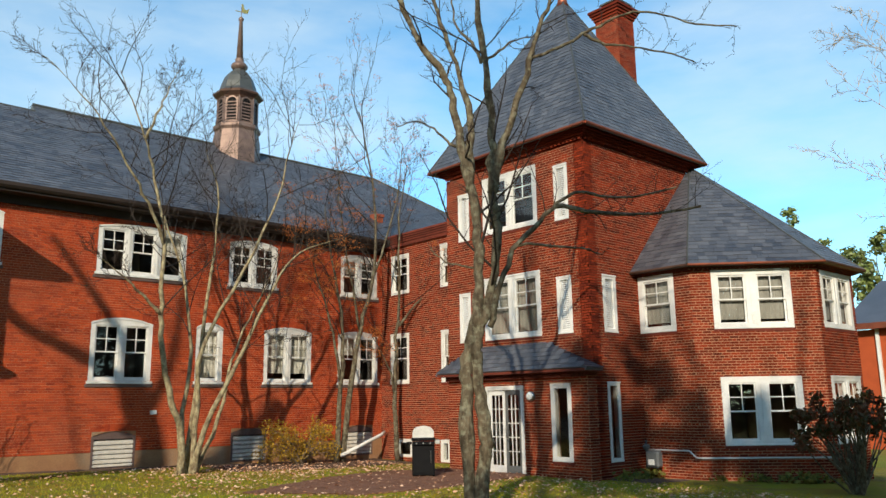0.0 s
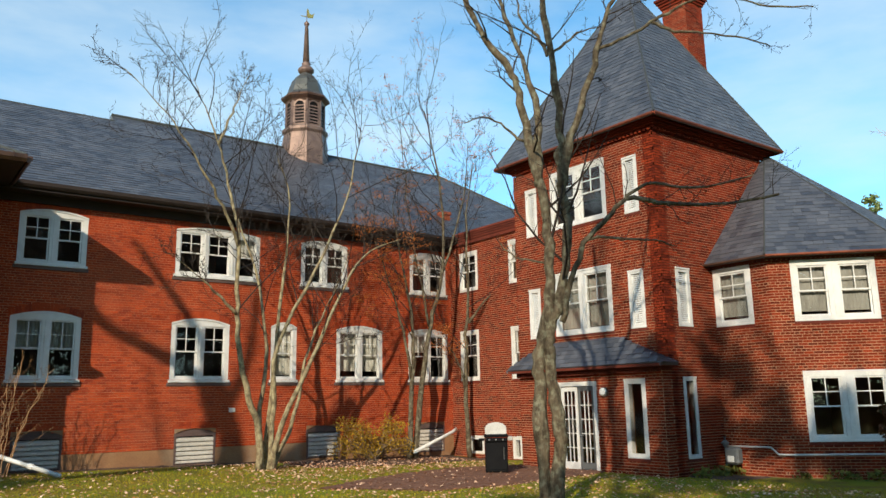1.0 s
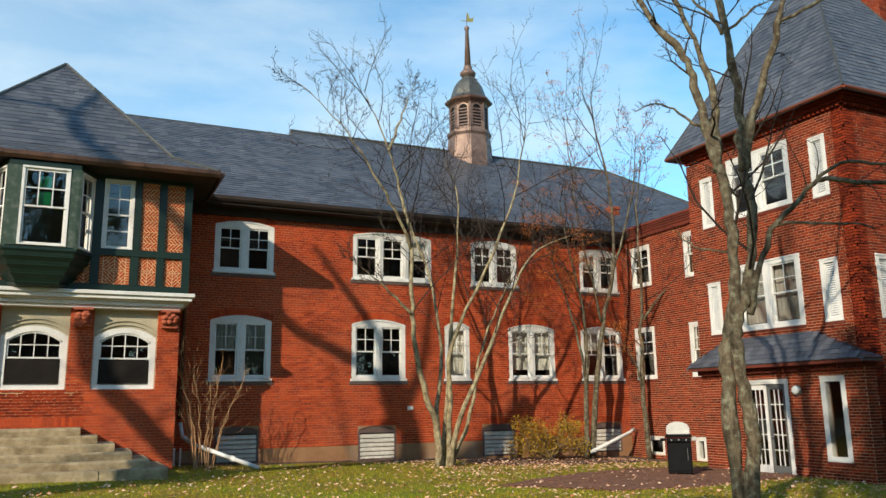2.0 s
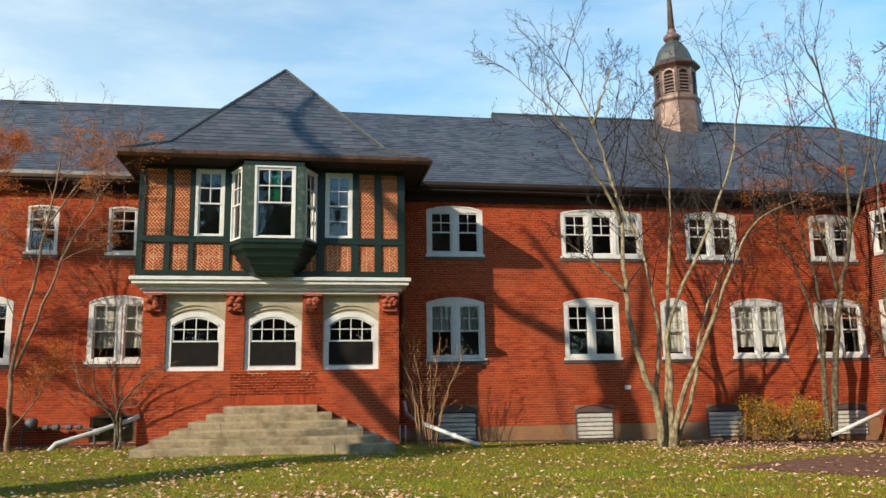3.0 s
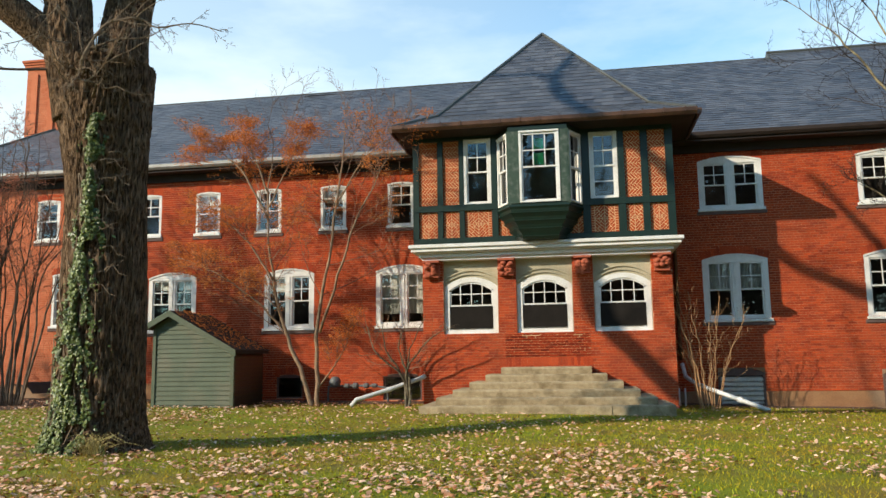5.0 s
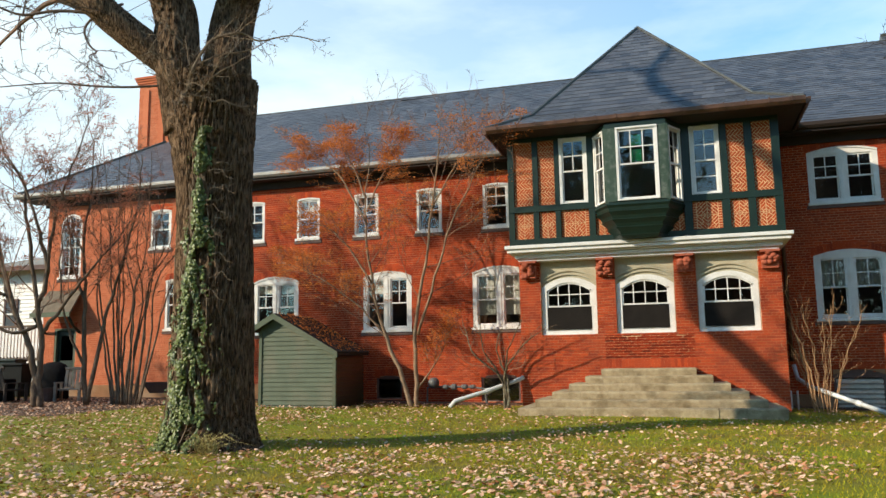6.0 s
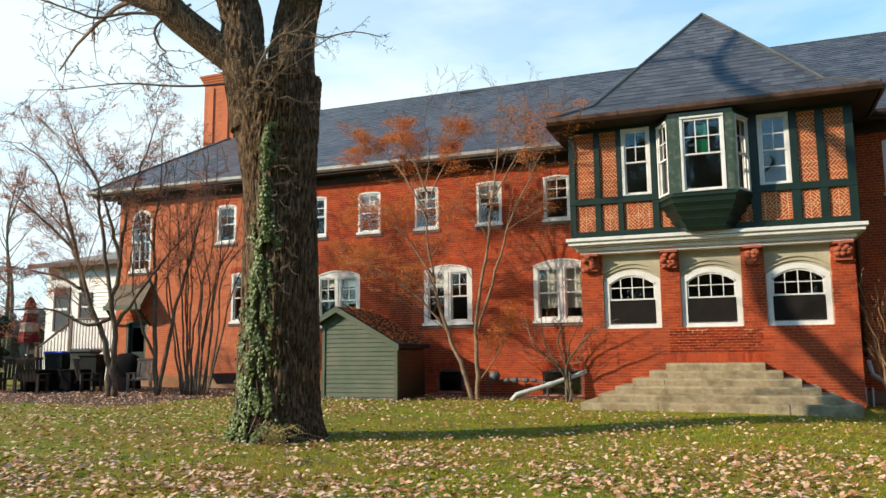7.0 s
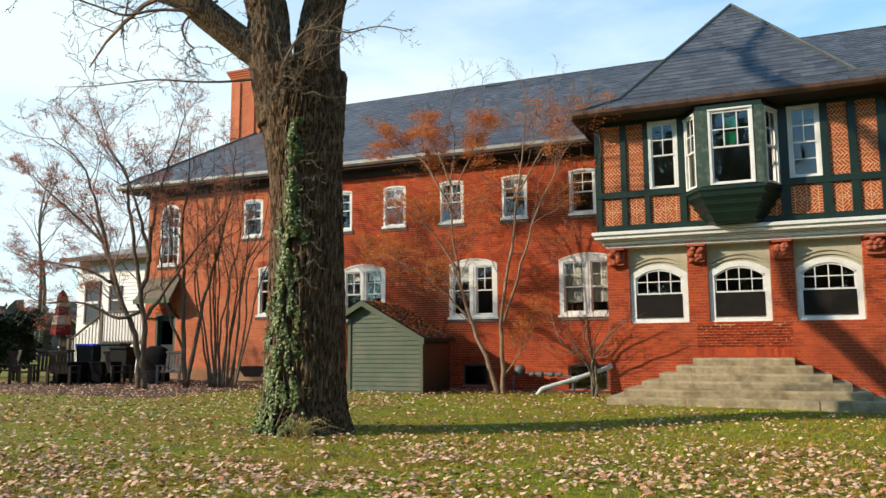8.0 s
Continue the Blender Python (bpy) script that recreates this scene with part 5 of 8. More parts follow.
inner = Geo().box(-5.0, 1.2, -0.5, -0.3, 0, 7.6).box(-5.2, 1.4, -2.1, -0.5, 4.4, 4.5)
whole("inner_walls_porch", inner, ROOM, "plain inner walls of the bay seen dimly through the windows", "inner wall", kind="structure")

# ---- stone steps ----
steps_ob = thing("stone_steps", "broad weathered granite steps up to the bay", "steps", kind="structure")
rng_st = random.Random(21)
SPLIT = ((), (0.14,), (0.2,), (), (), (0.3, 0.76))
for k in range(6):
    zt = 1.385 - 0.178 * k
    x0, x1 = -3.03 - 0.375 * k, -0.72 + 0.37 * k
    cuts = [x0] + [x0 + (x1 - x0) * f for f in SPLIT[k]] + [x1]
    for xa, xb in zip(cuts, cuts[1:]):
        # each stone: a worn, slightly uneven block
        g = Geo()
        n = max(4, int((xb - xa) / 0.22))
        y0, bot = -2.95 - 0.3 * k + rng_st.uniform(-0.012, 0.012), (-0.25 if k == 5 else zt - 0.18)
        tilt = rng_st.uniform(-0.008, 0.008)
        for i in range(n + 1):
            f = i / n
            x = xa + 0.004 + (xb - xa - 0.008) * f
            wear = 0.012 * noise.noise(Vector((x * 2.6, k * 3.1, 1))) + tilt * (f - 0.5)
            nick = 0.015 * max(0.0, noise.noise(Vector((x * 5.0, k * 7.7, 5))))
            g.v += [(x, y0 + 0.01 + nick * 0.3, bot), (x, y0 - 0.012 + nick, zt - 0.05 + wear), (x, y0 - 0.006 + nick, zt - 0.018 + wear - nick), (x, y0 + 0.03 + nick, zt + wear - 0.3 * nick), (x, BY, zt + 0.004), (x, BY, bot)]
        for i in range(n):
            g.f += [(6 * i + q, 6 * i + 6 + q, 6 * i + 6 + (q + 1) % 6, 6 * i + (q + 1) % 6) for q in range(6)]
        g.f += [tuple(range(5, -1, -1)), tuple(range(6 * n, 6 * n + 6))]
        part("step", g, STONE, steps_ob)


# ---- plants ----
def wander(p, d, length, rng, n=4, bend=0.25, lift=0.1):
    """The line of a twig from p towards d."""
    pts, d = [Vector(p)], Vector(d).normalized()
    for _ in range(n):
        d = (d + Vector((rng.gauss(0, bend), rng.gauss(0, bend), rng.gauss(0, bend) + lift))).normalized()
        pts.append(pts[-1] + d * (length / n))
    return pts


def sprout(geo, pts, r0, level, rng, spread=0.9, ends=None, kids=(5, 4, 3), shrink=0.5, lift=0.12, start=0.3, thin=0.004):
    """Side shoots along a line, and their side shoots in turn."""
    if level >= len(kids):
        if ends is not None:
            ends.append(pts[-1])
        return
    length = sum((b - a).length for a, b in zip(pts, pts[1:]))
    for k in range(kids[level]):
        f = start + (1 - start) * (k + rng.random()) / kids[level]
        s = min(f * (len(pts) - 1), len(pts) - 1.001)
        i = int(s)
        p = pts[i].lerp(pts[i + 1], s - i)
        way = (pts[i + 1] - pts[i]).normalized()
        side = way.orthogonal().normalized()
        side.rotate(Matrix.Rotation(rng.uniform(0, 6.28), 3, way))
        d = way * rng.uniform(0.5, 1.0) + side * spread * rng.uniform(0.6, 1.2)
        ln = length * shrink * rng.uniform(0.55, 1.1) * (1.15 - 0.5 * f)
        twig = wander(p, d, ln, rng, 4, 0.2, lift)
        r = max(thin, r0 * (0.62 - 0.3 * f) * 0.7)
        geo.tube(twig, [r, r * 0.8, r * 0.62, r * 0.45, r * 0.25], 4 if level == 0 else 3)
        sprout(geo, twig, r, level + 1, rng, spread, ends, kids, shrink, lift, 0.25, thin)


def smooth_line(pts, n=4):
    """More points on a line through few, with rounded bends."""
    pts = [Vector(p) for p in pts]
    out = []
    for i in range(len(pts) - 1):
        a, b, c, d = pts[max(i - 1, 0)], pts[i], pts[i + 1], pts[min(i + 2, len(pts) - 1)]
        for k in range(n):
            t = k / n
            out.append(0.5 * ((2 * b) + (c - a) * t + (2 * a - 5 * b + 4 * c - d) * t * t + (3 * b - a - 3 * c + d) * t ** 3))
    out.append(pts[-1])
    return out


def seed_heads(geo, ends, rng, size=0.22, each=26, part_of=1.0, flat=0.26):
    """Loose flat plumes of small dry scales round the twig ends."""
    for e in ends:
        if rng.random() > part_of:
            continue
        way = Vector((rng.uniform(-1, 1), rng.uniform(-1, 1), rng.uniform(-0.1, 0.35))).normalized()
        for _ in range(each):
            c = e + way * rng.uniform(-1.4, 1.4) * size + Vector((rng.gauss(0, 0.45 * size), rng.gauss(0, 0.45 * size), rng.gauss(0, size * flat * 0.6)))
            a = Vector((rng.uniform(-1, 1), rng.uniform(-1, 1), rng.uniform(-0.6, 0.6))) * 0.055
            b = Vector((rng.uniform(-1, 1), rng.uniform(-1, 1), rng.uniform(-0.6, 0.6))) * 0.04
            geo.add([c, c + a, c + b], [(0, 1, 2)])


def small_tree(label, stems, bark, twig_mat, seed, kids=(7, 5, 4), heads=None, depth=0.5, lift=0.12, shrink=0.42, thin=0.004, name="tree", start=0.45, spread=0.8, group="bare trees", seeds=None, where=None, taper=0.86, knots=0.0):
    """stems: (radius at the foot, points). heads: (size, count each, share of twig ends)."""
    rng = random.Random(seed)
    foot = stems[0][1][0]
    ob = thing(name, label, "tree" if name == "tree" else "shrub", pose(*foot), group)
    inv = Matrix.Translation(foot).inverted()
    twigs, ends = Geo(), []
    for r, pts in stems:
        line = smooth_line(pts, 4)
        n = len(line)
        line = [p + Vector((0.02 * rng.gauss(0, 1), 0.02 * rng.gauss(0, 1), 0)) if 0 < i < n - 1 else p for i, p in enumerate(line)]
        radii = [max(r * (1 - taper * (i / (n - 1)) ** 0.9) * (1 + knots * noise.noise(p * 1.7)), 0.008) for i, p in enumerate(line)]
        part("stem", Geo().tube(line, radii, 10).place(inv), bark, ob, smooth=True)
        sprout(twigs, line, r * 0.6, 0, rng, spread, ends, kids, shrink, lift, start, thin)
    part("twig_spray", twigs.place(inv), twig_mat, ob, kind="stuff")
    if heads:
        g = Geo()
        if where:
            # heads hang on some sides of the crown only
            ends = [e for e in ends if rng.random() < where(e)]
        seed_heads(g, ends, rng, heads[0], heads[1], heads[2])
        part("seed_spray", g.place(inv), seeds or SEEDS, ob, "rust-coloured dry seed heads", kind="stuff")
    return ob


# many-stemmed tree with pale bark before the main wall
yb = -2.9
small_tree("bare many-stemmed tree with pale lichened bark on the lawn edge", [
    (0.112, [(8.55, yb, 0.0), (8.4, yb - 0.1, 1.25), (8.09, yb - 0.2, 2.03), (7.7, yb - 0.3, 3.45), (7.6, yb - 0.35, 4.6), (7.62, yb - 0.3, 6.4), (7.3, yb - 0.2, 8.0), (6.95, yb - 0.2, 9.2), (6.55, yb - 0.1, 10.2), (6.25, yb, 11.0)]),
    (0.045, [(6.97, yb - 0.2, 9.1), (7.3, yb - 0.3, 10.1), (7.5, yb - 0.3, 10.7), (7.75, yb - 0.4, 11.3)]),
    (0.055, [(7.62, yb - 0.3, 6.2), (7.11, yb - 0.6, 7.03), (6.44, yb - 0.9, 7.83), (5.6, yb - 1.1, 8.95), (4.8, yb - 1.2, 9.7), (4.1, yb - 1.2, 10.3)]),
    (0.088, [(8.7, yb + 0.1, 0.0), (8.57, yb + 0.2, 1.25), (8.84, yb + 0.4, 3.46), (8.57, yb + 0.7, 5.76), (7.9, yb + 1.0, 7.75), (7.7, yb + 1.1, 9.0)]),
    (0.088, [(8.8, yb, 0.0), (8.86, yb - 0.1, 1.87), (8.84, yb - 0.3, 3.46), (9.84, yb - 0.6, 5.64), (10.8, yb - 0.8, 7.96), (11.1, yb - 0.8, 9.4), (11.45, yb - 0.8, 10.5)]),
    (0.094, [(8.86, yb - 0.05, 0.0), (9.01, yb - 0.3, 1.24), (10.0, yb - 0.5, 3.48), (10.85, yb - 0.6, 5.33), (11.67, yb - 0.7, 6.41), (13.1, yb - 0.8, 7.0)]),
    (0.076, [(8.95, yb + 0.05, 0.0), (9.64, yb + 0.2, 1.54), (10.29, yb + 0.5, 3.64), (11.2, yb + 0.8, 5.2), (12.0, yb + 1.0, 6.9)]),
    (0.076, [(8.73, yb + 0.1, 0.0), (9.06, yb + 0.1, 4.45), (9.29, yb, 7.67), (8.8, yb - 0.1, 9.2)]),
    (0.052, [(7.6, yb - 0.35, 4.3), (6.9, yb - 0.5, 4.9), (6.3, yb - 0.6, 5.3), (5.6, yb - 0.6, 5.8)]),
], BARK_PALE, TWIG_DARK, 5, kids=(13, 8, 5), shrink=0.42, thin=0.0068, lift=0.13, start=0.42, spread=1.0, taper=0.95)

# grey double-trunked tree before the tower
def across(*pts):
    """Points of the grey tree, given along its broad side and in height."""
    return [(8.7 + 0.72 * u, -14.2 - 0.69 * u, z) for u, z in pts]


grey_trunks = [
    (0.125, across((-0.12, -0.1), (-0.18, 1.0), (-0.17, 2.0), (-0.14, 2.6), (0.0, 3.2), (0.08, 4.1), (0.07, 4.9), (-0.08, 5.8), (-0.2, 6.5), (-0.33, 7.3), (-0.5, 7.8), (-0.9, 8.4), (-1.2, 9.1), (-1.45, 10.2))),
    (0.125, across((0.0, -0.1), (0.1, 0.9), (0.13, 1.3), (0.03, 2.0), (0.0, 2.6), (0.03, 2.95), (0.2, 3.5), (0.38, 4.3), (0.42, 4.9), (0.35, 5.5), (0.33, 6.3), (0.37, 7.0), (0.27, 8.0), (0.2, 8.8), (0.1, 10.4))),
    (0.075, across((-0.06, 5.55), (-0.03, 6.6), (-0.08, 7.35), (-0.27, 8.0), (-0.46, 8.6), (-0.7, 9.5), (-0.8, 10.6))),
    (0.085, across((0.33, 5.5), (0.5, 6.25), (0.77, 7.0), (1.1, 8.0), (1.28, 8.65), (1.5, 9.2), (1.8, 10.4))),
]
grey_limbs = [
    (0.06, across((0.25, 3.15), (0.45, 3.9), (0.7, 4.5), (1.1, 4.9), (1.47, 5.25), (2.0, 5.15), (2.6, 5.08), (3.35, 5.1), (4.0, 5.2))),
    (0.035, across((1.47, 5.25), (1.8, 5.5), (2.4, 5.4), (3.0, 5.42), (3.6, 5.56))),
    (0.035, across((1.1, 8.05), (1.65, 8.25), (2.1, 8.5), (2.4, 8.66), (3.0, 8.9), (3.6, 8.84), (4.2, 8.65), (4.9, 8.57))),
    (0.03, across((2.1, 8.5), (2.5, 8.3), (3.0, 8.23), (3.7, 8.06), (4.1, 7.88))),
    (0.032, across((0.66, 4.5), (0.9, 4.59), (1.3, 4.55), (1.9, 4.49), (2.2, 4.38))),
    (0.035, across((0.2, 8.0), (0.04, 8.4), (-0.2, 8.64), (-0.3, 9.2), (-0.25, 10.2))),
    (0.028, across((0.27, 7.98), (0.5, 8.17), (0.76, 8.38), (1.2, 8.5))),
    (0.022, across((0.06, 4.12), (-0.2, 4.23), (-0.5, 4.3), (-0.8, 4.6))),
    (0.025, across((-0.28, 6.4), (-0.6, 6.67), (-0.97, 6.9), (-1.35, 6.8))),
]
small_tree("bare tree with two twisted grey lichen-mottled trunks", grey_trunks + grey_limbs, BARK_GREY, TWIG_DARK, 8, kids=(10, 7, 5), shrink=0.27, thin=0.004, lift=0.1, start=0.4, spread=0.9, taper=0.62, knots=0.35)

# slim trees with rusty seed heads in the corner of the court
yc = -1.5
small_tree("slim bare tree with rust-coloured seed heads by the wall", [
    (0.10, [(14.5, yc, 0.0), (14.6, yc, 2.73), (14.6, yc - 0.1, 4.38), (14.05, yc - 0.2, 6.8), (13.75, yc - 0.2, 8.6)]),
    (0.06, [(14.6, yc, 2.6), (14.1, yc - 0.3, 4.2), (13.5, yc - 0.4, 5.7), (12.9, yc - 0.4, 7.2)]),
], BARK_GREY, TWIG_DARK, 15, kids=(11, 7, 5), heads=(0.17, 26, 0.3), shrink=0.42, thin=0.0065, start=0.4)
small_tree("slim bare tree with rust-coloured seed heads by the wall", [
    (0.11, [(14.8, yc + 0.1, 0.0), (15.1, yc, 2.73), (15.4, yc, 4.4), (16.0, yc, 6.5), (16.0, yc - 0.1, 8.5), (15.6, yc - 0.1, 10.9), (15.3, yc, 12.4)]),
    (0.05, [(16.0, yc, 6.4), (16.5, yc - 0.2, 8.0), (16.9, yc - 0.3, 9.6), (17.1, yc - 0.3, 11.5)]),
    (0.05, [(15.4, yc, 4.4), (14.7, yc - 0.3, 6.4), (14.3, yc - 0.3, 8.8), (14.0, yc - 0.3, 11.5)]),
], BARK_GREY, TWIG_DARK, 16, kids=(12, 7, 5), heads=(0.17, 26, 0.1), shrink=0.42, thin=0.006, start=0.4)
small_tree("slim bare tree with rust-coloured seed heads by the wing", [
    (0.10, [(17.0, -1.6, -0.1), (16.85, -1.6, 1.8), (16.85, -1.7, 3.6), (17.0, -1.7, 6.0), (17.0, -1.7, 8.0), (17.3, -1.7, 10.6)]),
    (0.05, [(16.85, -1.6, 2.2), (16.3, -1.9, 3.2), (15.7, -2.0, 4.0)]),
    (0.05, [(17.0, -1.7, 4.6), (17.4, -2.2, 5.4), (18.0, -3.2, 6.4), (18.2, -3.8, 7.2)]),
], BARK_GREY, TWIG_DARK, 17, kids=(11, 7, 5), heads=(0.17, 26, 0.12), shrink=0.42, thin=0.006, start=0.4)

# tree with rusty seed heads before the left wall
yl = -2.3
small_tree("pale many-stemmed tree with rusty seed heads beside the shed", [
    (0.078, [(-8.3, yl, 0.3), (-8.74, yl, 1.45), (-9.15, yl - 0.1, 2.58), (-9.49, yl - 0.2, 4.07), (-9.65, yl - 0.2, 6.1), (-9.55, yl - 0.1, 8.0)]),
    (0.07, [(-8.18, yl, 0.3), (-8.22, yl, 1.93), (-8.12, yl, 3.2), (-7.84, yl, 4.8), (-7.64, yl, 6.26), (-7.5, yl, 7.4), (-7.4, yl, 8.3)]),
    (0.045, [(-8.14, yl, 2.4), (-7.52, yl - 0.3, 3.98), (-6.99, yl - 0.4, 5.39), (-6.3, yl - 0.5, 6.7), (-5.8, yl - 0.5, 7.6)]),
    (0.036, [(-9.45, yl - 0.2, 3.9), (-10.12, yl - 0.4, 4.93), (-10.66, yl - 0.5, 5.48), (-11.6, yl - 0.5, 5.9)]),
    (0.036, [(-9.15, yl - 0.1, 2.5), (-10.0, yl - 0.4, 3.4), (-11.0, yl - 0.5, 4.1), (-12.2, yl - 0.5, 4.6)]),
    (0.036, [(-9.6, yl - 0.2, 5.6), (-10.3, yl - 0.3, 6.9), (-11.0, yl - 0.3, 7.6), (-11.6, yl - 0.3, 7.9)]),
    (0.03, [(-9.63, yl - 0.2, 6.0), (-9.1, yl - 0.1, 7.2), (-8.7, yl, 8.3)]),
    (0.03, [(-9.62, yl - 0.2, 6.4), (-10.1, yl - 0.3, 7.5), (-10.4, yl - 0.4, 8.4)]),
    (0.03, [(-7.7, yl, 6.0), (-7.0, yl + 0.1, 7.2), (-6.2, yl + 0.2, 7.9), (-5.6, yl + 0.2, 8.3)]),
    (0.03, [(-8.16, yl, 0.9), (-7.6, yl + 0.1, 1.7), (-7.2, yl + 0.2, 2.6)]),
], BARK_BROWN, TWIG_WARM, 25, kids=(13, 8, 5), heads=(0.17, 24, 1.0), shrink=0.44, thin=0.006, start=0.30,
   where=lambda e: 0 if e.z > 8.6 else 0.55 if e.z > 6.4 and e.x < -8.7 else 0.44 if e.x < -8.4 else 0.3 if e.x > -7 and e.z > 7 else 0.22)

# spreading trees and a thicket at the far corner of the building
small_tree("spreading bare tree with pinkish seed heads at the corner", [
    (0.105, [(-18.54, -5.19, 0.5), (-18.63, -5.23, 1.64), (-18.85, -5.32, 2.46), (-19.12, -5.44, 3.0), (-19.68, -5.67, 4.9), (-20.04, -5.82, 6.3), (-20.47, -6.0, 7.35), (-21.34, -6.37, 8.14)]),
    (0.07, [(-19.12, -5.44, 3.0), (-19.67, -5.3, 3.7), (-20.14, -5.1, 4.4), (-20.63, -5.0, 5.3), (-21.31, -4.9, 5.97), (-22.31, -4.8, 6.67)]),
    (0.10, [(-18.42, -5.16, 0.5), (-18.5, -5.17, 1.5), (-18.51, -5.18, 2.46), (-18.64, -5.23, 3.34), (-18.96, -5.3, 5.08), (-19.32, -5.2, 6.27), (-19.47, -5.1, 6.85), (-19.9, -5.0, 7.49), (-20.71, -5.0, 8.35)]),
    (0.075, [(-18.64, -5.23, 3.3), (-18.42, -5.14, 4.38), (-18.58, -5.3, 5.21), (-18.6, -5.5, 5.84), (-19.03, -5.7, 7.0), (-19.44, -5.9, 7.7), (-19.84, -6.0, 8.79)]),
    (0.06, [(-18.42, -5.14, 4.3), (-18.39, -5.13, 5.28), (-18.36, -5.0, 6.12), (-18.14, -4.9, 7.12), (-17.74, -4.75, 8.56), (-17.69, -4.7, 9.4)]),
    (0.065, [(-18.48, -5.17, 2.6), (-18.01, -4.97, 3.34), (-17.4, -4.71, 4.31), (-16.85, -4.48, 5.06), (-16.23, -4.22, 6.1)]),
    (0.06, [(-18.62, -5.22, 2.8), (-19.11, -5.6, 2.6), (-19.76, -5.9, 2.94), (-20.27, -6.1, 3.08), (-21.27, -6.5, 3.09), (-21.88, -6.7, 3.5)]),
    (0.05, [(-19.67, -5.4, 3.7), (-20.27, -5.6, 4.05), (-20.91, -5.9, 4.23), (-21.7, -6.2, 4.41), (-22.43, -6.5, 4.76)]),
    (0.05, [(-19.6, -5.6, 4.7), (-20.5, -5.9, 5.6), (-21.3, -6.3, 6.4), (-22.2, -6.7, 7.3)]),
], BARK_DIM, TWIG_WARM, 35, kids=(14, 9, 6), heads=(0.17, 46, 0.1), shrink=0.40, thin=0.007, start=0.3, seeds=SEEDS_PINK)
small_tree("slender bare tree with pinkish seed heads beside the corner", [
    (0.08, [(-17.49, -4.42, 0.5), (-17.61, -4.47, 2.34), (-17.65, -4.49, 3.72), (-17.76, -4.53, 5.11), (-17.65, -4.49, 6.7), (-17.62, -4.47, 8.32)]),
    (0.07, [(-17.45, -4.42, 0.6), (-17.23, -4.31, 2.32), (-16.95, -4.19, 3.71), (-16.61, -4.05, 5.1), (-16.36, -3.94, 6.69), (-16.31, -3.92, 7.95)]),
    (0.05, [(-17.64, -4.48, 3.37), (-17.98, -4.63, 4.59), (-18.18, -4.71, 5.82), (-18.56, -4.87, 7.25)]),
    (0.045, [(-17.55, -4.45, 1.6), (-17.9, -4.8, 2.7), (-18.1, -5.0, 3.9), (-18.0, -5.1, 5.4), (-17.9, -5.0, 7.0)]),
], BARK_DIM, TWIG_WARM, 37, kids=(9, 6, 5), heads=(0.17, 46, 0.08), shrink=0.36, thin=0.007, start=0.35, seeds=SEEDS_PINK)
rng_s = random.Random(4)
small_tree("thicket of slender upright stems beside the brick corner", [
    (0.038, [(-16.95 + 0.05 * k, -4.0 + 0.02 * k, 0.5), (-17.2 + 0.09 * k + rng_s.uniform(-0.1, 0.1), -4.05 + 0.03 * k, 2.0 + rng_s.random() * 0.5), (-17.4 + 0.13 * k + rng_s.uniform(-0.2, 0.2), -4.1 + 0.04 * k + rng_s.uniform(-0.2, 0.2), 3.7 + rng_s.random() * 0.4),
            (-17.6 + 0.16 * k + rng_s.uniform(-0.3, 0.3), -4.2 + 0.05 * k + rng_s.uniform(-0.3, 0.3), 5.2 + rng_s.random() * 0.4), (-17.7 + 0.18 * k + rng_s.uniform(-0.3, 0.3), -4.2 + 0.06 * k + rng_s.uniform(-0.4, 0.4), 6.6 + 1.8 * rng_s.random())]) for k in range(15)
], BARK_DIM, TWIG_WARM, 36, kids=(6, 5, 3), heads=(0.15, 30, 0.08), shrink=0.32, thin=0.007, start=0.35, seeds=SEEDS_PINK)
small_tree("bare tree with rusty leaves at the far lawn edge", [
    (0.13, [(-26.2, -7.4, 0.6), (-26.2, -7.4, 2.6), (-25.6, -7.3, 4.2), (-24.8, -7.2, 5.6), (-24.2, -7.0, 6.8)]),
    (0.09, [(-26.2, -7.4, 1.6), (-26.6, -7.4, 3.6), (-26.9, -7.5, 5.4), (-26.8, -7.5, 7.0)]),
    (0.06, [(-26.1, -7.4, 2.4), (-25.2, -7.4, 3.2), (-24.4, -7.4, 3.7), (-23.6, -7.4, 4.2)]),
], BARK_DIM, TWIG_WARM, 38, kids=(12, 8, 6), heads=(0.2, 40, 0.3), shrink=0.42, thin=0.008, start=0.3, seeds=SEEDS_PINK)

# bare shrubs at the foot of the walls
rng_s = random.Random(9)
tan_stems = []
for k in range(13):
    lean, deep, up = rng_s.uniform(-0.85, 1.05), rng_s.uniform(-0.4, 0.35), rng_s.uniform(2.3, 3.7)
    foot_x, foot_y = 2.3 + 0.22 * lean + rng_s.uniform(-0.06, 0.06), -1.6 + 0.2 * deep
    tan_stems.append((rng_s.uniform(0.014, 0.028), [(foot_x, foot_y, 0.1), (foot_x + 0.2 * lean, foot_y + 0.3 * deep, 0.35 * up), (foot_x + 0.55 * lean, foot_y + 0.6 * deep, 0.7 * up), (foot_x + lean, foot_y + deep, up)]))
small_tree("tan bare shrub in front of the shaded wall", tan_stems, TWIG_TAN, TWIG_TAN, 45, kids=(7, 4, 2), shrink=0.3, thin=0.004, start=0.25, name="shrub", group="bare shrubs", taper=0.7)
rng_s = random.Random(10)
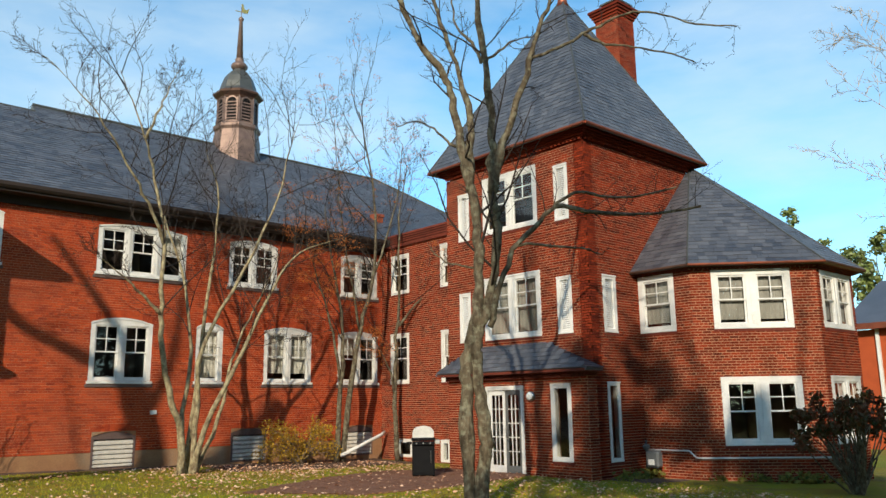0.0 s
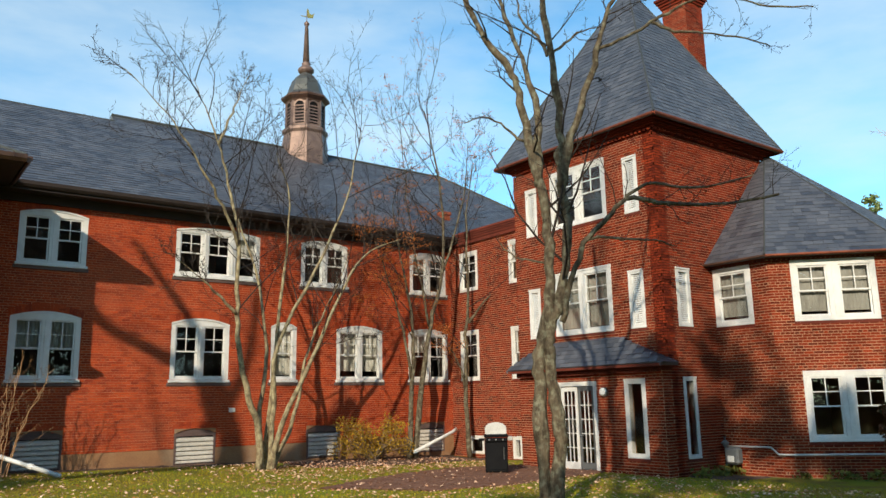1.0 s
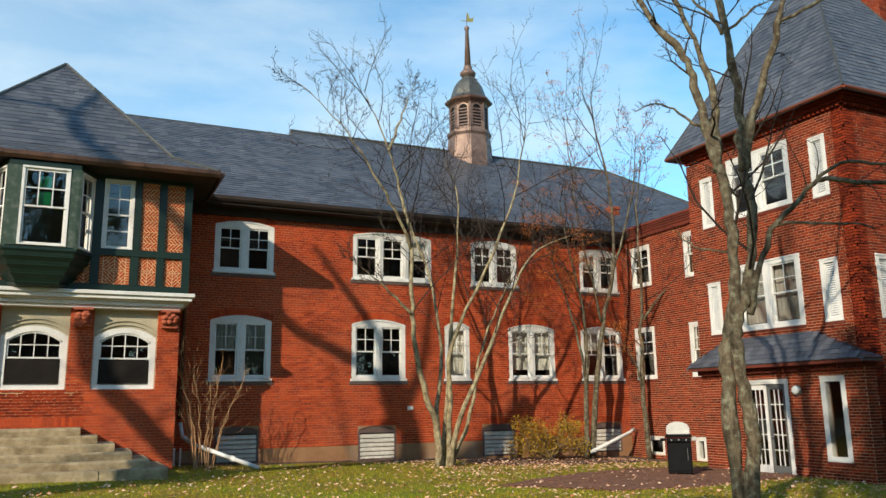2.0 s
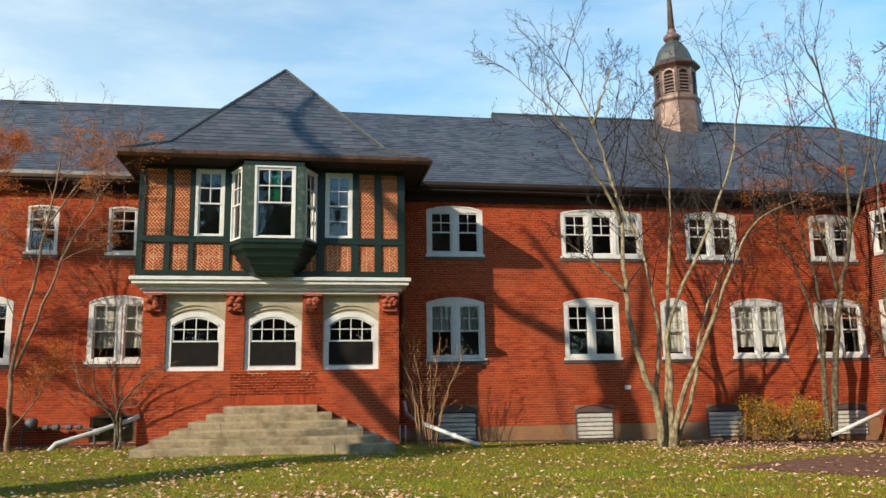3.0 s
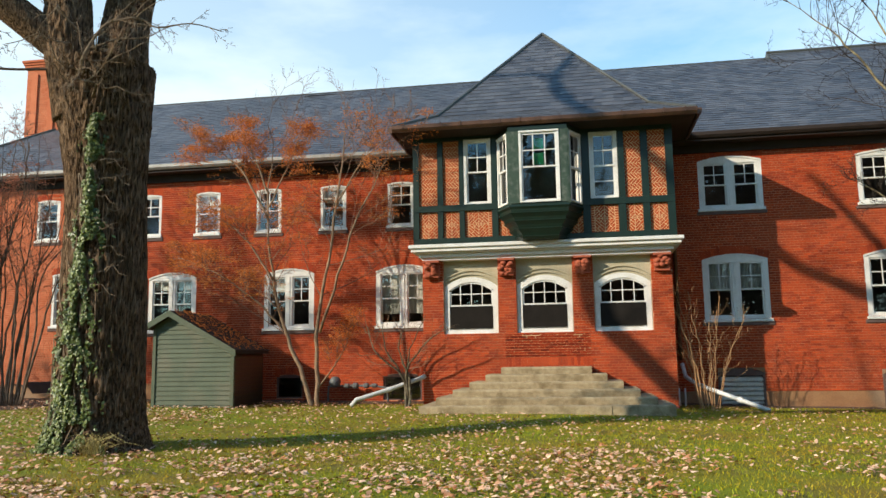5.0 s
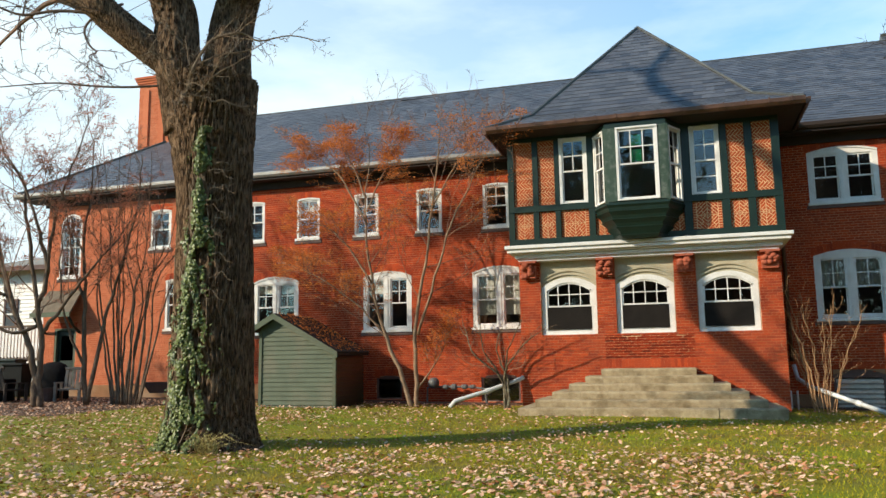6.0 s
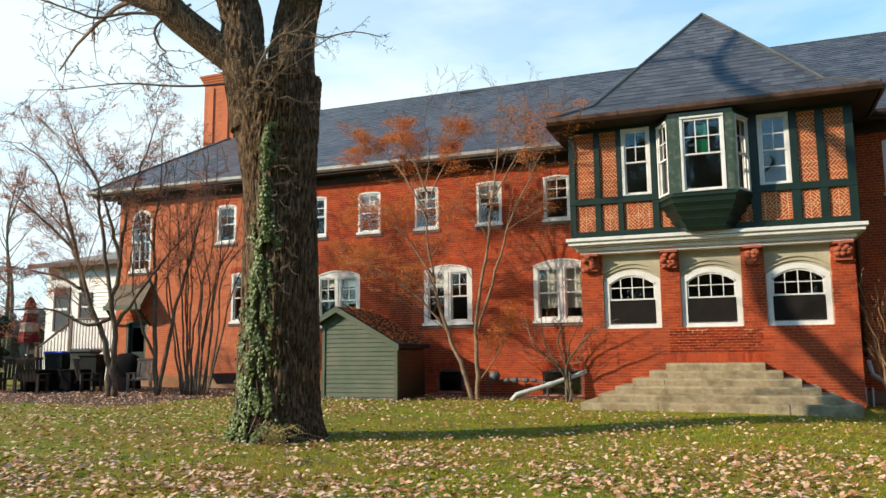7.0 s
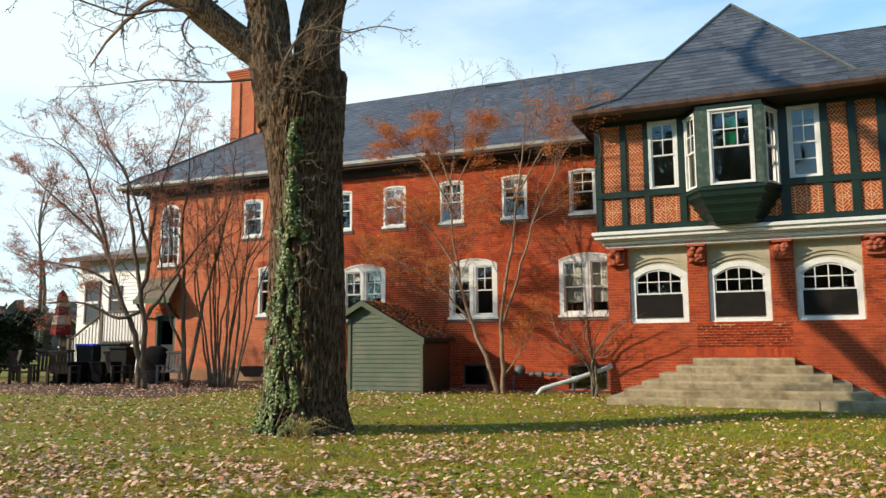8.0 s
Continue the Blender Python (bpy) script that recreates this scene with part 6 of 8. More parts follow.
small_tree("grey bare shrub beside the stone steps", [
    (0.045, [(-5.7 + rng_s.uniform(-0.15, 0.15), -2.4 + rng_s.uniform(-0.15, 0.15), 0.25), (-5.75 + rng_s.uniform(-0.2, 0.25), -2.4, 1.1), (-5.9 + 0.55 * k * 0.6 - 0.6, -2.5 + rng_s.uniform(-0.3, 0.2), 1.9), (-6.3 + 0.75 * k * 0.8 - 0.5, -2.6 + rng_s.uniform(-0.4, 0.3), 2.4 + 0.5 * rng_s.random())]) for k in range(5)
], BARK_GREY, TWIG_PALE, 46, kids=(6, 4, 2), shrink=0.4, thin=0.004, start=0.3, name="shrub", group="bare shrubs")


def leaf_shape(c, u, v, n, size):
    """A curled leaf of six corners."""
    return [c - u * size, c - u * 0.2 * size + v * 0.55 * size + n * 0.25 * size, c + u * 0.6 * size + v * 0.35 * size + n * 0.1 * size, c + u * size + n * 0.2 * size,
            c + u * 0.5 * size - v * 0.45 * size + n * 0.2 * size, c - u * 0.3 * size - v * 0.5 * size]


def random_frame(rng):
    u = Vector((rng.gauss(0, 1), rng.gauss(0, 1), rng.gauss(0, 1))).normalized()
    v = u.orthogonal().normalized()
    v.rotate(Matrix.Rotation(rng.uniform(0, 6.28), 3, u))
    return u, v, u.cross(v)


LEAF_FACES = [(0, 1, 5), (1, 2, 4, 5), (2, 3, 4)]


def leafy_shrub(name, label, foot, clumps, mat, bark, seed, leaf=0.06, count=90, stems=8, group=""):
    """clumps: (x, y, z, radius) round which leaves gather."""
    rng = random.Random(seed)
    ob = thing(name, label, "shrub", pose(*foot), group)
    wood, leaves = Geo(), Geo()
    f = Vector(foot)
    for x, y, z, r in clumps:
        c = Vector((x, y, z))
        line = smooth_line([f + Vector((rng.uniform(-0.1, 0.1), rng.uniform(-0.1, 0.1), 0)), f.lerp(c, 0.45) + Vector((rng.uniform(-0.2, 0.2), rng.uniform(-0.2, 0.2), 0.1)), c], 4)
        wood.tube([p - f for p in line], [0.03 * (1 - 0.7 * i / 8) for i in range(9)], 5)
        for _ in range(count):
            d = random_frame(rng)[0]
            p = c + Vector((d.x, d.y, d.z * 0.8)) * r * rng.random() ** 0.45
            u, v, n = random_frame(rng)
            leaves.add([q - f for q in leaf_shape(p, u, v, n, leaf * rng.uniform(0.6, 1.3))], LEAF_FACES)
            if rng.random() < 0.05:
                wood.tube([c - f, p - f], [0.008, 0.003], 3)
    part("branch_frame", wood, bark, ob)
    part("leaves", leaves, mat, ob, kind="stuff")
    return ob


rng_s = random.Random(12)
leafy_shrub("shrub", "dark red-leaved shrub beside the brick bay", (17.9, -16.6, -0.35), [(17.9 + 1.45 * math.cos(a) * r, -16.6 + 1.15 * math.sin(a) * r, 1.85 - 0.62 * r * r + h, 0.21) for a, r, h in [(rng_s.uniform(0, 6.28), rng_s.uniform(0.1, 1.0) ** 0.6, rng_s.uniform(-0.5, 0.3)) for _ in range(48)]], REDLEAF, BARK_GREY, 51, 0.06, 58)
rng_s = random.Random(13)
leafy_shrub("shrub", "yellowing shrub thin with leaves at the wall foot", (13.2, -1.3, 0.0), [(13.2 + rng_s.uniform(-1.2, 1.2), -1.3 + rng_s.uniform(-0.4, 0.4), 0.2 + rng_s.random() * 1.1, 0.36) for _ in range(44)], YELLOW, TWIG_PALE, 52, 0.034, 95)
rng_s = random.Random(14)
leafy_shrub("shrub", "dark evergreen hedge at the far lawn edge", (-29.2, -2.4, 0.8), [(-29.2 - 0.77 * s + rng_s.uniform(-0.4, 0.4), -2.4 - 0.63 * s + rng_s.uniform(-0.4, 0.4), 1.2 + rng_s.random() * 1.7, 0.6) for s in [rng_s.uniform(-1.9, 2.4) for _ in range(44)]], HEDGE, TWIG, 53, 0.09, 260)

# ---- the great tree with ivy ----
big = thing("ivy_tree", "great forked tree with furrowed bark and ivy on its trunk", "tree", pose(-8.55, -11.88, 0.3))
TB = Vector((-8.55, -11.88, 0.3))


def rough_limb(pts, radii, sides, furrow, seed, inv):
    """A limb with braided ridges of bark."""
    g = Geo().tube(pts, radii, sides)
    n = len(pts)
    for i in range(n * sides):
        c = Vector(pts[i // sides])
        p = Vector(g.v[i])
        d = p - c
        r = d.length
        a = math.atan2(d.y, d.x) + 0.10 * noise.noise(Vector((c.z * 2.1, math.cos(math.atan2(d.y, d.x)) * 2, seed)))
        f = r * 23
        braid = noise.noise(Vector((math.cos(a) * f + seed, math.sin(a) * f, c.z * 2.6)))
        broad = noise.noise(Vector((math.cos(a) * 2.2 + seed, math.sin(a) * 2.2, c.z * 0.5)))
        fine = noise.noise(Vector((p.x * 22, p.y * 22, c.z * 9)))
        ridge = 0.75 - 1.5 * max(0.0, 0.22 - abs(braid)) / 0.22 + 0.9 * broad + 0.25 * fine
        g.v[i] = tuple(p + d.normalized() * furrow * (ridge - 0.4))
    return g.place(inv)


inv = Matrix.Translation(TB).inverted()
spine = smooth_line([(-8.55, -11.88, 0.1), (-8.55, -11.88, 0.6), (-8.54, -11.88, 1.2), (-8.53, -11.87, 2.8), (-8.57, -11.89, 4.6), (-8.63, -11.93, 5.7), (-8.66, -11.95, 6.5)], 22)


def girth(z):
    return 0.69 + 0.26 * math.exp(-(z - 0.15) / 0.34) - 0.022 * min(z, 3.6) + (0.13 * (z - 4.6) / 1.4 if z > 4.6 else 0)


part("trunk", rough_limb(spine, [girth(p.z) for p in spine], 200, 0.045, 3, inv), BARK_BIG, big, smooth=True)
# the two great limbs of the fork and the bough low on the lawn side
limbs = [
    (0.47, 0.07, [(-8.4, -11.8, 5.5), (-8.44, -11.81, 6.6), (-8.33, -11.74, 7.9), (-7.35, -12.3, 9.4), (-7.1, -12.15, 10.6), (-7.4, -11.85, 12.3), (-7.9, -11.85, 13.4), (-9.8, -11.85, 15.9)]),
    (0.42, 0.2, [(-8.95, -12.12, 5.6), (-9.13, -12.25, 6.9), (-9.24, -12.32, 7.9), (-9.5, -13.3, 9.2), (-9.6, -14.8, 11.0), (-9.2, -16.0, 13.0), (-8.8, -16.8, 15.0)]),
    (0.27, 0.22, [(-9.15, -12.25, 6.7), (-9.56, -12.52, 7.06), (-10.05, -12.84, 7.5), (-10.35, -13.0, 7.8), (-11.3, -12.85, 8.3), (-12.3, -12.6, 8.85), (-13.4, -12.6, 9.95), (-14.3, -12.6, 10.9), (-14.6, -12.6, 12.0)]),
]
# the arching limb that leans over the roof's side, and lesser ones
limbs += [
    (0.2, 0.13, [(-7.27, -11.85, 10.8), (-7.7, -11.85, 11.9), (-9.14, -11.85, 12.7), (-10.5, -11.85, 13.4), (-11.6, -11.85, 14.5), (-13.3, -11.85, 15.9), (-14.7, -11.85, 17.0)]),
    (0.19, 0.07, [(-14.55, -11.85, 16.9), (-15.35, -11.85, 17.7), (-16.0, -11.85, 18.6), (-16.3, -11.85, 19.5), (-16.7, -11.85, 20.8)]),
    (0.09, 0.04, [(-15.9, -11.85, 18.5), (-16.84, -11.85, 18.84), (-17.9, -11.85, 18.95), (-19.0, -11.8, 19.6)]),
    (0.16, 0.05, [(-7.4, -11.8, 10.3), (-6.3, -11.6, 11.2), (-5.5, -11.4, 12.6), (-5.0, -11.2, 14.8)]),
]
crown, ends = Geo(), []
rng_b = random.Random(77)
for k, (r0, r1, pts) in enumerate(limbs):
    line = smooth_line(pts, 30 if r0 > 0.3 else 12)
    n = len(line)
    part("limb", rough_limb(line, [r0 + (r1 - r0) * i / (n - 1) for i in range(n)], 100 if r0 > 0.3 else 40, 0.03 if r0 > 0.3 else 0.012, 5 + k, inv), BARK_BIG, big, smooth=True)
    sprout(crown, line, r1 * 0.7, 0, rng_b, 0.9, ends, (7, 5, 3), 0.38, 0.05, 0.4, 0.007)
# low boughs reaching out over the lawn: (radius, points)
boughs = Geo()
for r0, pts in ((0.062, [(-9.1, -12.35, 7.05), (-9.69, -12.74, 7.36), (-10.25, -12.98, 7.55), (-10.85, -13.23, 7.59), (-11.35, -13.44, 7.5), (-11.72, -13.59, 7.63), (-12.19, -13.79, 7.81), (-12.75, -14.03, 8.01), (-13.6, -14.3, 8.1)]),
                (0.04, [(-9.0, -12.3, 6.4), (-9.67, -12.73, 6.28), (-10.21, -12.96, 6.28), (-10.8, -13.21, 6.32), (-11.3, -13.42, 6.27), (-11.84, -13.64, 6.21), (-12.34, -13.85, 6.2)]),
                (0.045, [(-10.3, -12.3, 8.05), (-10.28, -12.9, 7.6), (-10.42, -13.05, 7.29), (-10.34, -13.01, 7.0), (-10.23, -12.97, 6.88), (-10.34, -13.01, 6.8), (-10.18, -12.95, 6.67), (-10.02, -12.88, 6.59)]),
                (0.03, [(-11.35, -13.44, 7.5), (-11.32, -13.42, 7.84), (-11.24, -13.39, 8.3)]), (0.02, [(-11.39, -13.46, 7.5), (-11.42, -13.46, 7.22), (-11.39, -13.45, 7.08)]),
                (0.03, [(-9.0, -12.0, 7.3), (-9.9, -12.4, 8.2), (-10.9, -12.9, 8.6), (-12.2, -13.4, 8.7), (-13.3, -13.8, 8.5)])):
    line = smooth_line(pts, 4)
    n = len(line)
    boughs.tube(line, [0.6 * r0 * (1 - 0.8 * i / (n - 1)) for i in range(n)], 7)
    sprout(boughs, line, r0 * 0.5, 0, rng_b, 1.0, ends, (12, 7, 5), 0.34, 0.0, 0.15, 0.006)
part("low_bough", boughs.place(inv), TWIG, big, kind="stuff")
# gnarled sunlit twigs before the fork, and short bare runners over the shaded bark
gnarl = Geo()
fork_twig = smooth_line([(-8.6, -12.55, 6.1), (-8.46, -12.85, 6.3), (-8.2, -12.75, 6.85), (-7.97, -12.6, 7.02), (-7.7, -12.5, 7.05), (-7.47, -12.4, 6.93), (-7.0, -12.2, 7.04), (-6.55, -12.0, 6.95)], 4)
gnarl.tube(fork_twig, [0.03 * (1 - 0.75 * i / (len(fork_twig) - 1)) for i in range(len(fork_twig))], 7)
sprout(gnarl, fork_twig, 0.025, 0, rng_b, 1.1, None, (14, 7, 4), 0.3, 0.02, 0.15, 0.004)
for k in range(14):
    a0 = radians(rng_b.uniform(245, 300))
    z0 = rng_b.uniform(5.7, 6.9)
    p = Vector((-8.6 + 0.72 * math.cos(a0), -11.88 + 0.72 * math.sin(a0), z0))
    line = smooth_line(wander(p, (0.75 * math.cos(a0) + 0.5, 0.75 * math.sin(a0) + 0.35, rng_b.uniform(-0.5, 0.5)), rng_b.uniform(0.8, 1.7), rng_b, 6, 0.38, 0.0), 2)
    n = len(line)
    gnarl.tube(line, [0.016 * (1 - 0.7 * i / (n - 1)) for i in range(n)], 6)
    sprout(gnarl, line, 0.014, 0, rng_b, 1.1, None, (8, 5, 3), 0.36, 0.0, 0.15, 0.004)
for k in range(15):
    a0 = radians(rng_b.uniform(288, 305))
    z0 = 2.6 + 0.17 * k + rng_b.uniform(-0.1, 0.1)
    pts, span = [], rng_b.uniform(0.3, 0.75)
    for j in range(7):
        a1 = a0 + span * j / 6
        r = girth(z0) + 0.05 + 0.03 * rng_b.random()
        pts.append(Vector((-8.55 + r * math.cos(a1), -11.88 + r * math.sin(a1), z0 + 0.12 * (j / 6) ** 2 + rng_b.uniform(-0.035, 0.035))))
    gnarl.tube(smooth_line(pts, 2), [0.010 - 0.0006 * i for i in range(13)], 4)
    if k % 2:
        gnarl.tube([pts[3], pts[3] + Vector((0.08, 0.03, -0.12)), pts[3] + Vector((0.2, 0.05, -0.16))], [0.007, 0.005, 0.003], 4)
part("gnarled_twig", gnarl.place(inv), TWIG_PALE, big, "pale gnarled twigs", kind="stuff")
part("bough_spray", crown.place(inv), TWIG_WARM, big, kind="stuff")
# ivy over the sunny side of the trunk, with a few bare vine stems
ivy, vine = Geo(), Geo()
rng_i = random.Random(31)
for _ in range(15000):
    z = 0.1 + 5.3 * rng_i.random() ** 1.5
    middle = radians(255 + 5.8 * z + 3 * math.sin(z * 2.3))
    half = radians(38 - 5.6 * z + 5 * math.sin(z * 4) + 4 * math.sin(z * 9.3))
    off = rng_i.gauss(0, 0.5)
    a = middle + max(half, radians(5)) * off
    if noise.noise(Vector((a * 7, z * 3.2, 2))) < -0.16 + 0.25 * abs(off):
        continue
    r = girth(z) + 0.02 + 0.09 * rng_i.random() ** 1.5 * max(0.3, 1 - abs(off))
    c = Vector((-8.55 + r * math.cos(a), -11.88 + r * math.sin(a), z + 0.1))
    out_way = Vector((math.cos(a), math.sin(a), 0.35))
    n = (out_way + Vector((rng_i.gauss(0, 0.45), rng_i.gauss(0, 0.45), rng_i.gauss(0, 0.45)))).normalized()
    u = (Vector((0, 0, -1)) - n * n.dot(Vector((0, 0, -1)))).normalized()
    u.rotate(Matrix.Rotation(rng_i.gauss(0, 0.7), 3, n))
    ivy.add([q - TB for q in leaf_shape(c, u, n.cross(u), n, rng_i.uniform(0.018, 0.042))], LEAF_FACES)
for k in range(34):
    z = rng_i.uniform(0.2, 4.6)
    a = radians(255 + 5.8 * z + rng_i.gauss(0, 14))
    pts = []
    for j in range(6):
        r = girth(z) + 0.03
        pts.append(Vector((-8.55 + r * math.cos(a), -11.88 + r * math.sin(a), z + 0.1)) - TB)
        z += rng_i.uniform(0.1, 0.3)
        a += rng_i.gauss(0, 0.06)
    vine.tube(pts, [0.008] * 6, 4)
part("ivy", ivy, IVY, big, "dark green ivy leaves", kind="stuff")
part("vine", vine, TWIG_PALE, big)

# ---- shed ----
shed = thing("garden_shed", "grey-green clapboard shed with a brown shingle roof", "shed", pose(-11.4, -2.2, 0.4))
inv = Matrix.Translation((-11.4, -2.2, 0.4)).inverted()
SX0, SX1, SY0, SY1 = -12.56, -10.22, -3.3, -1.3
prof = [(SX0, 0.2), (SX1, 0.2), (SX1, 1.9), (-12.05, 2.9), (SX0, 2.62)]
part("body", Geo().prism(prof, SY0 + 0.02, SY1).place(inv), SHED_G, shed)
n = 20
for k in range(n):
    z0, z1 = 0.36 + 2.54 * k / n, 0.36 + 2.54 * (k + 1) / n
    def span(z):
        """The gable's left and right edges at a height."""
        return (SX0 if z < 2.62 else SX0 + (z - 2.62) / 0.28 * (-12.05 - SX0), SX1 if z < 1.9 else SX1 - (z - 1.9) / 1.0 * (SX1 + 12.05))

    if z0 > 2.8:
        continue
    (l0, r0), (l1, r1) = span(z0), span(min(z1, 2.88))
    board = Geo().add([(l0, SY0 - 0.012, z0), (r0, SY0 - 0.012, z0), (r1, SY0 + 0.012, z1), (l1, SY0 + 0.012, z1), (l0, SY0 + 0.03, z0), (r0, SY0 + 0.03, z0)], [(0, 1, 2, 3), (4, 5, 1, 0), (0, 3, 4), (1, 5, 2)])
    part("clapboard", board.place(inv), SHED_G, shed)
    if z1 < 1.97:
        board = Geo().add([(SX1 + 0.022, SY0, z0), (SX1 + 0.022, SY1, z0), (SX1 - 0.004, SY1, z1), (SX1 - 0.004, SY0, z1), (SX1 - 0.01, SY0, z0), (SX1 - 0.01, SY1, z0)], [(0, 1, 2, 3), (4, 5, 1, 0), (0, 3, 4), (1, 5, 2)])
        # darker green on the side turned from the sun: its shade put into the colour
        part("clapboard", board.place(inv), GREEN, shed)
for a, b in ((SX0 - 0.02, SX0 + 0.08), (SX1 - 0.08, SX1 + 0.03)):
    top = 2.56 if a < -12 else 1.89
    part("corner_board", Geo().bevel_box(a, b, SY0 - 0.035, SY0 + 0.05, 0.3, top, 0.005).place(inv), SHED_G, shed)
roof = Geo()


def shed_slope(xa, za, xb, zb, th=0.07):
    roof.add([(xa, SY0 - 0.18, za), (xb, SY0 - 0.18, zb), (xb, SY1 + 0.15, zb), (xa, SY1 + 0.15, za), (xa, SY0 - 0.18, za - th), (xb, SY0 - 0.18, zb - th), (xb, SY1 + 0.15, zb - th), (xa, SY1 + 0.15, za - th)],
             [(0, 1, 2, 3), (7, 6, 5, 4), (0, 4, 5, 1), (3, 2, 6, 7), (1, 5, 6, 2), (0, 3, 7, 4)])


shed_slope(-12.8, 2.6, -12.05, 3.03)
shed_slope(-12.05, 3.03, -10.1, 1.92)
part("roof_deck", roof.place(inv), SHINGLE, shed)
shing = Geo()
for r in range(14):
    f0, f1 = r / 14, (r + 1) / 14
    y = SY0 - 0.2
    while y < SY1 + 0.15:
        w = rng_s.uniform(0.12, 0.2)
        xa, za, xb, zb = -10.08 - 1.97 * f0, 1.93 + 1.11 * f0, -10.08 - 1.97 * f1, 1.93 + 1.11 * f1
        shing.add([(xa, y, za + 0.025), (xa, y + w - 0.008, za + 0.025), (xb, y + w - 0.008, zb + 0.012), (xb, y, zb + 0.012), (xa, y, za), (xa, y + w - 0.008, za)], [(0, 1, 2, 3), (4, 5, 1, 0), (0, 3, 4), (1, 5, 2)])
        y += w
part("shingles", shing.place(inv), SHINGLE, shed, kind="stuff")
fallen = Geo()
for _ in range(900):
    f, y = rng_s.random() ** 0.8, rng_s.uniform(SY0 - 0.15, SY1 + 0.1)
    n = Vector((0.49 + rng_s.gauss(0, 0.2), rng_s.gauss(0, 0.25), 0.87)).normalized()
    u = n.orthogonal().normalized()
    u.rotate(Matrix.Rotation(rng_s.uniform(0, 6.28), 3, n))
    fallen.add(leaf_shape(Vector((-10.08 - 1.97 * f, y, 1.975 + 1.11 * f)), u, n.cross(u), n, rng_s.uniform(0.02, 0.045)), LEAF_FACES)
tagged(new("roof_leaves", fallen.mesh("roof_leaves", SEEDS)), "rust-coloured fallen leaves lying on the shed roof", "leaves", kind="stuff")
barge = Geo()
for xa, za, xb, zb in ((-12.84, 2.62, -12.05, 3.05), (-12.05, 3.05, -10.08, 1.94)):
    barge.prism([(xa, za - 0.17), (xb, zb - 0.17), (xb, zb), (xa, za)], SY0 - 0.21, SY0 - 0.17)
part("barge_board", barge.place(inv), SHED_G, shed)


DRAIN = material("grey_white_plastic", (0.56, 0.56, 0.54), 0.5, (0.4, 0.39, 0.37), 4, 0.5, 0.05, 50)


# ---- downspouts, meters and small things on the walls ----
def pipe_run(name, label, category, pts, r, mat, group="", collar=()):
    f = Vector(pts[0])
    ob = thing(name, label, category, pose(*f), group)
    part("pipe", Geo().tube([Vector(p) - f for p in pts], [r] * len(pts), 10), mat, ob, smooth=True)
    for p, q in collar:
        d = (Vector(q) - Vector(p)).normalized() * 0.06
        part("collar", Geo().tube([Vector(p) - f - d, Vector(p) - f + d], [r * 1.25] * 2, 10), mat, ob)
    return ob


pipe_run("drain_pipe", "white plastic drain pipe lying out over the lawn", "drain pipe", [(-5.2, -2.02, 1.18), (-5.3, -2.06, 1.12), (-6.1, -2.5, 0.83), (-6.9, -2.95, 0.58), (-7.02, -3.02, 0.42)], 0.06, DRAIN, "drain pipes", [((-6.1, -2.5, 0.83), (-6.9, -2.95, 0.58))])
pipe_run("drain_pipe", "white plastic drain pipe lying out over the lawn", "drain pipe", [(1.8, -0.4, 1.4), (1.85, -0.6, 1.05), (2.05, -1.3, 0.86), (3.6, -2.4, 0.24)], 0.058, WHITE, "drain pipes", [((3.0, -1.97, 0.48), (3.6, -2.4, 0.24))])
pipe_run("drain_pipe", "white plastic drain pipe leaning by the corner", "drain pipe", [(17.25, -0.5, 0.85), (17.0, -0.6, 0.75), (14.6, -1.6, 0.2)], 0.058, WHITE, "drain pipes")
pipe_run("downspout", "dark metal downspout beside the half-timbered bay", "downspout", [(1.8, -0.15, 7.8), (1.8, -0.12, 7.4), (1.8, -0.12, 1.5)], 0.055, COPPER)
for x in (1.62, 1.78):
    pipe_run("vent_pipe", "short white standpipe at the wall foot", "pipe", [(x, -0.9, 0.1), (x, -0.9, 0.75)], 0.025, WHITE, "standpipes")
pipe_run("gas_pipe", "grey gas pipe along the brick bay", "pipe", [(18.05, -11.2, 0.55), (18.1, -11.9, 0.55), (18.12, -12.4, 0.55), (18.12, -12.6, 0.38), (18.2, -12.85, 0.38), (20.4, -15.2, 0.38)], 0.024, DRAIN)
meter = thing("gas_meter", "grey gas meter on the brick bay", "gas meter", pose(17.95, -11.45, 0.15))
part("meter_body", Geo().bevel_box(-0.16, 0.1, -0.2, 0.2, -0.05, 0.38, 0.05), GREYPIPE, meter)
part("dial", Geo().bevel_box(-0.19, -0.16, -0.09, 0.09, 0.02, 0.17, 0.005), WHITE, meter)
part("regulator", Geo().lathe([(0.03, 0.36), (0.1, 0.46), (0.11, 0.5), (0.03, 0.56)], 10, 0.0, 0.25), GREYPIPE, meter)
part("riser", Geo().tube([(0, 0.25, -0.4), (0, 0.25, 0.65)], [0.025] * 2, 8), GREYPIPE, meter)
meter = thing("gas_meter", "grey gas meter and regulator by the brick wall", "gas meter", pose(-8.3, -0.3, 0.9))
part("regulator", Geo().lathe([(0.04, -0.1), (0.16, 0.02), (0.18, 0.08), (0.16, 0.14), (0.05, 0.24)], 14).place(pose(0, 0, 0.06, 70)), GREYPIPE, meter, smooth=True)
part("pipework", Geo().tube([(-0.25, 0.05, -0.5), (-0.22, 0, -0.05), (0.3, 0, -0.02), (0.7, 0, -0.03), (1.2, 0, -0.04), (1.6, 0, -0.1), (1.6, 0.1, -0.5)], [0.035] * 7, 8), GREYPIPE, meter)
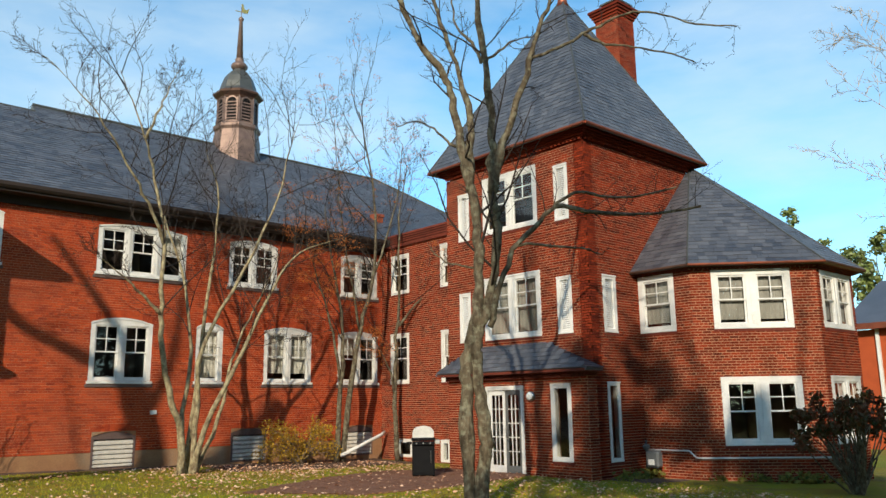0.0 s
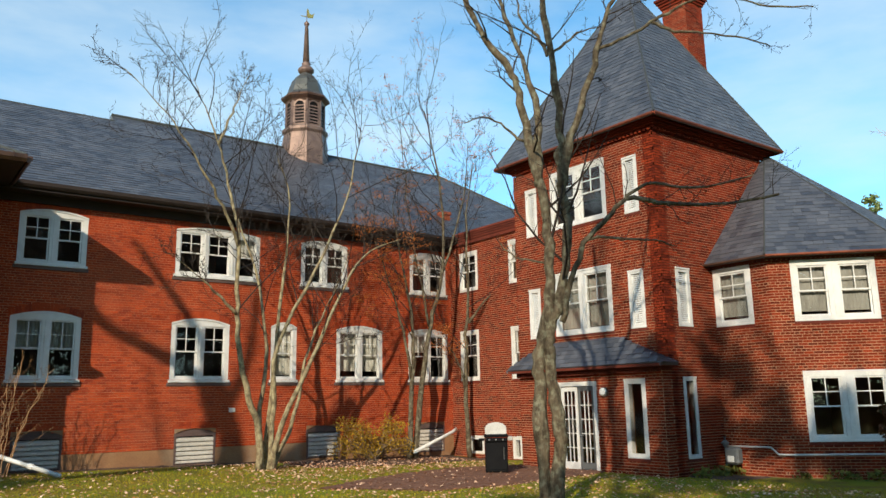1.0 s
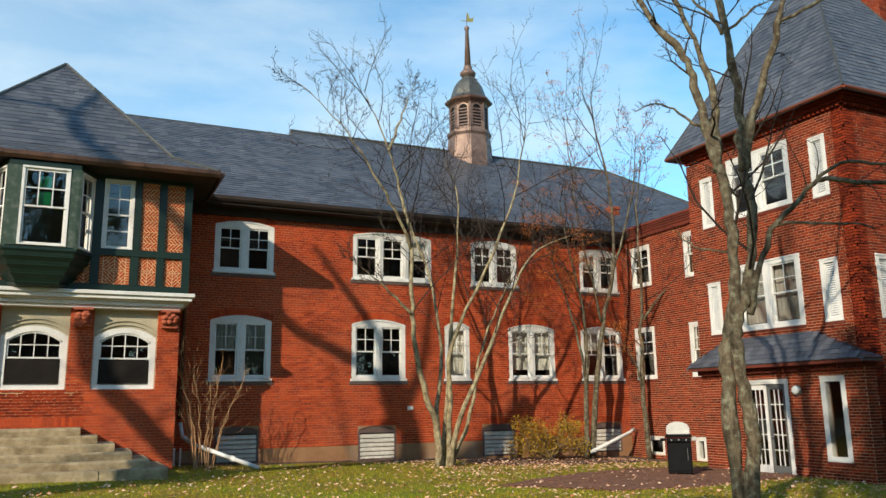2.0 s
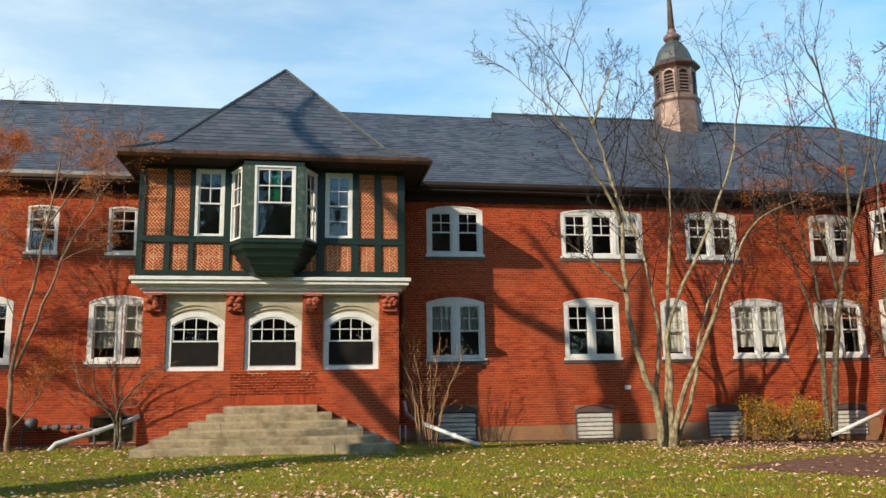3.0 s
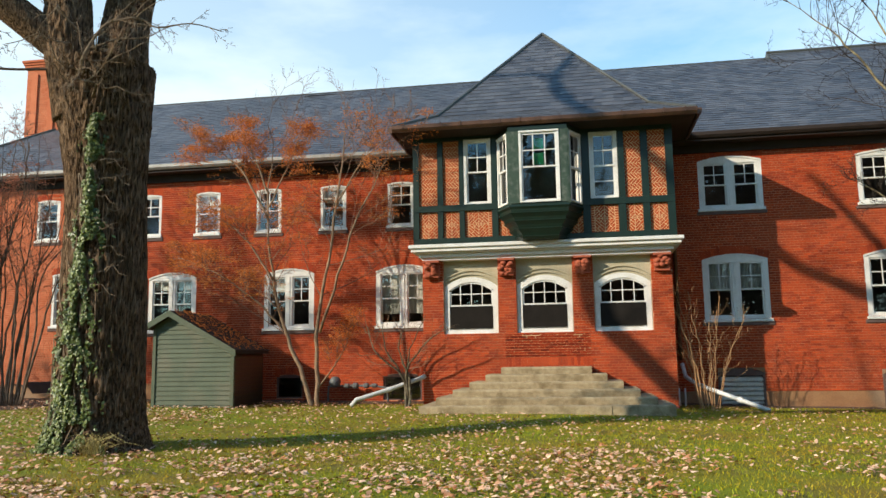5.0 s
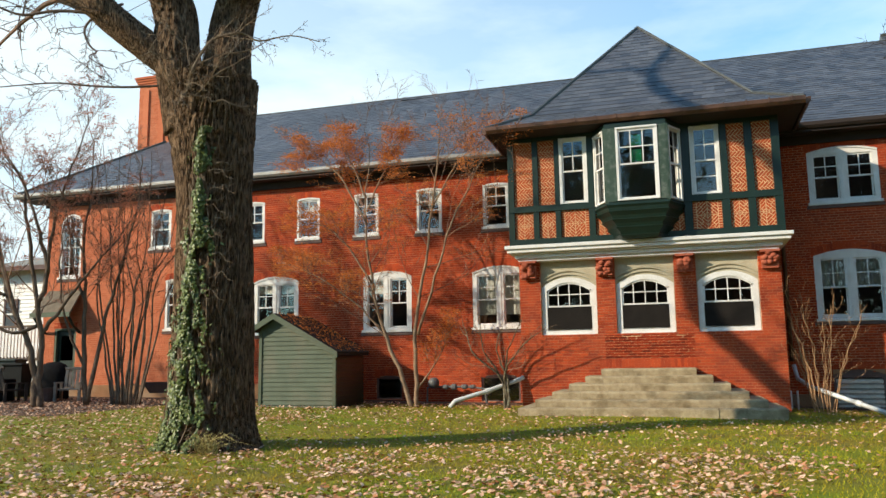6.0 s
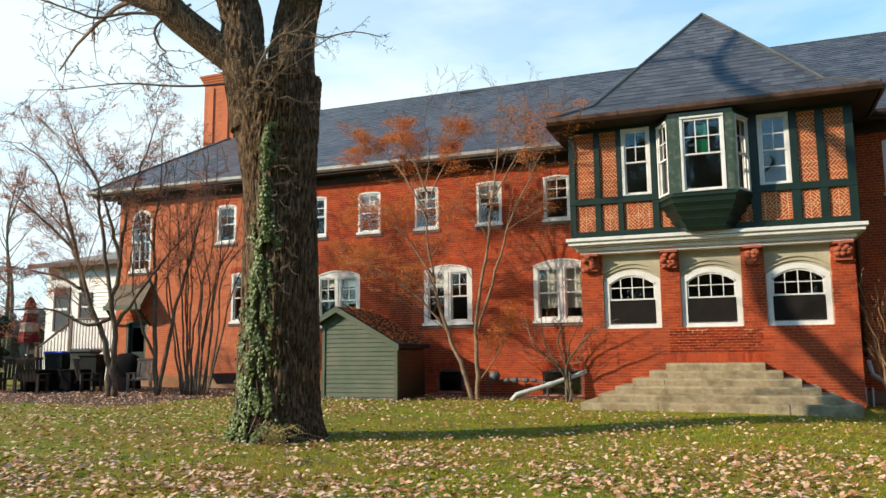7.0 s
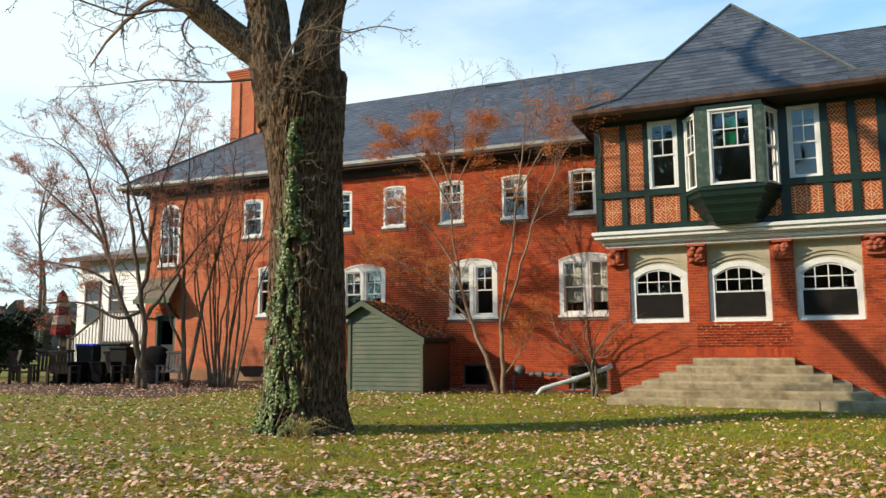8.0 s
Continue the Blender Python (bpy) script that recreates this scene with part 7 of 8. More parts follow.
for x, r in ((0.35, 0.07), (0.62, 0.09), (0.95, 0.075), (1.2, 0.065)):
    part("valve", Geo().lathe([(r * 0.5, -0.1), (r, -0.05), (r, 0.05), (r * 0.5, 0.1)], 10).place(pose(x, 0, -0.03, 0, 90, 0)), GREYPIPE, meter)
outlet = thing("wall_box", "small white box on the brick wall", "wall box", pose(8.85, 0, 1.64))
part("box_body", Geo().bevel_box(-0.1, 0.1, -0.05, 0.0, 0.0, 0.13, 0.01), WHITE, outlet)

# ---- barbecue ----
LID = material("dull_steel", (0.5, 0.49, 0.46), 0.5, (0.34, 0.33, 0.31), 5, 0.5, 0.05, 60, metal=0.5)
bbq = thing("barbecue", "black gas barbecue with its steel lid raised on the brick patio", "barbecue", pose(13.3, -7.35, -0.1, 0, 0, -40))
part("cabinet", Geo().bevel_box(-0.3, 0.3, -0.24, 0.24, 0.1, 0.9, 0.015), BLACK, bbq)
part("cabinet_door", Geo().bevel_box(-0.27, 0.27, -0.262, -0.242, 0.16, 0.86, 0.008), BLACK, bbq)
part("side_shelf", Geo().bevel_box(-0.46, -0.31, -0.2, 0.22, 0.9, 0.95, 0.01), BLACK, bbq)
part("side_burner", Geo().bevel_box(0.31, 0.44, -0.2, 0.22, 0.9, 1.0, 0.01), LID, bbq, "dull steel side burner")
part("control_panel", Geo().bevel_box(-0.3, 0.3, -0.32, -0.25, 0.88, 0.98, 0.012), BLACK, bbq)
for k in range(3):
    part("knob", Geo().lathe([(0.024, 0.0), (0.02, 0.03)], 8).place(pose(-0.18 + 0.18 * k, -0.32, 0.93, 90)), STEEL, bbq)
part("firebox", Geo().bevel_box(-0.32, 0.32, -0.25, 0.26, 0.985, 1.06, 0.02), BLACK, bbq)
lid = Geo()
arc = [(-0.29, 1.06), (0.29, 1.06), (0.29, 1.2)] + [(0.29 * math.cos(a * math.pi / 10), 1.2 + 0.17 * math.sin(a * math.pi / 10)) for a in range(1, 10)] + [(-0.29, 1.2)]
lid.prism(arc, 0.12, 0.27)
part("lid", lid, LID, bbq, "raised dull steel lid")
part("lid_handle", Geo().tube([(-0.2, 0.27, 1.3), (-0.2, 0.33, 1.32), (0.2, 0.33, 1.32), (0.2, 0.27, 1.3)], [0.012] * 4, 6), STEEL, bbq)
part("grate", Geo().box(-0.25, 0.25, -0.18, 0.1, 1.062, 1.075), STEEL, bbq)
part("door_handle", Geo().tube([(0.2, -0.262, 0.42), (0.2, -0.3, 0.44), (0.2, -0.3, 0.7), (0.2, -0.262, 0.72)], [0.011] * 4, 6), STEEL, bbq)
for x, y in ((-0.26, -0.18), (0.26, -0.18), (-0.26, 0.18), (0.26, 0.18)):
    part("castor", Geo().lathe([(0.05, -0.02), (0.05, 0.02)], 10).place(pose(x, y, 0.05, 90)), BLACK, bbq)

# ---- corner of the court by the left end ----
CANOPY = material("weathered_shingle", (0.17, 0.135, 0.095), 0.9, (0.09, 0.07, 0.05), 6, 0.6, 0.4, 50)
porch = thing("door_canopy", "small shingled canopy with green edge over the side door", "canopy", pose(-22.4, 0.0, 3.45), kind="structure")
g = Geo().add([(-0.95, -0.65, 0.1), (0.75, -0.65, 0.1), (0.65, 0.0, 0.95), (-0.8, 0.0, 0.95), (-0.95, -0.65, 0.0), (0.75, -0.65, 0.0), (0.65, 0.0, 0.85), (-0.8, 0.0, 0.85)], [(0, 1, 2, 3), (7, 6, 5, 4), (0, 4, 5, 1), (1, 5, 6, 2), (3, 7, 4, 0)])
part("canopy_roof", g, CANOPY, porch)
part("fascia", Geo().box(-0.97, 0.77, -0.69, -0.652, -0.06, 0.11), SHED_G, porch)
for x in (-0.85, 0.65):
    part("bracket", Geo().tube([(x, -0.02, -0.6), (x, -0.3, -0.4), (x, -0.6, -0.05)], [0.05] * 3, 6), GREEN, porch)
side_door = thing("door_2", "dark green side door with glass panes", "door", pose(-22.85, 0.1, 0.86), kind="structure")
part("door_frame", Geo().box(0, 0.08, -0.1, 0.1, 0, 2.15).box(0.87, 0.95, -0.1, 0.1, 0, 2.15).box(0.08, 0.87, -0.1, 0.1, 2.07, 2.15), SHED_G, side_door)
part("door_leaf", Geo().box(0.08, 0.87, 0.0, 0.05, 0, 1.0).box(0.08, 0.2, 0.0, 0.05, 1.0, 2.07).box(0.75, 0.87, 0.0, 0.05, 1.0, 2.07).box(0.2, 0.75, 0.0, 0.05, 1.9, 2.07), GREEN, side_door)
part("pane", Geo().box(0.2, 0.75, 0.02, 0.03, 1.0, 1.9), GLASS, side_door)
chim2 = thing("chimney", "broad red brick chimney on the left end of the roof", "chimney", kind="structure")
g = Geo().box(-22.0, -20.5, 3.0, 4.2, 8.5, 13.1)
head = Geo()
for k in range(4):
    d = 0.04 * (k + 1)
    head.box(-22.0 - d, -20.5 + d, 3.0 - d, 4.2 + d, 13.1 + 0.09 * k, 13.188 + 0.09 * k)
head.box(-21.75, -21.5, 2.93, 2.992, 10.5, 12.9).box(-21.0, -20.75, 2.93, 2.992, 10.5, 12.9)
part("stack", g, MORTAR, chim2)
part("corbelled_head", head, BRICK_P, chim2)
brick_skin(pose(0, 3.0, 0), -22.0, -20.5, 8.6, 13.08, BRICK_P, chim2, 93)
brick_skin(Matrix.Translation((-20.5, 3.0, 0)) @ pose(0, 0, 0, 0, 0, 90), 0.0, 1.2, 8.6, 13.08, BRICK_P, chim2, 94)

PANE_GREY = material("dull_pane", (0.10, 0.11, 0.12), 0.15, (0.06, 0.07, 0.07), 2, 0.5, 0.02, 30, spec=0.6)
house = thing("white_house", "white clapboard house beyond the brick building", "house", pose(-29.0, 4, 0.9))
part("wall", Geo().box(-2.3, 3.6, 0.0, 8.0, -0.5, 5.0), WHITE, house)
g = Geo()
for k in range(30):
    z = 0.0 + 5.0 * k / 30
    g.add([(-2.32, -0.035, z), (3.62, -0.035, z), (3.62, -0.003, z + 0.16), (-2.32, -0.003, z + 0.16), (-2.32, 0.0, z), (3.62, 0.0, z)], [(0, 1, 2, 3), (4, 5, 1, 0)])
part("clapboard_siding", g, WHITE, house, kind="stuff")
part("roof", Geo().prism([(-2.9, 5.0), (4.2, 5.0), (4.2, 5.5)], -0.6, 8.4), SLATE, house)
part("eave", Geo().box(-2.9, 4.2, -0.66, -0.605, 4.85, 5.05), SILL, house)
for x, z, w, hgt in ((-1.35, 2.05, 0.95, 1.8), (0.05, 2.45, 0.75, 1.15)):
    win = part("window", Geo().box(x - w / 2, x - w / 2 + 0.1, -0.08, 0.0, z, z + hgt).box(x + w / 2 - 0.1, x + w / 2, -0.08, 0.0, z, z + hgt).box(x - w / 2, x + w / 2, -0.085, 0.0, z + hgt, z + hgt + 0.1).box(x - w / 2, x + w / 2, -0.085, 0.0, z - 0.08, z), SILL, house)
    part("pane", Geo().box(x - w / 2 + 0.1, x + w / 2 - 0.1, -0.05, -0.04, z, z + hgt), PANE_GREY, win)
    part("sash_bar", Geo().box(x - w / 2 + 0.1, x + w / 2 - 0.1, -0.07, -0.04, z + hgt * 0.48, z + hgt * 0.54), WHITE, win)
deck = thing("deck_stairs", "white-railed wooden stairs and deck of the white house", "stairs", pose(-26.3, 1.6, 0.9))
part("deck", Geo().box(-0.3, 2.75, -0.6, 2.4, 1.0, 1.15), TWIG, deck)
for k in range(6):
    part("tread", Geo().box(-0.3 - 0.3 * (k + 1), -0.3 - 0.3 * k, -0.5, 0.8, 0.85 - 0.17 * k, 0.9 - 0.17 * k), TWIG, deck)
bal = Geo().box(-0.03, 0.03, -0.03, 0.03, 0, 1.15).mesh("baluster", WHITE)
for k in range(19):
    b = new("baluster", bal)
    b.parent = deck
    b.location = (-0.2 + 0.16 * k, -0.6, 1.1)
for k in range(10):
    b = new("baluster", bal)
    b.parent = deck
    b.location = (-0.35 - 0.18 * k, -0.55, 0.95 - 0.1 * k)
part("handrail", Geo().tube([(-2.2, -0.55, 1.12), (-0.3, -0.55, 2.3), (2.75, -0.6, 2.3)], [0.05] * 3, 6), TWIG, deck)
for x, z in ((-0.3, 2.42), (-2.1, 1.25), (2.75, 2.42)):
    part("post", Geo().box(x - 0.06, x + 0.06, -0.66, -0.54, -0.2, z), TWIG, deck)

umb = thing("parasol", "closed red and cream striped parasol on a pole", "parasol", pose(-23.1, -4.1, ground_z(-23.1, -4.1)))
part("pole", Geo().tube([(0, 0, 0), (0, 0, 2.95)], [0.025] * 2, 8), TWIG_PALE, umb)
RED = material("red_cloth", (0.24, 0.03, 0.03), 0.9, (0.14, 0.02, 0.02), 6, 0.5, 0.1, 50)
CLOTH = material("cream_cloth", (0.6, 0.5, 0.4), 0.9, (0.45, 0.36, 0.28), 6, 0.5, 0.1, 50)
for rings, mat in (([(0.27, 1.6), (0.29, 1.68), (0.26, 1.95)], RED), ([(0.26, 1.95), (0.21, 2.25)], CLOTH), ([(0.21, 2.25), (0.16, 2.55)], RED), ([(0.16, 2.55), (0.13, 2.72)], CLOTH), ([(0.15, 2.7), (0.16, 2.78), (0.11, 2.98), (0.03, 3.1)], RED)):
    g = Geo().lathe(rings, 16)
    g.v = [(x * (1 + 0.18 * (i % 2)), y * (1 + 0.18 * (i % 2)), z) for i, (x, y, z) in enumerate(g.v)]
    part("canopy", g, mat, umb)
part("foot", Geo().lathe([(0.3, 0.0), (0.28, 0.08), (0.05, 0.12)], 14), BLACK, umb)

BLUE = material("blue_plastic", (0.05, 0.08, 0.62), 0.5, (0.04, 0.06, 0.45), 5, 0.4, 0.05, 50)
BIN = material("dark_bin_plastic", (0.014, 0.016, 0.016), 0.7, (0.022, 0.024, 0.022), 5, 0.4, 0.05, 50, spec=0.15)
BIN_GREY = material("grey_green_plastic", (0.06, 0.075, 0.068), 0.6, (0.04, 0.05, 0.045), 5, 0.4, 0.05, 50, spec=0.2)
GREY_WOOD = material("silvered_wood", (0.25, 0.22, 0.19), 0.9, (0.14, 0.12, 0.10), 9, 0.6, 0.3, 50)
COVER = material("black_cover_cloth", (0.010, 0.010, 0.011), 0.95, (0.016, 0.016, 0.017), 6, 0.5, 0.5, 25, spec=0.05)
OLD_WOOD = material("dark_weathered_wood", (0.055, 0.042, 0.034), 0.9, (0.028, 0.022, 0.018), 9, 0.6, 0.3, 50)


def bin_box(x, y, w, d, h, body, lid_mat, label):
    ob = thing("bin", label, "bin", pose(x, y, ground_z(x, y), 0, 0, 15 * math.sin(x * 7)), "bins by the house")
    g = Geo().add([(-w * 0.42, -d * 0.42, 0), (w * 0.42, -d * 0.42, 0), (w * 0.42, d * 0.42, 0), (-w * 0.42, d * 0.42, 0), (-w / 2, -d / 2, h), (w / 2, -d / 2, h), (w / 2, d / 2, h), (-w / 2, d / 2, h)], [(3, 2, 1, 0), (4, 5, 6, 7), (0, 1, 5, 4), (1, 2, 6, 5), (2, 3, 7, 6), (3, 0, 4, 7)])
    part("bin_body", g, body, ob)
    part("lid", Geo().bevel_box(-w / 2 - 0.04, w / 2 + 0.04, -d / 2 - 0.05, d / 2 + 0.04, h, h + 0.1, 0.03), lid_mat, ob)


bin_box(-25.9, -0.2, 0.75, 0.7, 1.2, BIN, BLUE, "dark bin with a bright blue lid")
bin_box(-24.9, 0.1, 0.8, 0.75, 1.25, BIN_GREY, BIN_GREY, "grey-green wheeled bin beside the brick corner")
bin_box(-24.1, -0.3, 0.7, 0.7, 1.1, BIN, BIN, "dark plastic bin beside the brick corner")
cover = thing("covered_grill", "barbecue under a black cloth cover", "barbecue", pose(-21.4, -1.5, ground_z(-21.4, -1.5)))
cloth = Geo().lathe([(0.52, 0.0), (0.5, 0.5), (0.53, 0.86), (0.5, 0.98), (0.38, 1.16), (0.2, 1.24), (0.01, 1.25)], 18)
cloth.v = [(x * 1.1 * (1 + 0.05 * math.sin(5 * math.atan2(y, x) + 3 * z)), y * 0.75 * (1 + 0.05 * math.sin(7 * math.atan2(y, x))), z) for x, y, z in cloth.v]
part("cover_cloth", cloth, COVER, cover, smooth=True)


def garden_chair(x, y, turn, wood, label):
    ob = thing("garden_chair", label, "chair", pose(x, y, ground_z(x, y), 0, 0, turn), "garden chairs")
    part("seat", Geo().box(-0.3, 0.3, -0.3, 0.25, 0.38, 0.43), wood, ob)
    for k in range(5):
        part("back_slat", Geo().box(-0.28 + 0.115 * k, -0.19 + 0.115 * k, 0.0, 0.025, 0.0, 0.68).place(pose(0, 0.24, 0.42, -14)), wood, ob)
    part("top_rail", Geo().bevel_box(-0.31, 0.31, 0.0, 0.045, 0.62, 0.7, 0.01).place(pose(0, 0.22, 0.42, -14)), wood, ob)
    for a in (-0.36, 0.36):
        part("arm", Geo().bevel_box(a - 0.06, a + 0.06, -0.35, 0.3, 0.6, 0.63, 0.008), wood, ob)
        for b in (-0.3, 0.28):
            part("leg", Geo().box(a - 0.04, a + 0.04, b - 0.04, b + 0.04, 0, 0.6), wood, ob)


for x, y, a in ((-24.1, -3.8, 40), (-23.6, -5.0, 120), (-22.2, -4.7, 200), (-25.3, -4.3, -30), (-24.6, -2.4, 60), (-23.2, -2.5, -20), (-21.0, -3.6, 150)):
    garden_chair(x, y, a, OLD_WOOD, "dark weathered wooden garden armchair")
garden_chair(-19.7, -2.6, 25, GREY_WOOD, "silvery grey slatted wooden garden armchair")
for x, y in ((-22.7, -3.9), (-21.8, -3.4)):
    table = thing("patio_table", "patio table under a dark cloth cover", "table", pose(x, y, ground_z(x, y)), "covered tables")
    part("tabletop", Geo().lathe([(0.5, 0.68), (0.53, 0.7), (0.5, 0.73)], 18), COVER, table)
    skirt = Geo().lathe([(0.5, 0.02), (0.47, 0.35), (0.5, 0.68)], 20)
    skirt.v = [(p * (1 + 0.06 * (i % 2)), q * (1 + 0.06 * (i % 2)), r) for i, (p, q, r) in enumerate(skirt.v)]
    part("skirt", skirt, COVER, table)
pot = thing("planter", "round brown tub planter", "planter", pose(-20.3, -2.9, ground_z(-20.3, -2.9)))
part("tub", Geo().lathe([(0.24, 0), (0.3, 0.42), (0.32, 0.45), (0.27, 0.45), (0.25, 0.3)], 16), SILL, pot)
cart = thing("wheelbarrow", "brown wheelbarrow standing by the wall", "wheelbarrow", pose(-17.4, -1.2, ground_z(-17.4, -1.2), 0, 0, 30))
part("tray", Geo().add([(-0.3, -0.2, 0.25), (0.3, -0.2, 0.25), (0.3, 0.2, 0.25), (-0.3, 0.2, 0.25), (-0.5, -0.33, 0.6), (0.5, -0.33, 0.6), (0.5, 0.33, 0.6), (-0.5, 0.33, 0.6)], [(3, 2, 1, 0), (0, 1, 5, 4), (1, 2, 6, 5), (2, 3, 7, 6), (3, 0, 4, 7)]), SILL, cart)
part("wheel", Geo().lathe([(0.2, -0.03), (0.2, 0.03)], 14).place(pose(0.55, 0, 0.2, 90)), BLACK, cart)
for y in (-0.2, 0.2):
    part("handle", Geo().tube([(0.5, y, 0.25), (-0.9, y, 0.55)], [0.02] * 2, 6), TWIG_PALE, cart)
fork = thing("garden_fork", "long-handled garden tool leaning on the wall", "garden tool", pose(-17.0, -0.6, 0.65))
part("shaft", Geo().tube([(0, 0, 0.0), (0.25, 0.45, 1.35)], [0.018] * 2, 6), WHITE, fork)
part("grip", Geo().tube([(0.05, 0.45, 1.36), (0.45, 0.45, 1.36)], [0.018] * 2, 6), TWIG_PALE, fork)

# ---- far things ----
far = thing("far_building", "orange brick building with a slate roof and copper ridge beyond", "building", pose(42, -12.0, -0.4))
part("wall", Geo().box(0, 12, -12, 4.2, -0.5, 5.6), ORANGE, far)
part("roof", Geo().add([(-0.5, -12.5, 5.9), (-0.5, 4.7, 5.9), (6, 4.7, 8.8), (6, -12.5, 8.8), (12.5, 4.7, 5.9), (12.5, -12.5, 5.9)], [(0, 3, 2, 1), (3, 5, 4, 2), (0, 5, 3), (1, 2, 4)]), SLATE, far)
part("gutter", Geo().box(-0.6, -0.3, -12.5, 4.8, 5.6, 5.9), COPPER_NEW, far)
part("downspout", Geo().box(-0.15, 0.0, 3.0, 3.15, -0.4, 5.6), WHITE, far)


# sunlight on the far tree is put into this lighter twig colour
TWIG_FAR = material("sunlit_pale_twig", (0.42, 0.34, 0.27), 0.9, (0.26, 0.2, 0.15), 6, 0.6, 0.2, 40)


def far_tree(x, y, h, seed, green=False, pale=False):
    rng = random.Random(seed)
    z = ground_z(x, y) - 0.3
    ob = thing("tree", "tall green pine tree, far off or unseen and added for its shade" if green else "tall bare tree, far off or unseen and added for its shade", "tree", pose(x, y, z), "distant trees")
    line = smooth_line([(0, 0, 0), (rng.uniform(-0.5, 0.5), 0, h * 0.4), (rng.uniform(-1, 1), 0, h * 0.75), (rng.uniform(-1, 1), 0, h)], 4)
    n = len(line)
    part("trunk", Geo().tube(line, [0.012 * h * (1.05 - i / n) for i in range(n)], 6), BARK_GREY, ob)
    tw, ends = Geo(), []
    sprout(tw, line, 0.12, 0, rng, 0.9, ends, (16, 9, 7) if pale else (12, 6, 4), 0.36, 0.02 if pale else 0.1, 0.25 if pale else 0.35, 0.03 if pale else 0.012)
    part("limb_spray", tw, TWIG_FAR if pale else TWIG, ob, kind="stuff")
    if green:
        lv = Geo()
        for e in ends:
            for _ in range(14):
                u, v, nn = random_frame(rng)
                lv.add(leaf_shape(e + u * rng.random() * 0.5, v, nn, u, 0.16), LEAF_FACES)
        part("needles", lv, IVY, ob, kind="stuff")


for k, (x, y, h, gr) in enumerate(((72, 30, 16, False), (62, 4, 15, True), (58, -4, 12, True), (-6, 34, 18, False), (3, 36, 19, False), (-14, 36, 18, False), (24, 34, 17, False),
                                   (-60, 10, 14, False), (-52, -14, 12, False), (-64, -4, 15, False), (-58, 24, 16, False), (-48, 16, 13, False), (-70, 14, 16, False))):
    far_tree(x, y, h, 100 + k, gr)
far_tree(66.4, -4.6, 31, 150, False, True)
# unseen trees added behind the path to throw shade on the tower and the bay
far_tree(-7.0, -32.0, 20, 131, False)
far_tree(-1.5, -31.0, 18, 132, False)
far_tree(5.2, -28.0, 13, 133, False)
far_tree(-12.0, -31.0, 27, 140, False)
for k, (x, y, h) in enumerate(((-6.5, -28.5, 14.2), (-3.2, -30.5, 13.0), (-0.8, -31.0, 12.4), (-4.9, -29.4, 13.8))):
    far_tree(x, y, h, 134 + k, True)
# from 4200 on: unseen woods added behind the path to cut sky light
woods = Geo()
rng_w = random.Random(6)
for k in range(12000):
    a = rng_w.uniform(radians(95), radians(200)) if k < 4200 else rng_w.uniform(radians(200), radians(350))
    d = rng_w.uniform(110, 150) if k < 4200 else rng_w.uniform(55, 75)
    x, y = d * math.cos(a), d * math.sin(a)
    # the added ring stays low on the sun's side so that it casts no shade
    low = 0.4 if 2.9 < a < 4.4 and k >= 4200 else 1.0
    hgt = low * (11 if k < 4200 else 19) * rng_w.random() ** 0.7 * (1 + 0.3 * math.sin(a * 9))
    u, v, nn = random_frame(rng_w)
    woods.add([q for q in leaf_shape(Vector((x, y, hgt)), u, v, nn, rng_w.uniform(0.9, 1.9))], LEAF_FACES)
tagged(new("far_woods_and_screen", woods.mesh("far_woods_and_screen", TWIG)), "grey-brown bare woods along the skyline, with an unseen part added to block sky light", "woods", kind="stuff")

# ---- ground cover ----
PATH_EDGE = [(7.4, -8.4), (11.0, -6.2), (13.6, -5.4), (15.75, -5.6), (15.75, -9.0), (13.2, -9.6), (11.4, -10.1), (9.0, -10.3)]


def inside(x, y, poly):
    hit = False
    for (ax, ay), (bx, by) in zip(poly, poly[1:] + poly[:1]):
        if (ay > y) != (by > y) and x < ax + (bx - ax) * (y - ay) / (by - ay):
            hit = not hit
    return hit


def lie(x, y):
    z = ground_z(x, y)
    return z + 0.035 * noise.noise(Vector((x * 0.35, y * 0.35, 0))) + 0.012 * noise.noise(Vector((x * 1.3, y * 1.3, 3)))


patio = Geo()
rng_p = random.Random(3)
for i in range(90):
    for j in range(60):
        x, y = 7.2 + 0.105 * i, -10.5 + 0.21 * (j / 1.0) * 0.42 + (0.05 if i % 2 else 0)
        if inside(x, y, PATH_EDGE):
            z = lie(x, y) + 0.03 + rng_p.uniform(-0.004, 0.006)
            patio.add([(x, y, z), (x + 0.098, y, z), (x + 0.098, y + 0.08, z), (x, y + 0.08, z), (x, y, z - 0.05), (x + 0.098, y, z - 0.05)], [(0, 1, 2, 3), (4, 5, 1, 0)])
tagged(new("patio_paving", patio.mesh("patio_paving", PAVER)), "worn brown-red brick paving before the entry", "paving", kind="stuff")
bed = Geo()
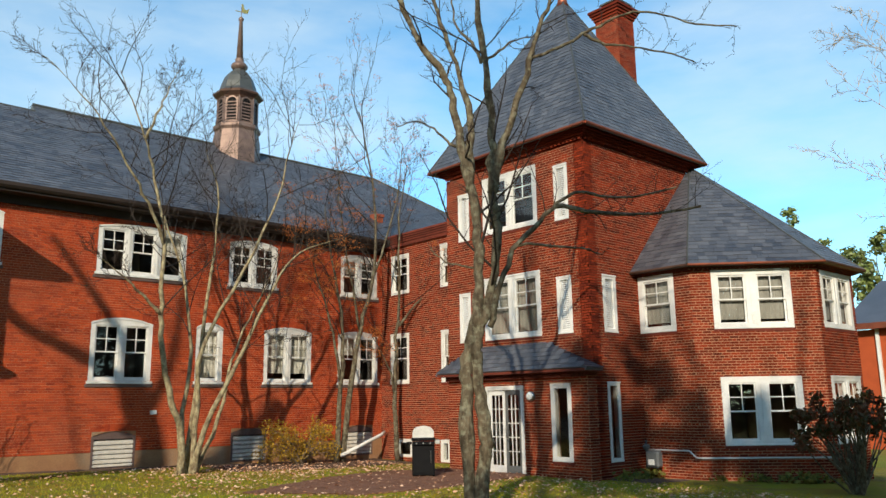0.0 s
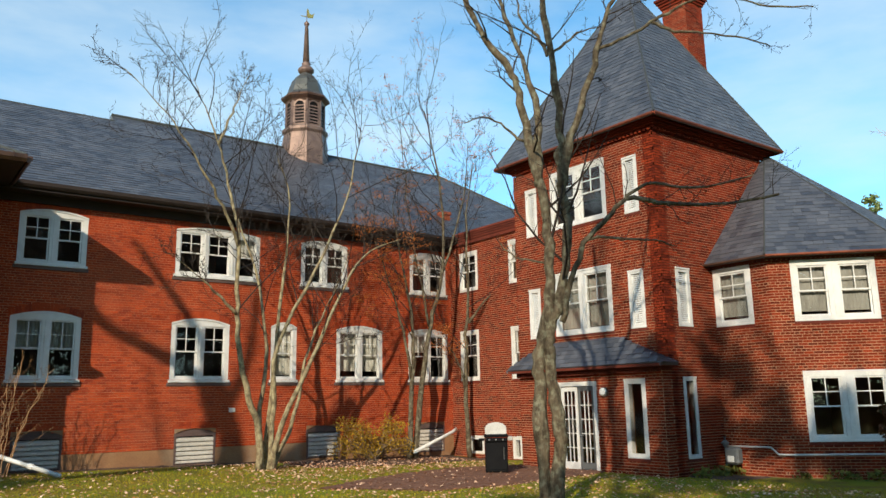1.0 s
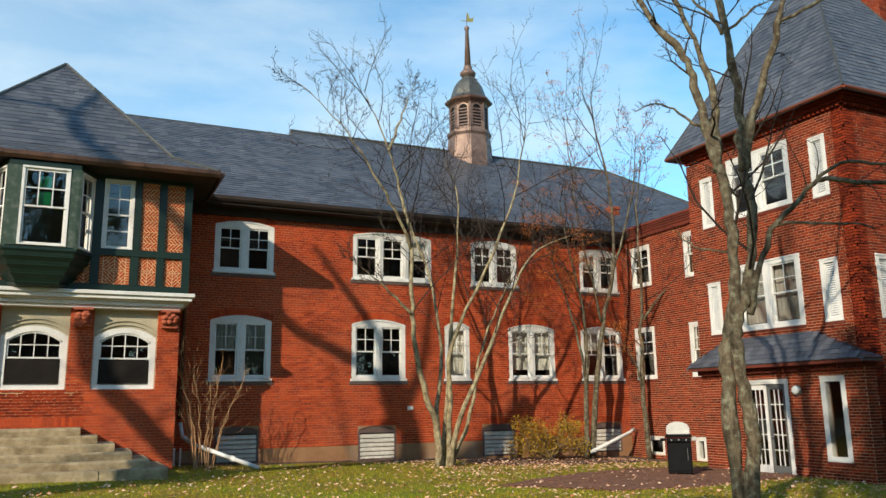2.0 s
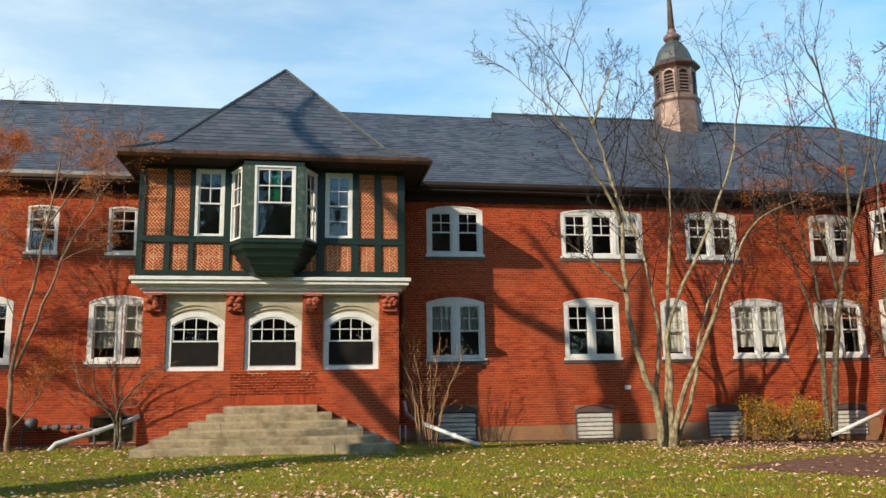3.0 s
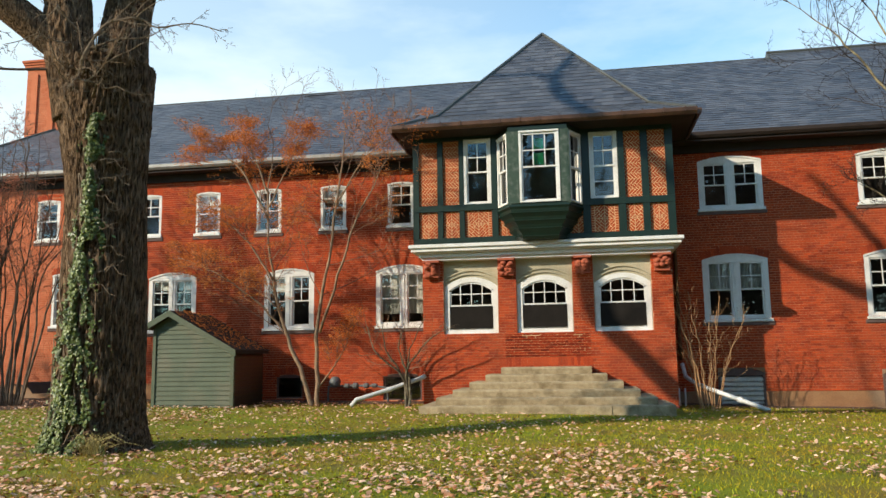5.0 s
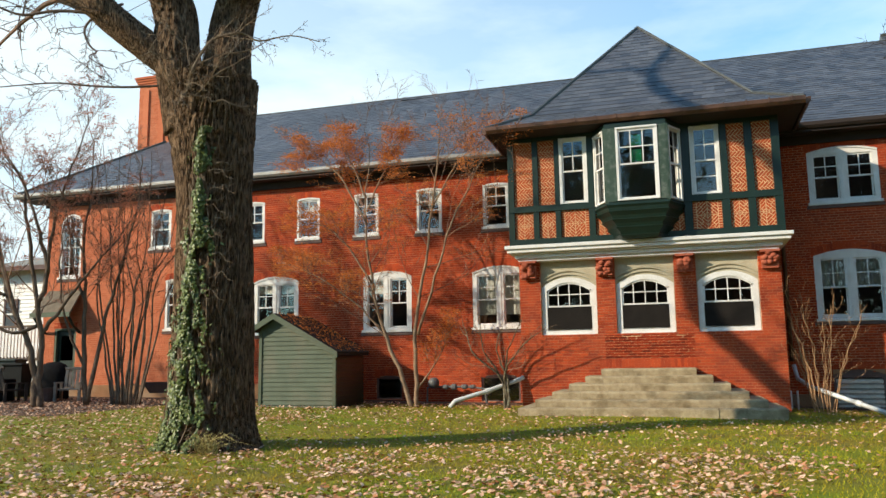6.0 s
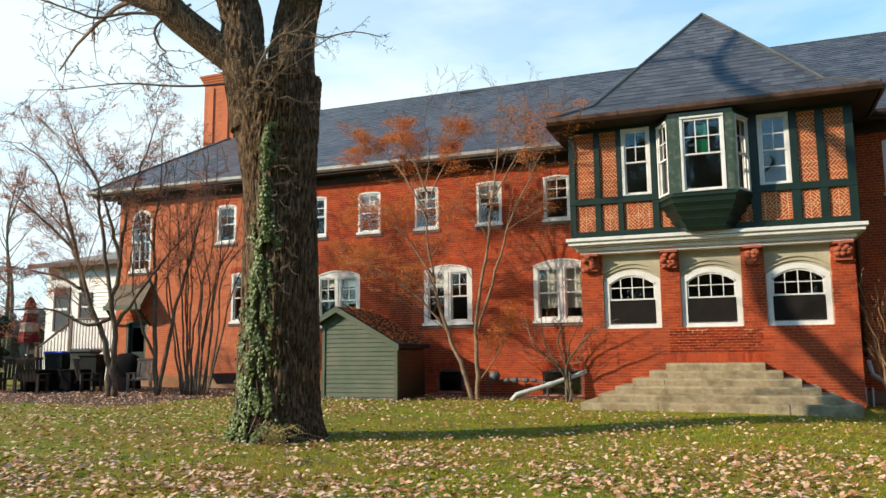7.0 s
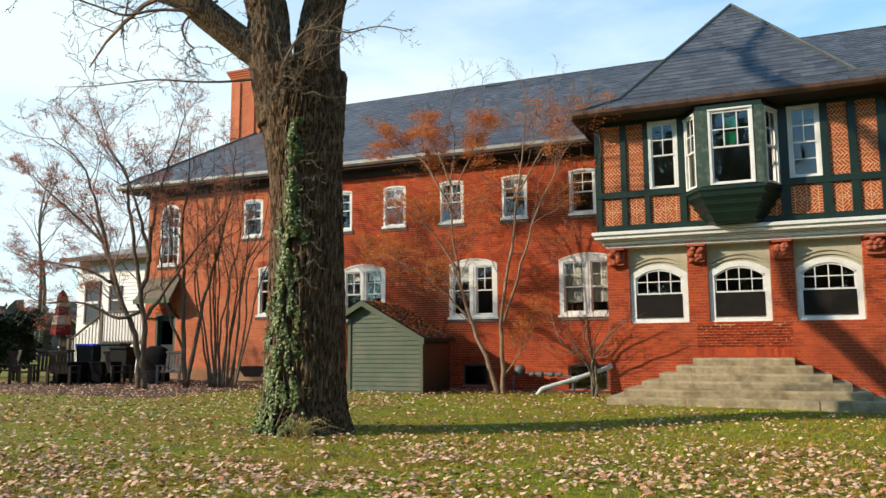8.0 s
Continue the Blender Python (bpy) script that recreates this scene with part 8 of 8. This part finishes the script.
for (x0, x1, y0, y1) in ((10.0, 17.4, -3.2, 0.0), (-23.0, -5.3, -1.1, 0.0), (1.5, 10.0, -0.5, 0.0), (16.3, 18.2, -12.6, -11.05), (-25, -15.5, -8.0, -1.1)):
    nx_, ny_ = int((x1 - x0) / 0.3) + 1, max(2, int((y1 - y0) / 0.3) + 1)
    k = len(bed.v)
    for j in range(ny_ + 1):
        for i in range(nx_ + 1):
            x, y = x0 + (x1 - x0) * i / nx_, y0 + (y1 - y0) * j / ny_
            edge = min(j, i, nx_ - i) == 0
            bed.v.append((x, y + (0.12 * noise.noise(Vector((x * 2, y, 5))) if j == 0 else 0), lie(x, y) + (-0.03 if edge else 0.03 + 0.03 * noise.noise(Vector((x * 3, y * 3, 1))))))
    bed.f += [(k + j * (nx_ + 1) + i, k + j * (nx_ + 1) + i + 1, k + (j + 1) * (nx_ + 1) + i + 1, k + (j + 1) * (nx_ + 1) + i) for j in range(ny_) for i in range(nx_)]
tagged(new("planting_bed", bed.mesh("planting_bed", SOIL, True)), "bare leafy soil along the wall foot", "soil", kind="structure")

rng_l = random.Random(41)
litter = Geo()


def drop_leaf(x, y, size):
    u, v, n = random_frame(rng_l)
    n = Vector((rng_l.gauss(0, 0.3), rng_l.gauss(0, 0.3), 1)).normalized()
    u = (u - n * u.dot(n)).normalized()
    litter.add(leaf_shape(Vector((x, y, lie(x, y) + 0.045)), u, n.cross(u), n, size), LEAF_FACES)


count = 0
while count < 60000:
    x, y = rng_l.uniform(-26, 16), rng_l.uniform(-31, -1)
    far_off = math.hypot(x + 0.9, y + 23.6)
    west = min(1.0, max(0.0, (5.0 - x) / 7))
    patch_n = noise.noise(Vector((x * 0.45, y * 0.45, 9))) + 0.6 * noise.noise(Vector((x * 1.3, y * 1.3, 4)))
    dens = 0.08 + 0.09 * patch_n + math.exp(-((far_off - 7.0) / 3.9) ** 2) * (0.16 + 1.3 * west) * (0.7 + 1.5 * patch_n) + 0.07 * west + (0.14 if x < -9 and y > -17 else 0) + (0.28 if x > 8 and y > -6 else 0.1 if x > 7 else 0)
    if rng_l.random() > dens or (-5 < x < 1.4 and y > -4.6) or inside(x, y, PATH_EDGE) and rng_l.random() < 0.7:
        continue
    drop_leaf(x, y, rng_l.uniform(0.022, 0.055))
    count += 1
tagged(new("fallen_leaves", litter.mesh("fallen_leaves", LEAF)), "pale tan and brown fallen leaves on the lawn", "leaves", kind="stuff")

rs = np.random.RandomState(8)
N = 330000
bx_, by_ = rs.uniform(-26, 17, N), rs.uniform(-25, -0.6, N)
near = np.hypot(bx_ + 0.9, by_ + 23.6)
worn = np.clip((-6.5 - bx_) / 5, 0, 0.6) * (by_ > -16)
keep = (rs.uniform(0, 1, N) < np.clip(12.0 / near, 0.25, 1) * (1 - worn)) & (near > 5) & ~((bx_ > -5) & (bx_ < 1.4) & (by_ > -4.6)) & ~((bx_ > 10) & (by_ > -3.0)) & ~((bx_ < -15.5) & (by_ > -8))
pts = [(float(a), float(b)) for a, b in zip(bx_[keep], by_[keep])]
gv, gf = [], []
for k, (x, y) in enumerate(pts):
    if 7 < x < 16 and inside(x, y, PATH_EDGE):
        continue
    z = lie(x, y)
    a, hgt, w = rs.uniform(0, 6.28), rs.uniform(0.018, 0.05), rs.uniform(0.004, 0.009)
    lean = rs.uniform(-0.04, 0.04, 2)
    c, s = math.cos(a) * w, math.sin(a) * w
    i = len(gv)
    gv += [(x - c, y - s, z - 0.005), (x + c, y + s, z - 0.005), (x + lean[0], y + lean[1], z + hgt)]
    gf.append((i, i + 1, i + 2))
blades = Geo()
blades.v, blades.f = gv, gf
tagged(new("grass", blades.mesh("grass", GRASS)), "short green lawn grass", "grass", kind="stuff")
tuft = Geo()
for k in range(70):
    a, r = rng_l.uniform(0, 6.28), rng_l.random() ** 0.5
    x, y = -8.0 + 0.16 * r * math.cos(a), -12.82 + 0.1 * r * math.sin(a)
    p = Vector((x, y, lie(x, y)))
    lean = Vector((rng_l.gauss(0.06, 0.17), rng_l.gauss(-0.02, 0.14), 0))
    up = rng_l.uniform(0.14, 0.34)
    tuft.tube([p, p + lean * 0.35 + Vector((0, 0, up * 0.75)), p + lean * 0.9 + Vector((0, 0, up)), p + lean * 1.5 + Vector((0, 0, up * 0.7))], [0.0035, 0.0035, 0.003, 0.001], 3)
tagged(new("grass_tuft", tuft.mesh("grass_tuft", LONG_GRASS)), "long dry grass tuft at the foot of the great tree", "grass", kind="stuff")

plants = Geo()
rng_q = random.Random(61)
for k in range(46):
    f = rng_q.random()
    x, y = (16.3 + 1.9 * f, -11.35 + rng_q.uniform(-0.25, 0.15)) if k < 22 else (18.2 + 2.1 * f, -13.0 - 2.3 * f + rng_q.uniform(-0.4, 0.0))
    tall = rng_q.uniform(0.1, 0.32)
    for _ in range(14):
        p = Vector((x + rng_q.gauss(0, 0.12), y + rng_q.gauss(0, 0.1), lie(x, y) + tall * rng_q.random()))
        u = Vector((rng_q.gauss(0, 1), rng_q.gauss(0, 1), rng_q.uniform(0.2, 1.4))).normalized()
        v = u.orthogonal().normalized()
        plants.add(leaf_shape(p, u, v, u.cross(v), rng_q.uniform(0.04, 0.09)), LEAF_FACES)
tagged(new("ground_plants", plants.mesh("ground_plants", PLANT)), "low green and yellowing plants at the foot of the brick bay", "plants", kind="stuff")
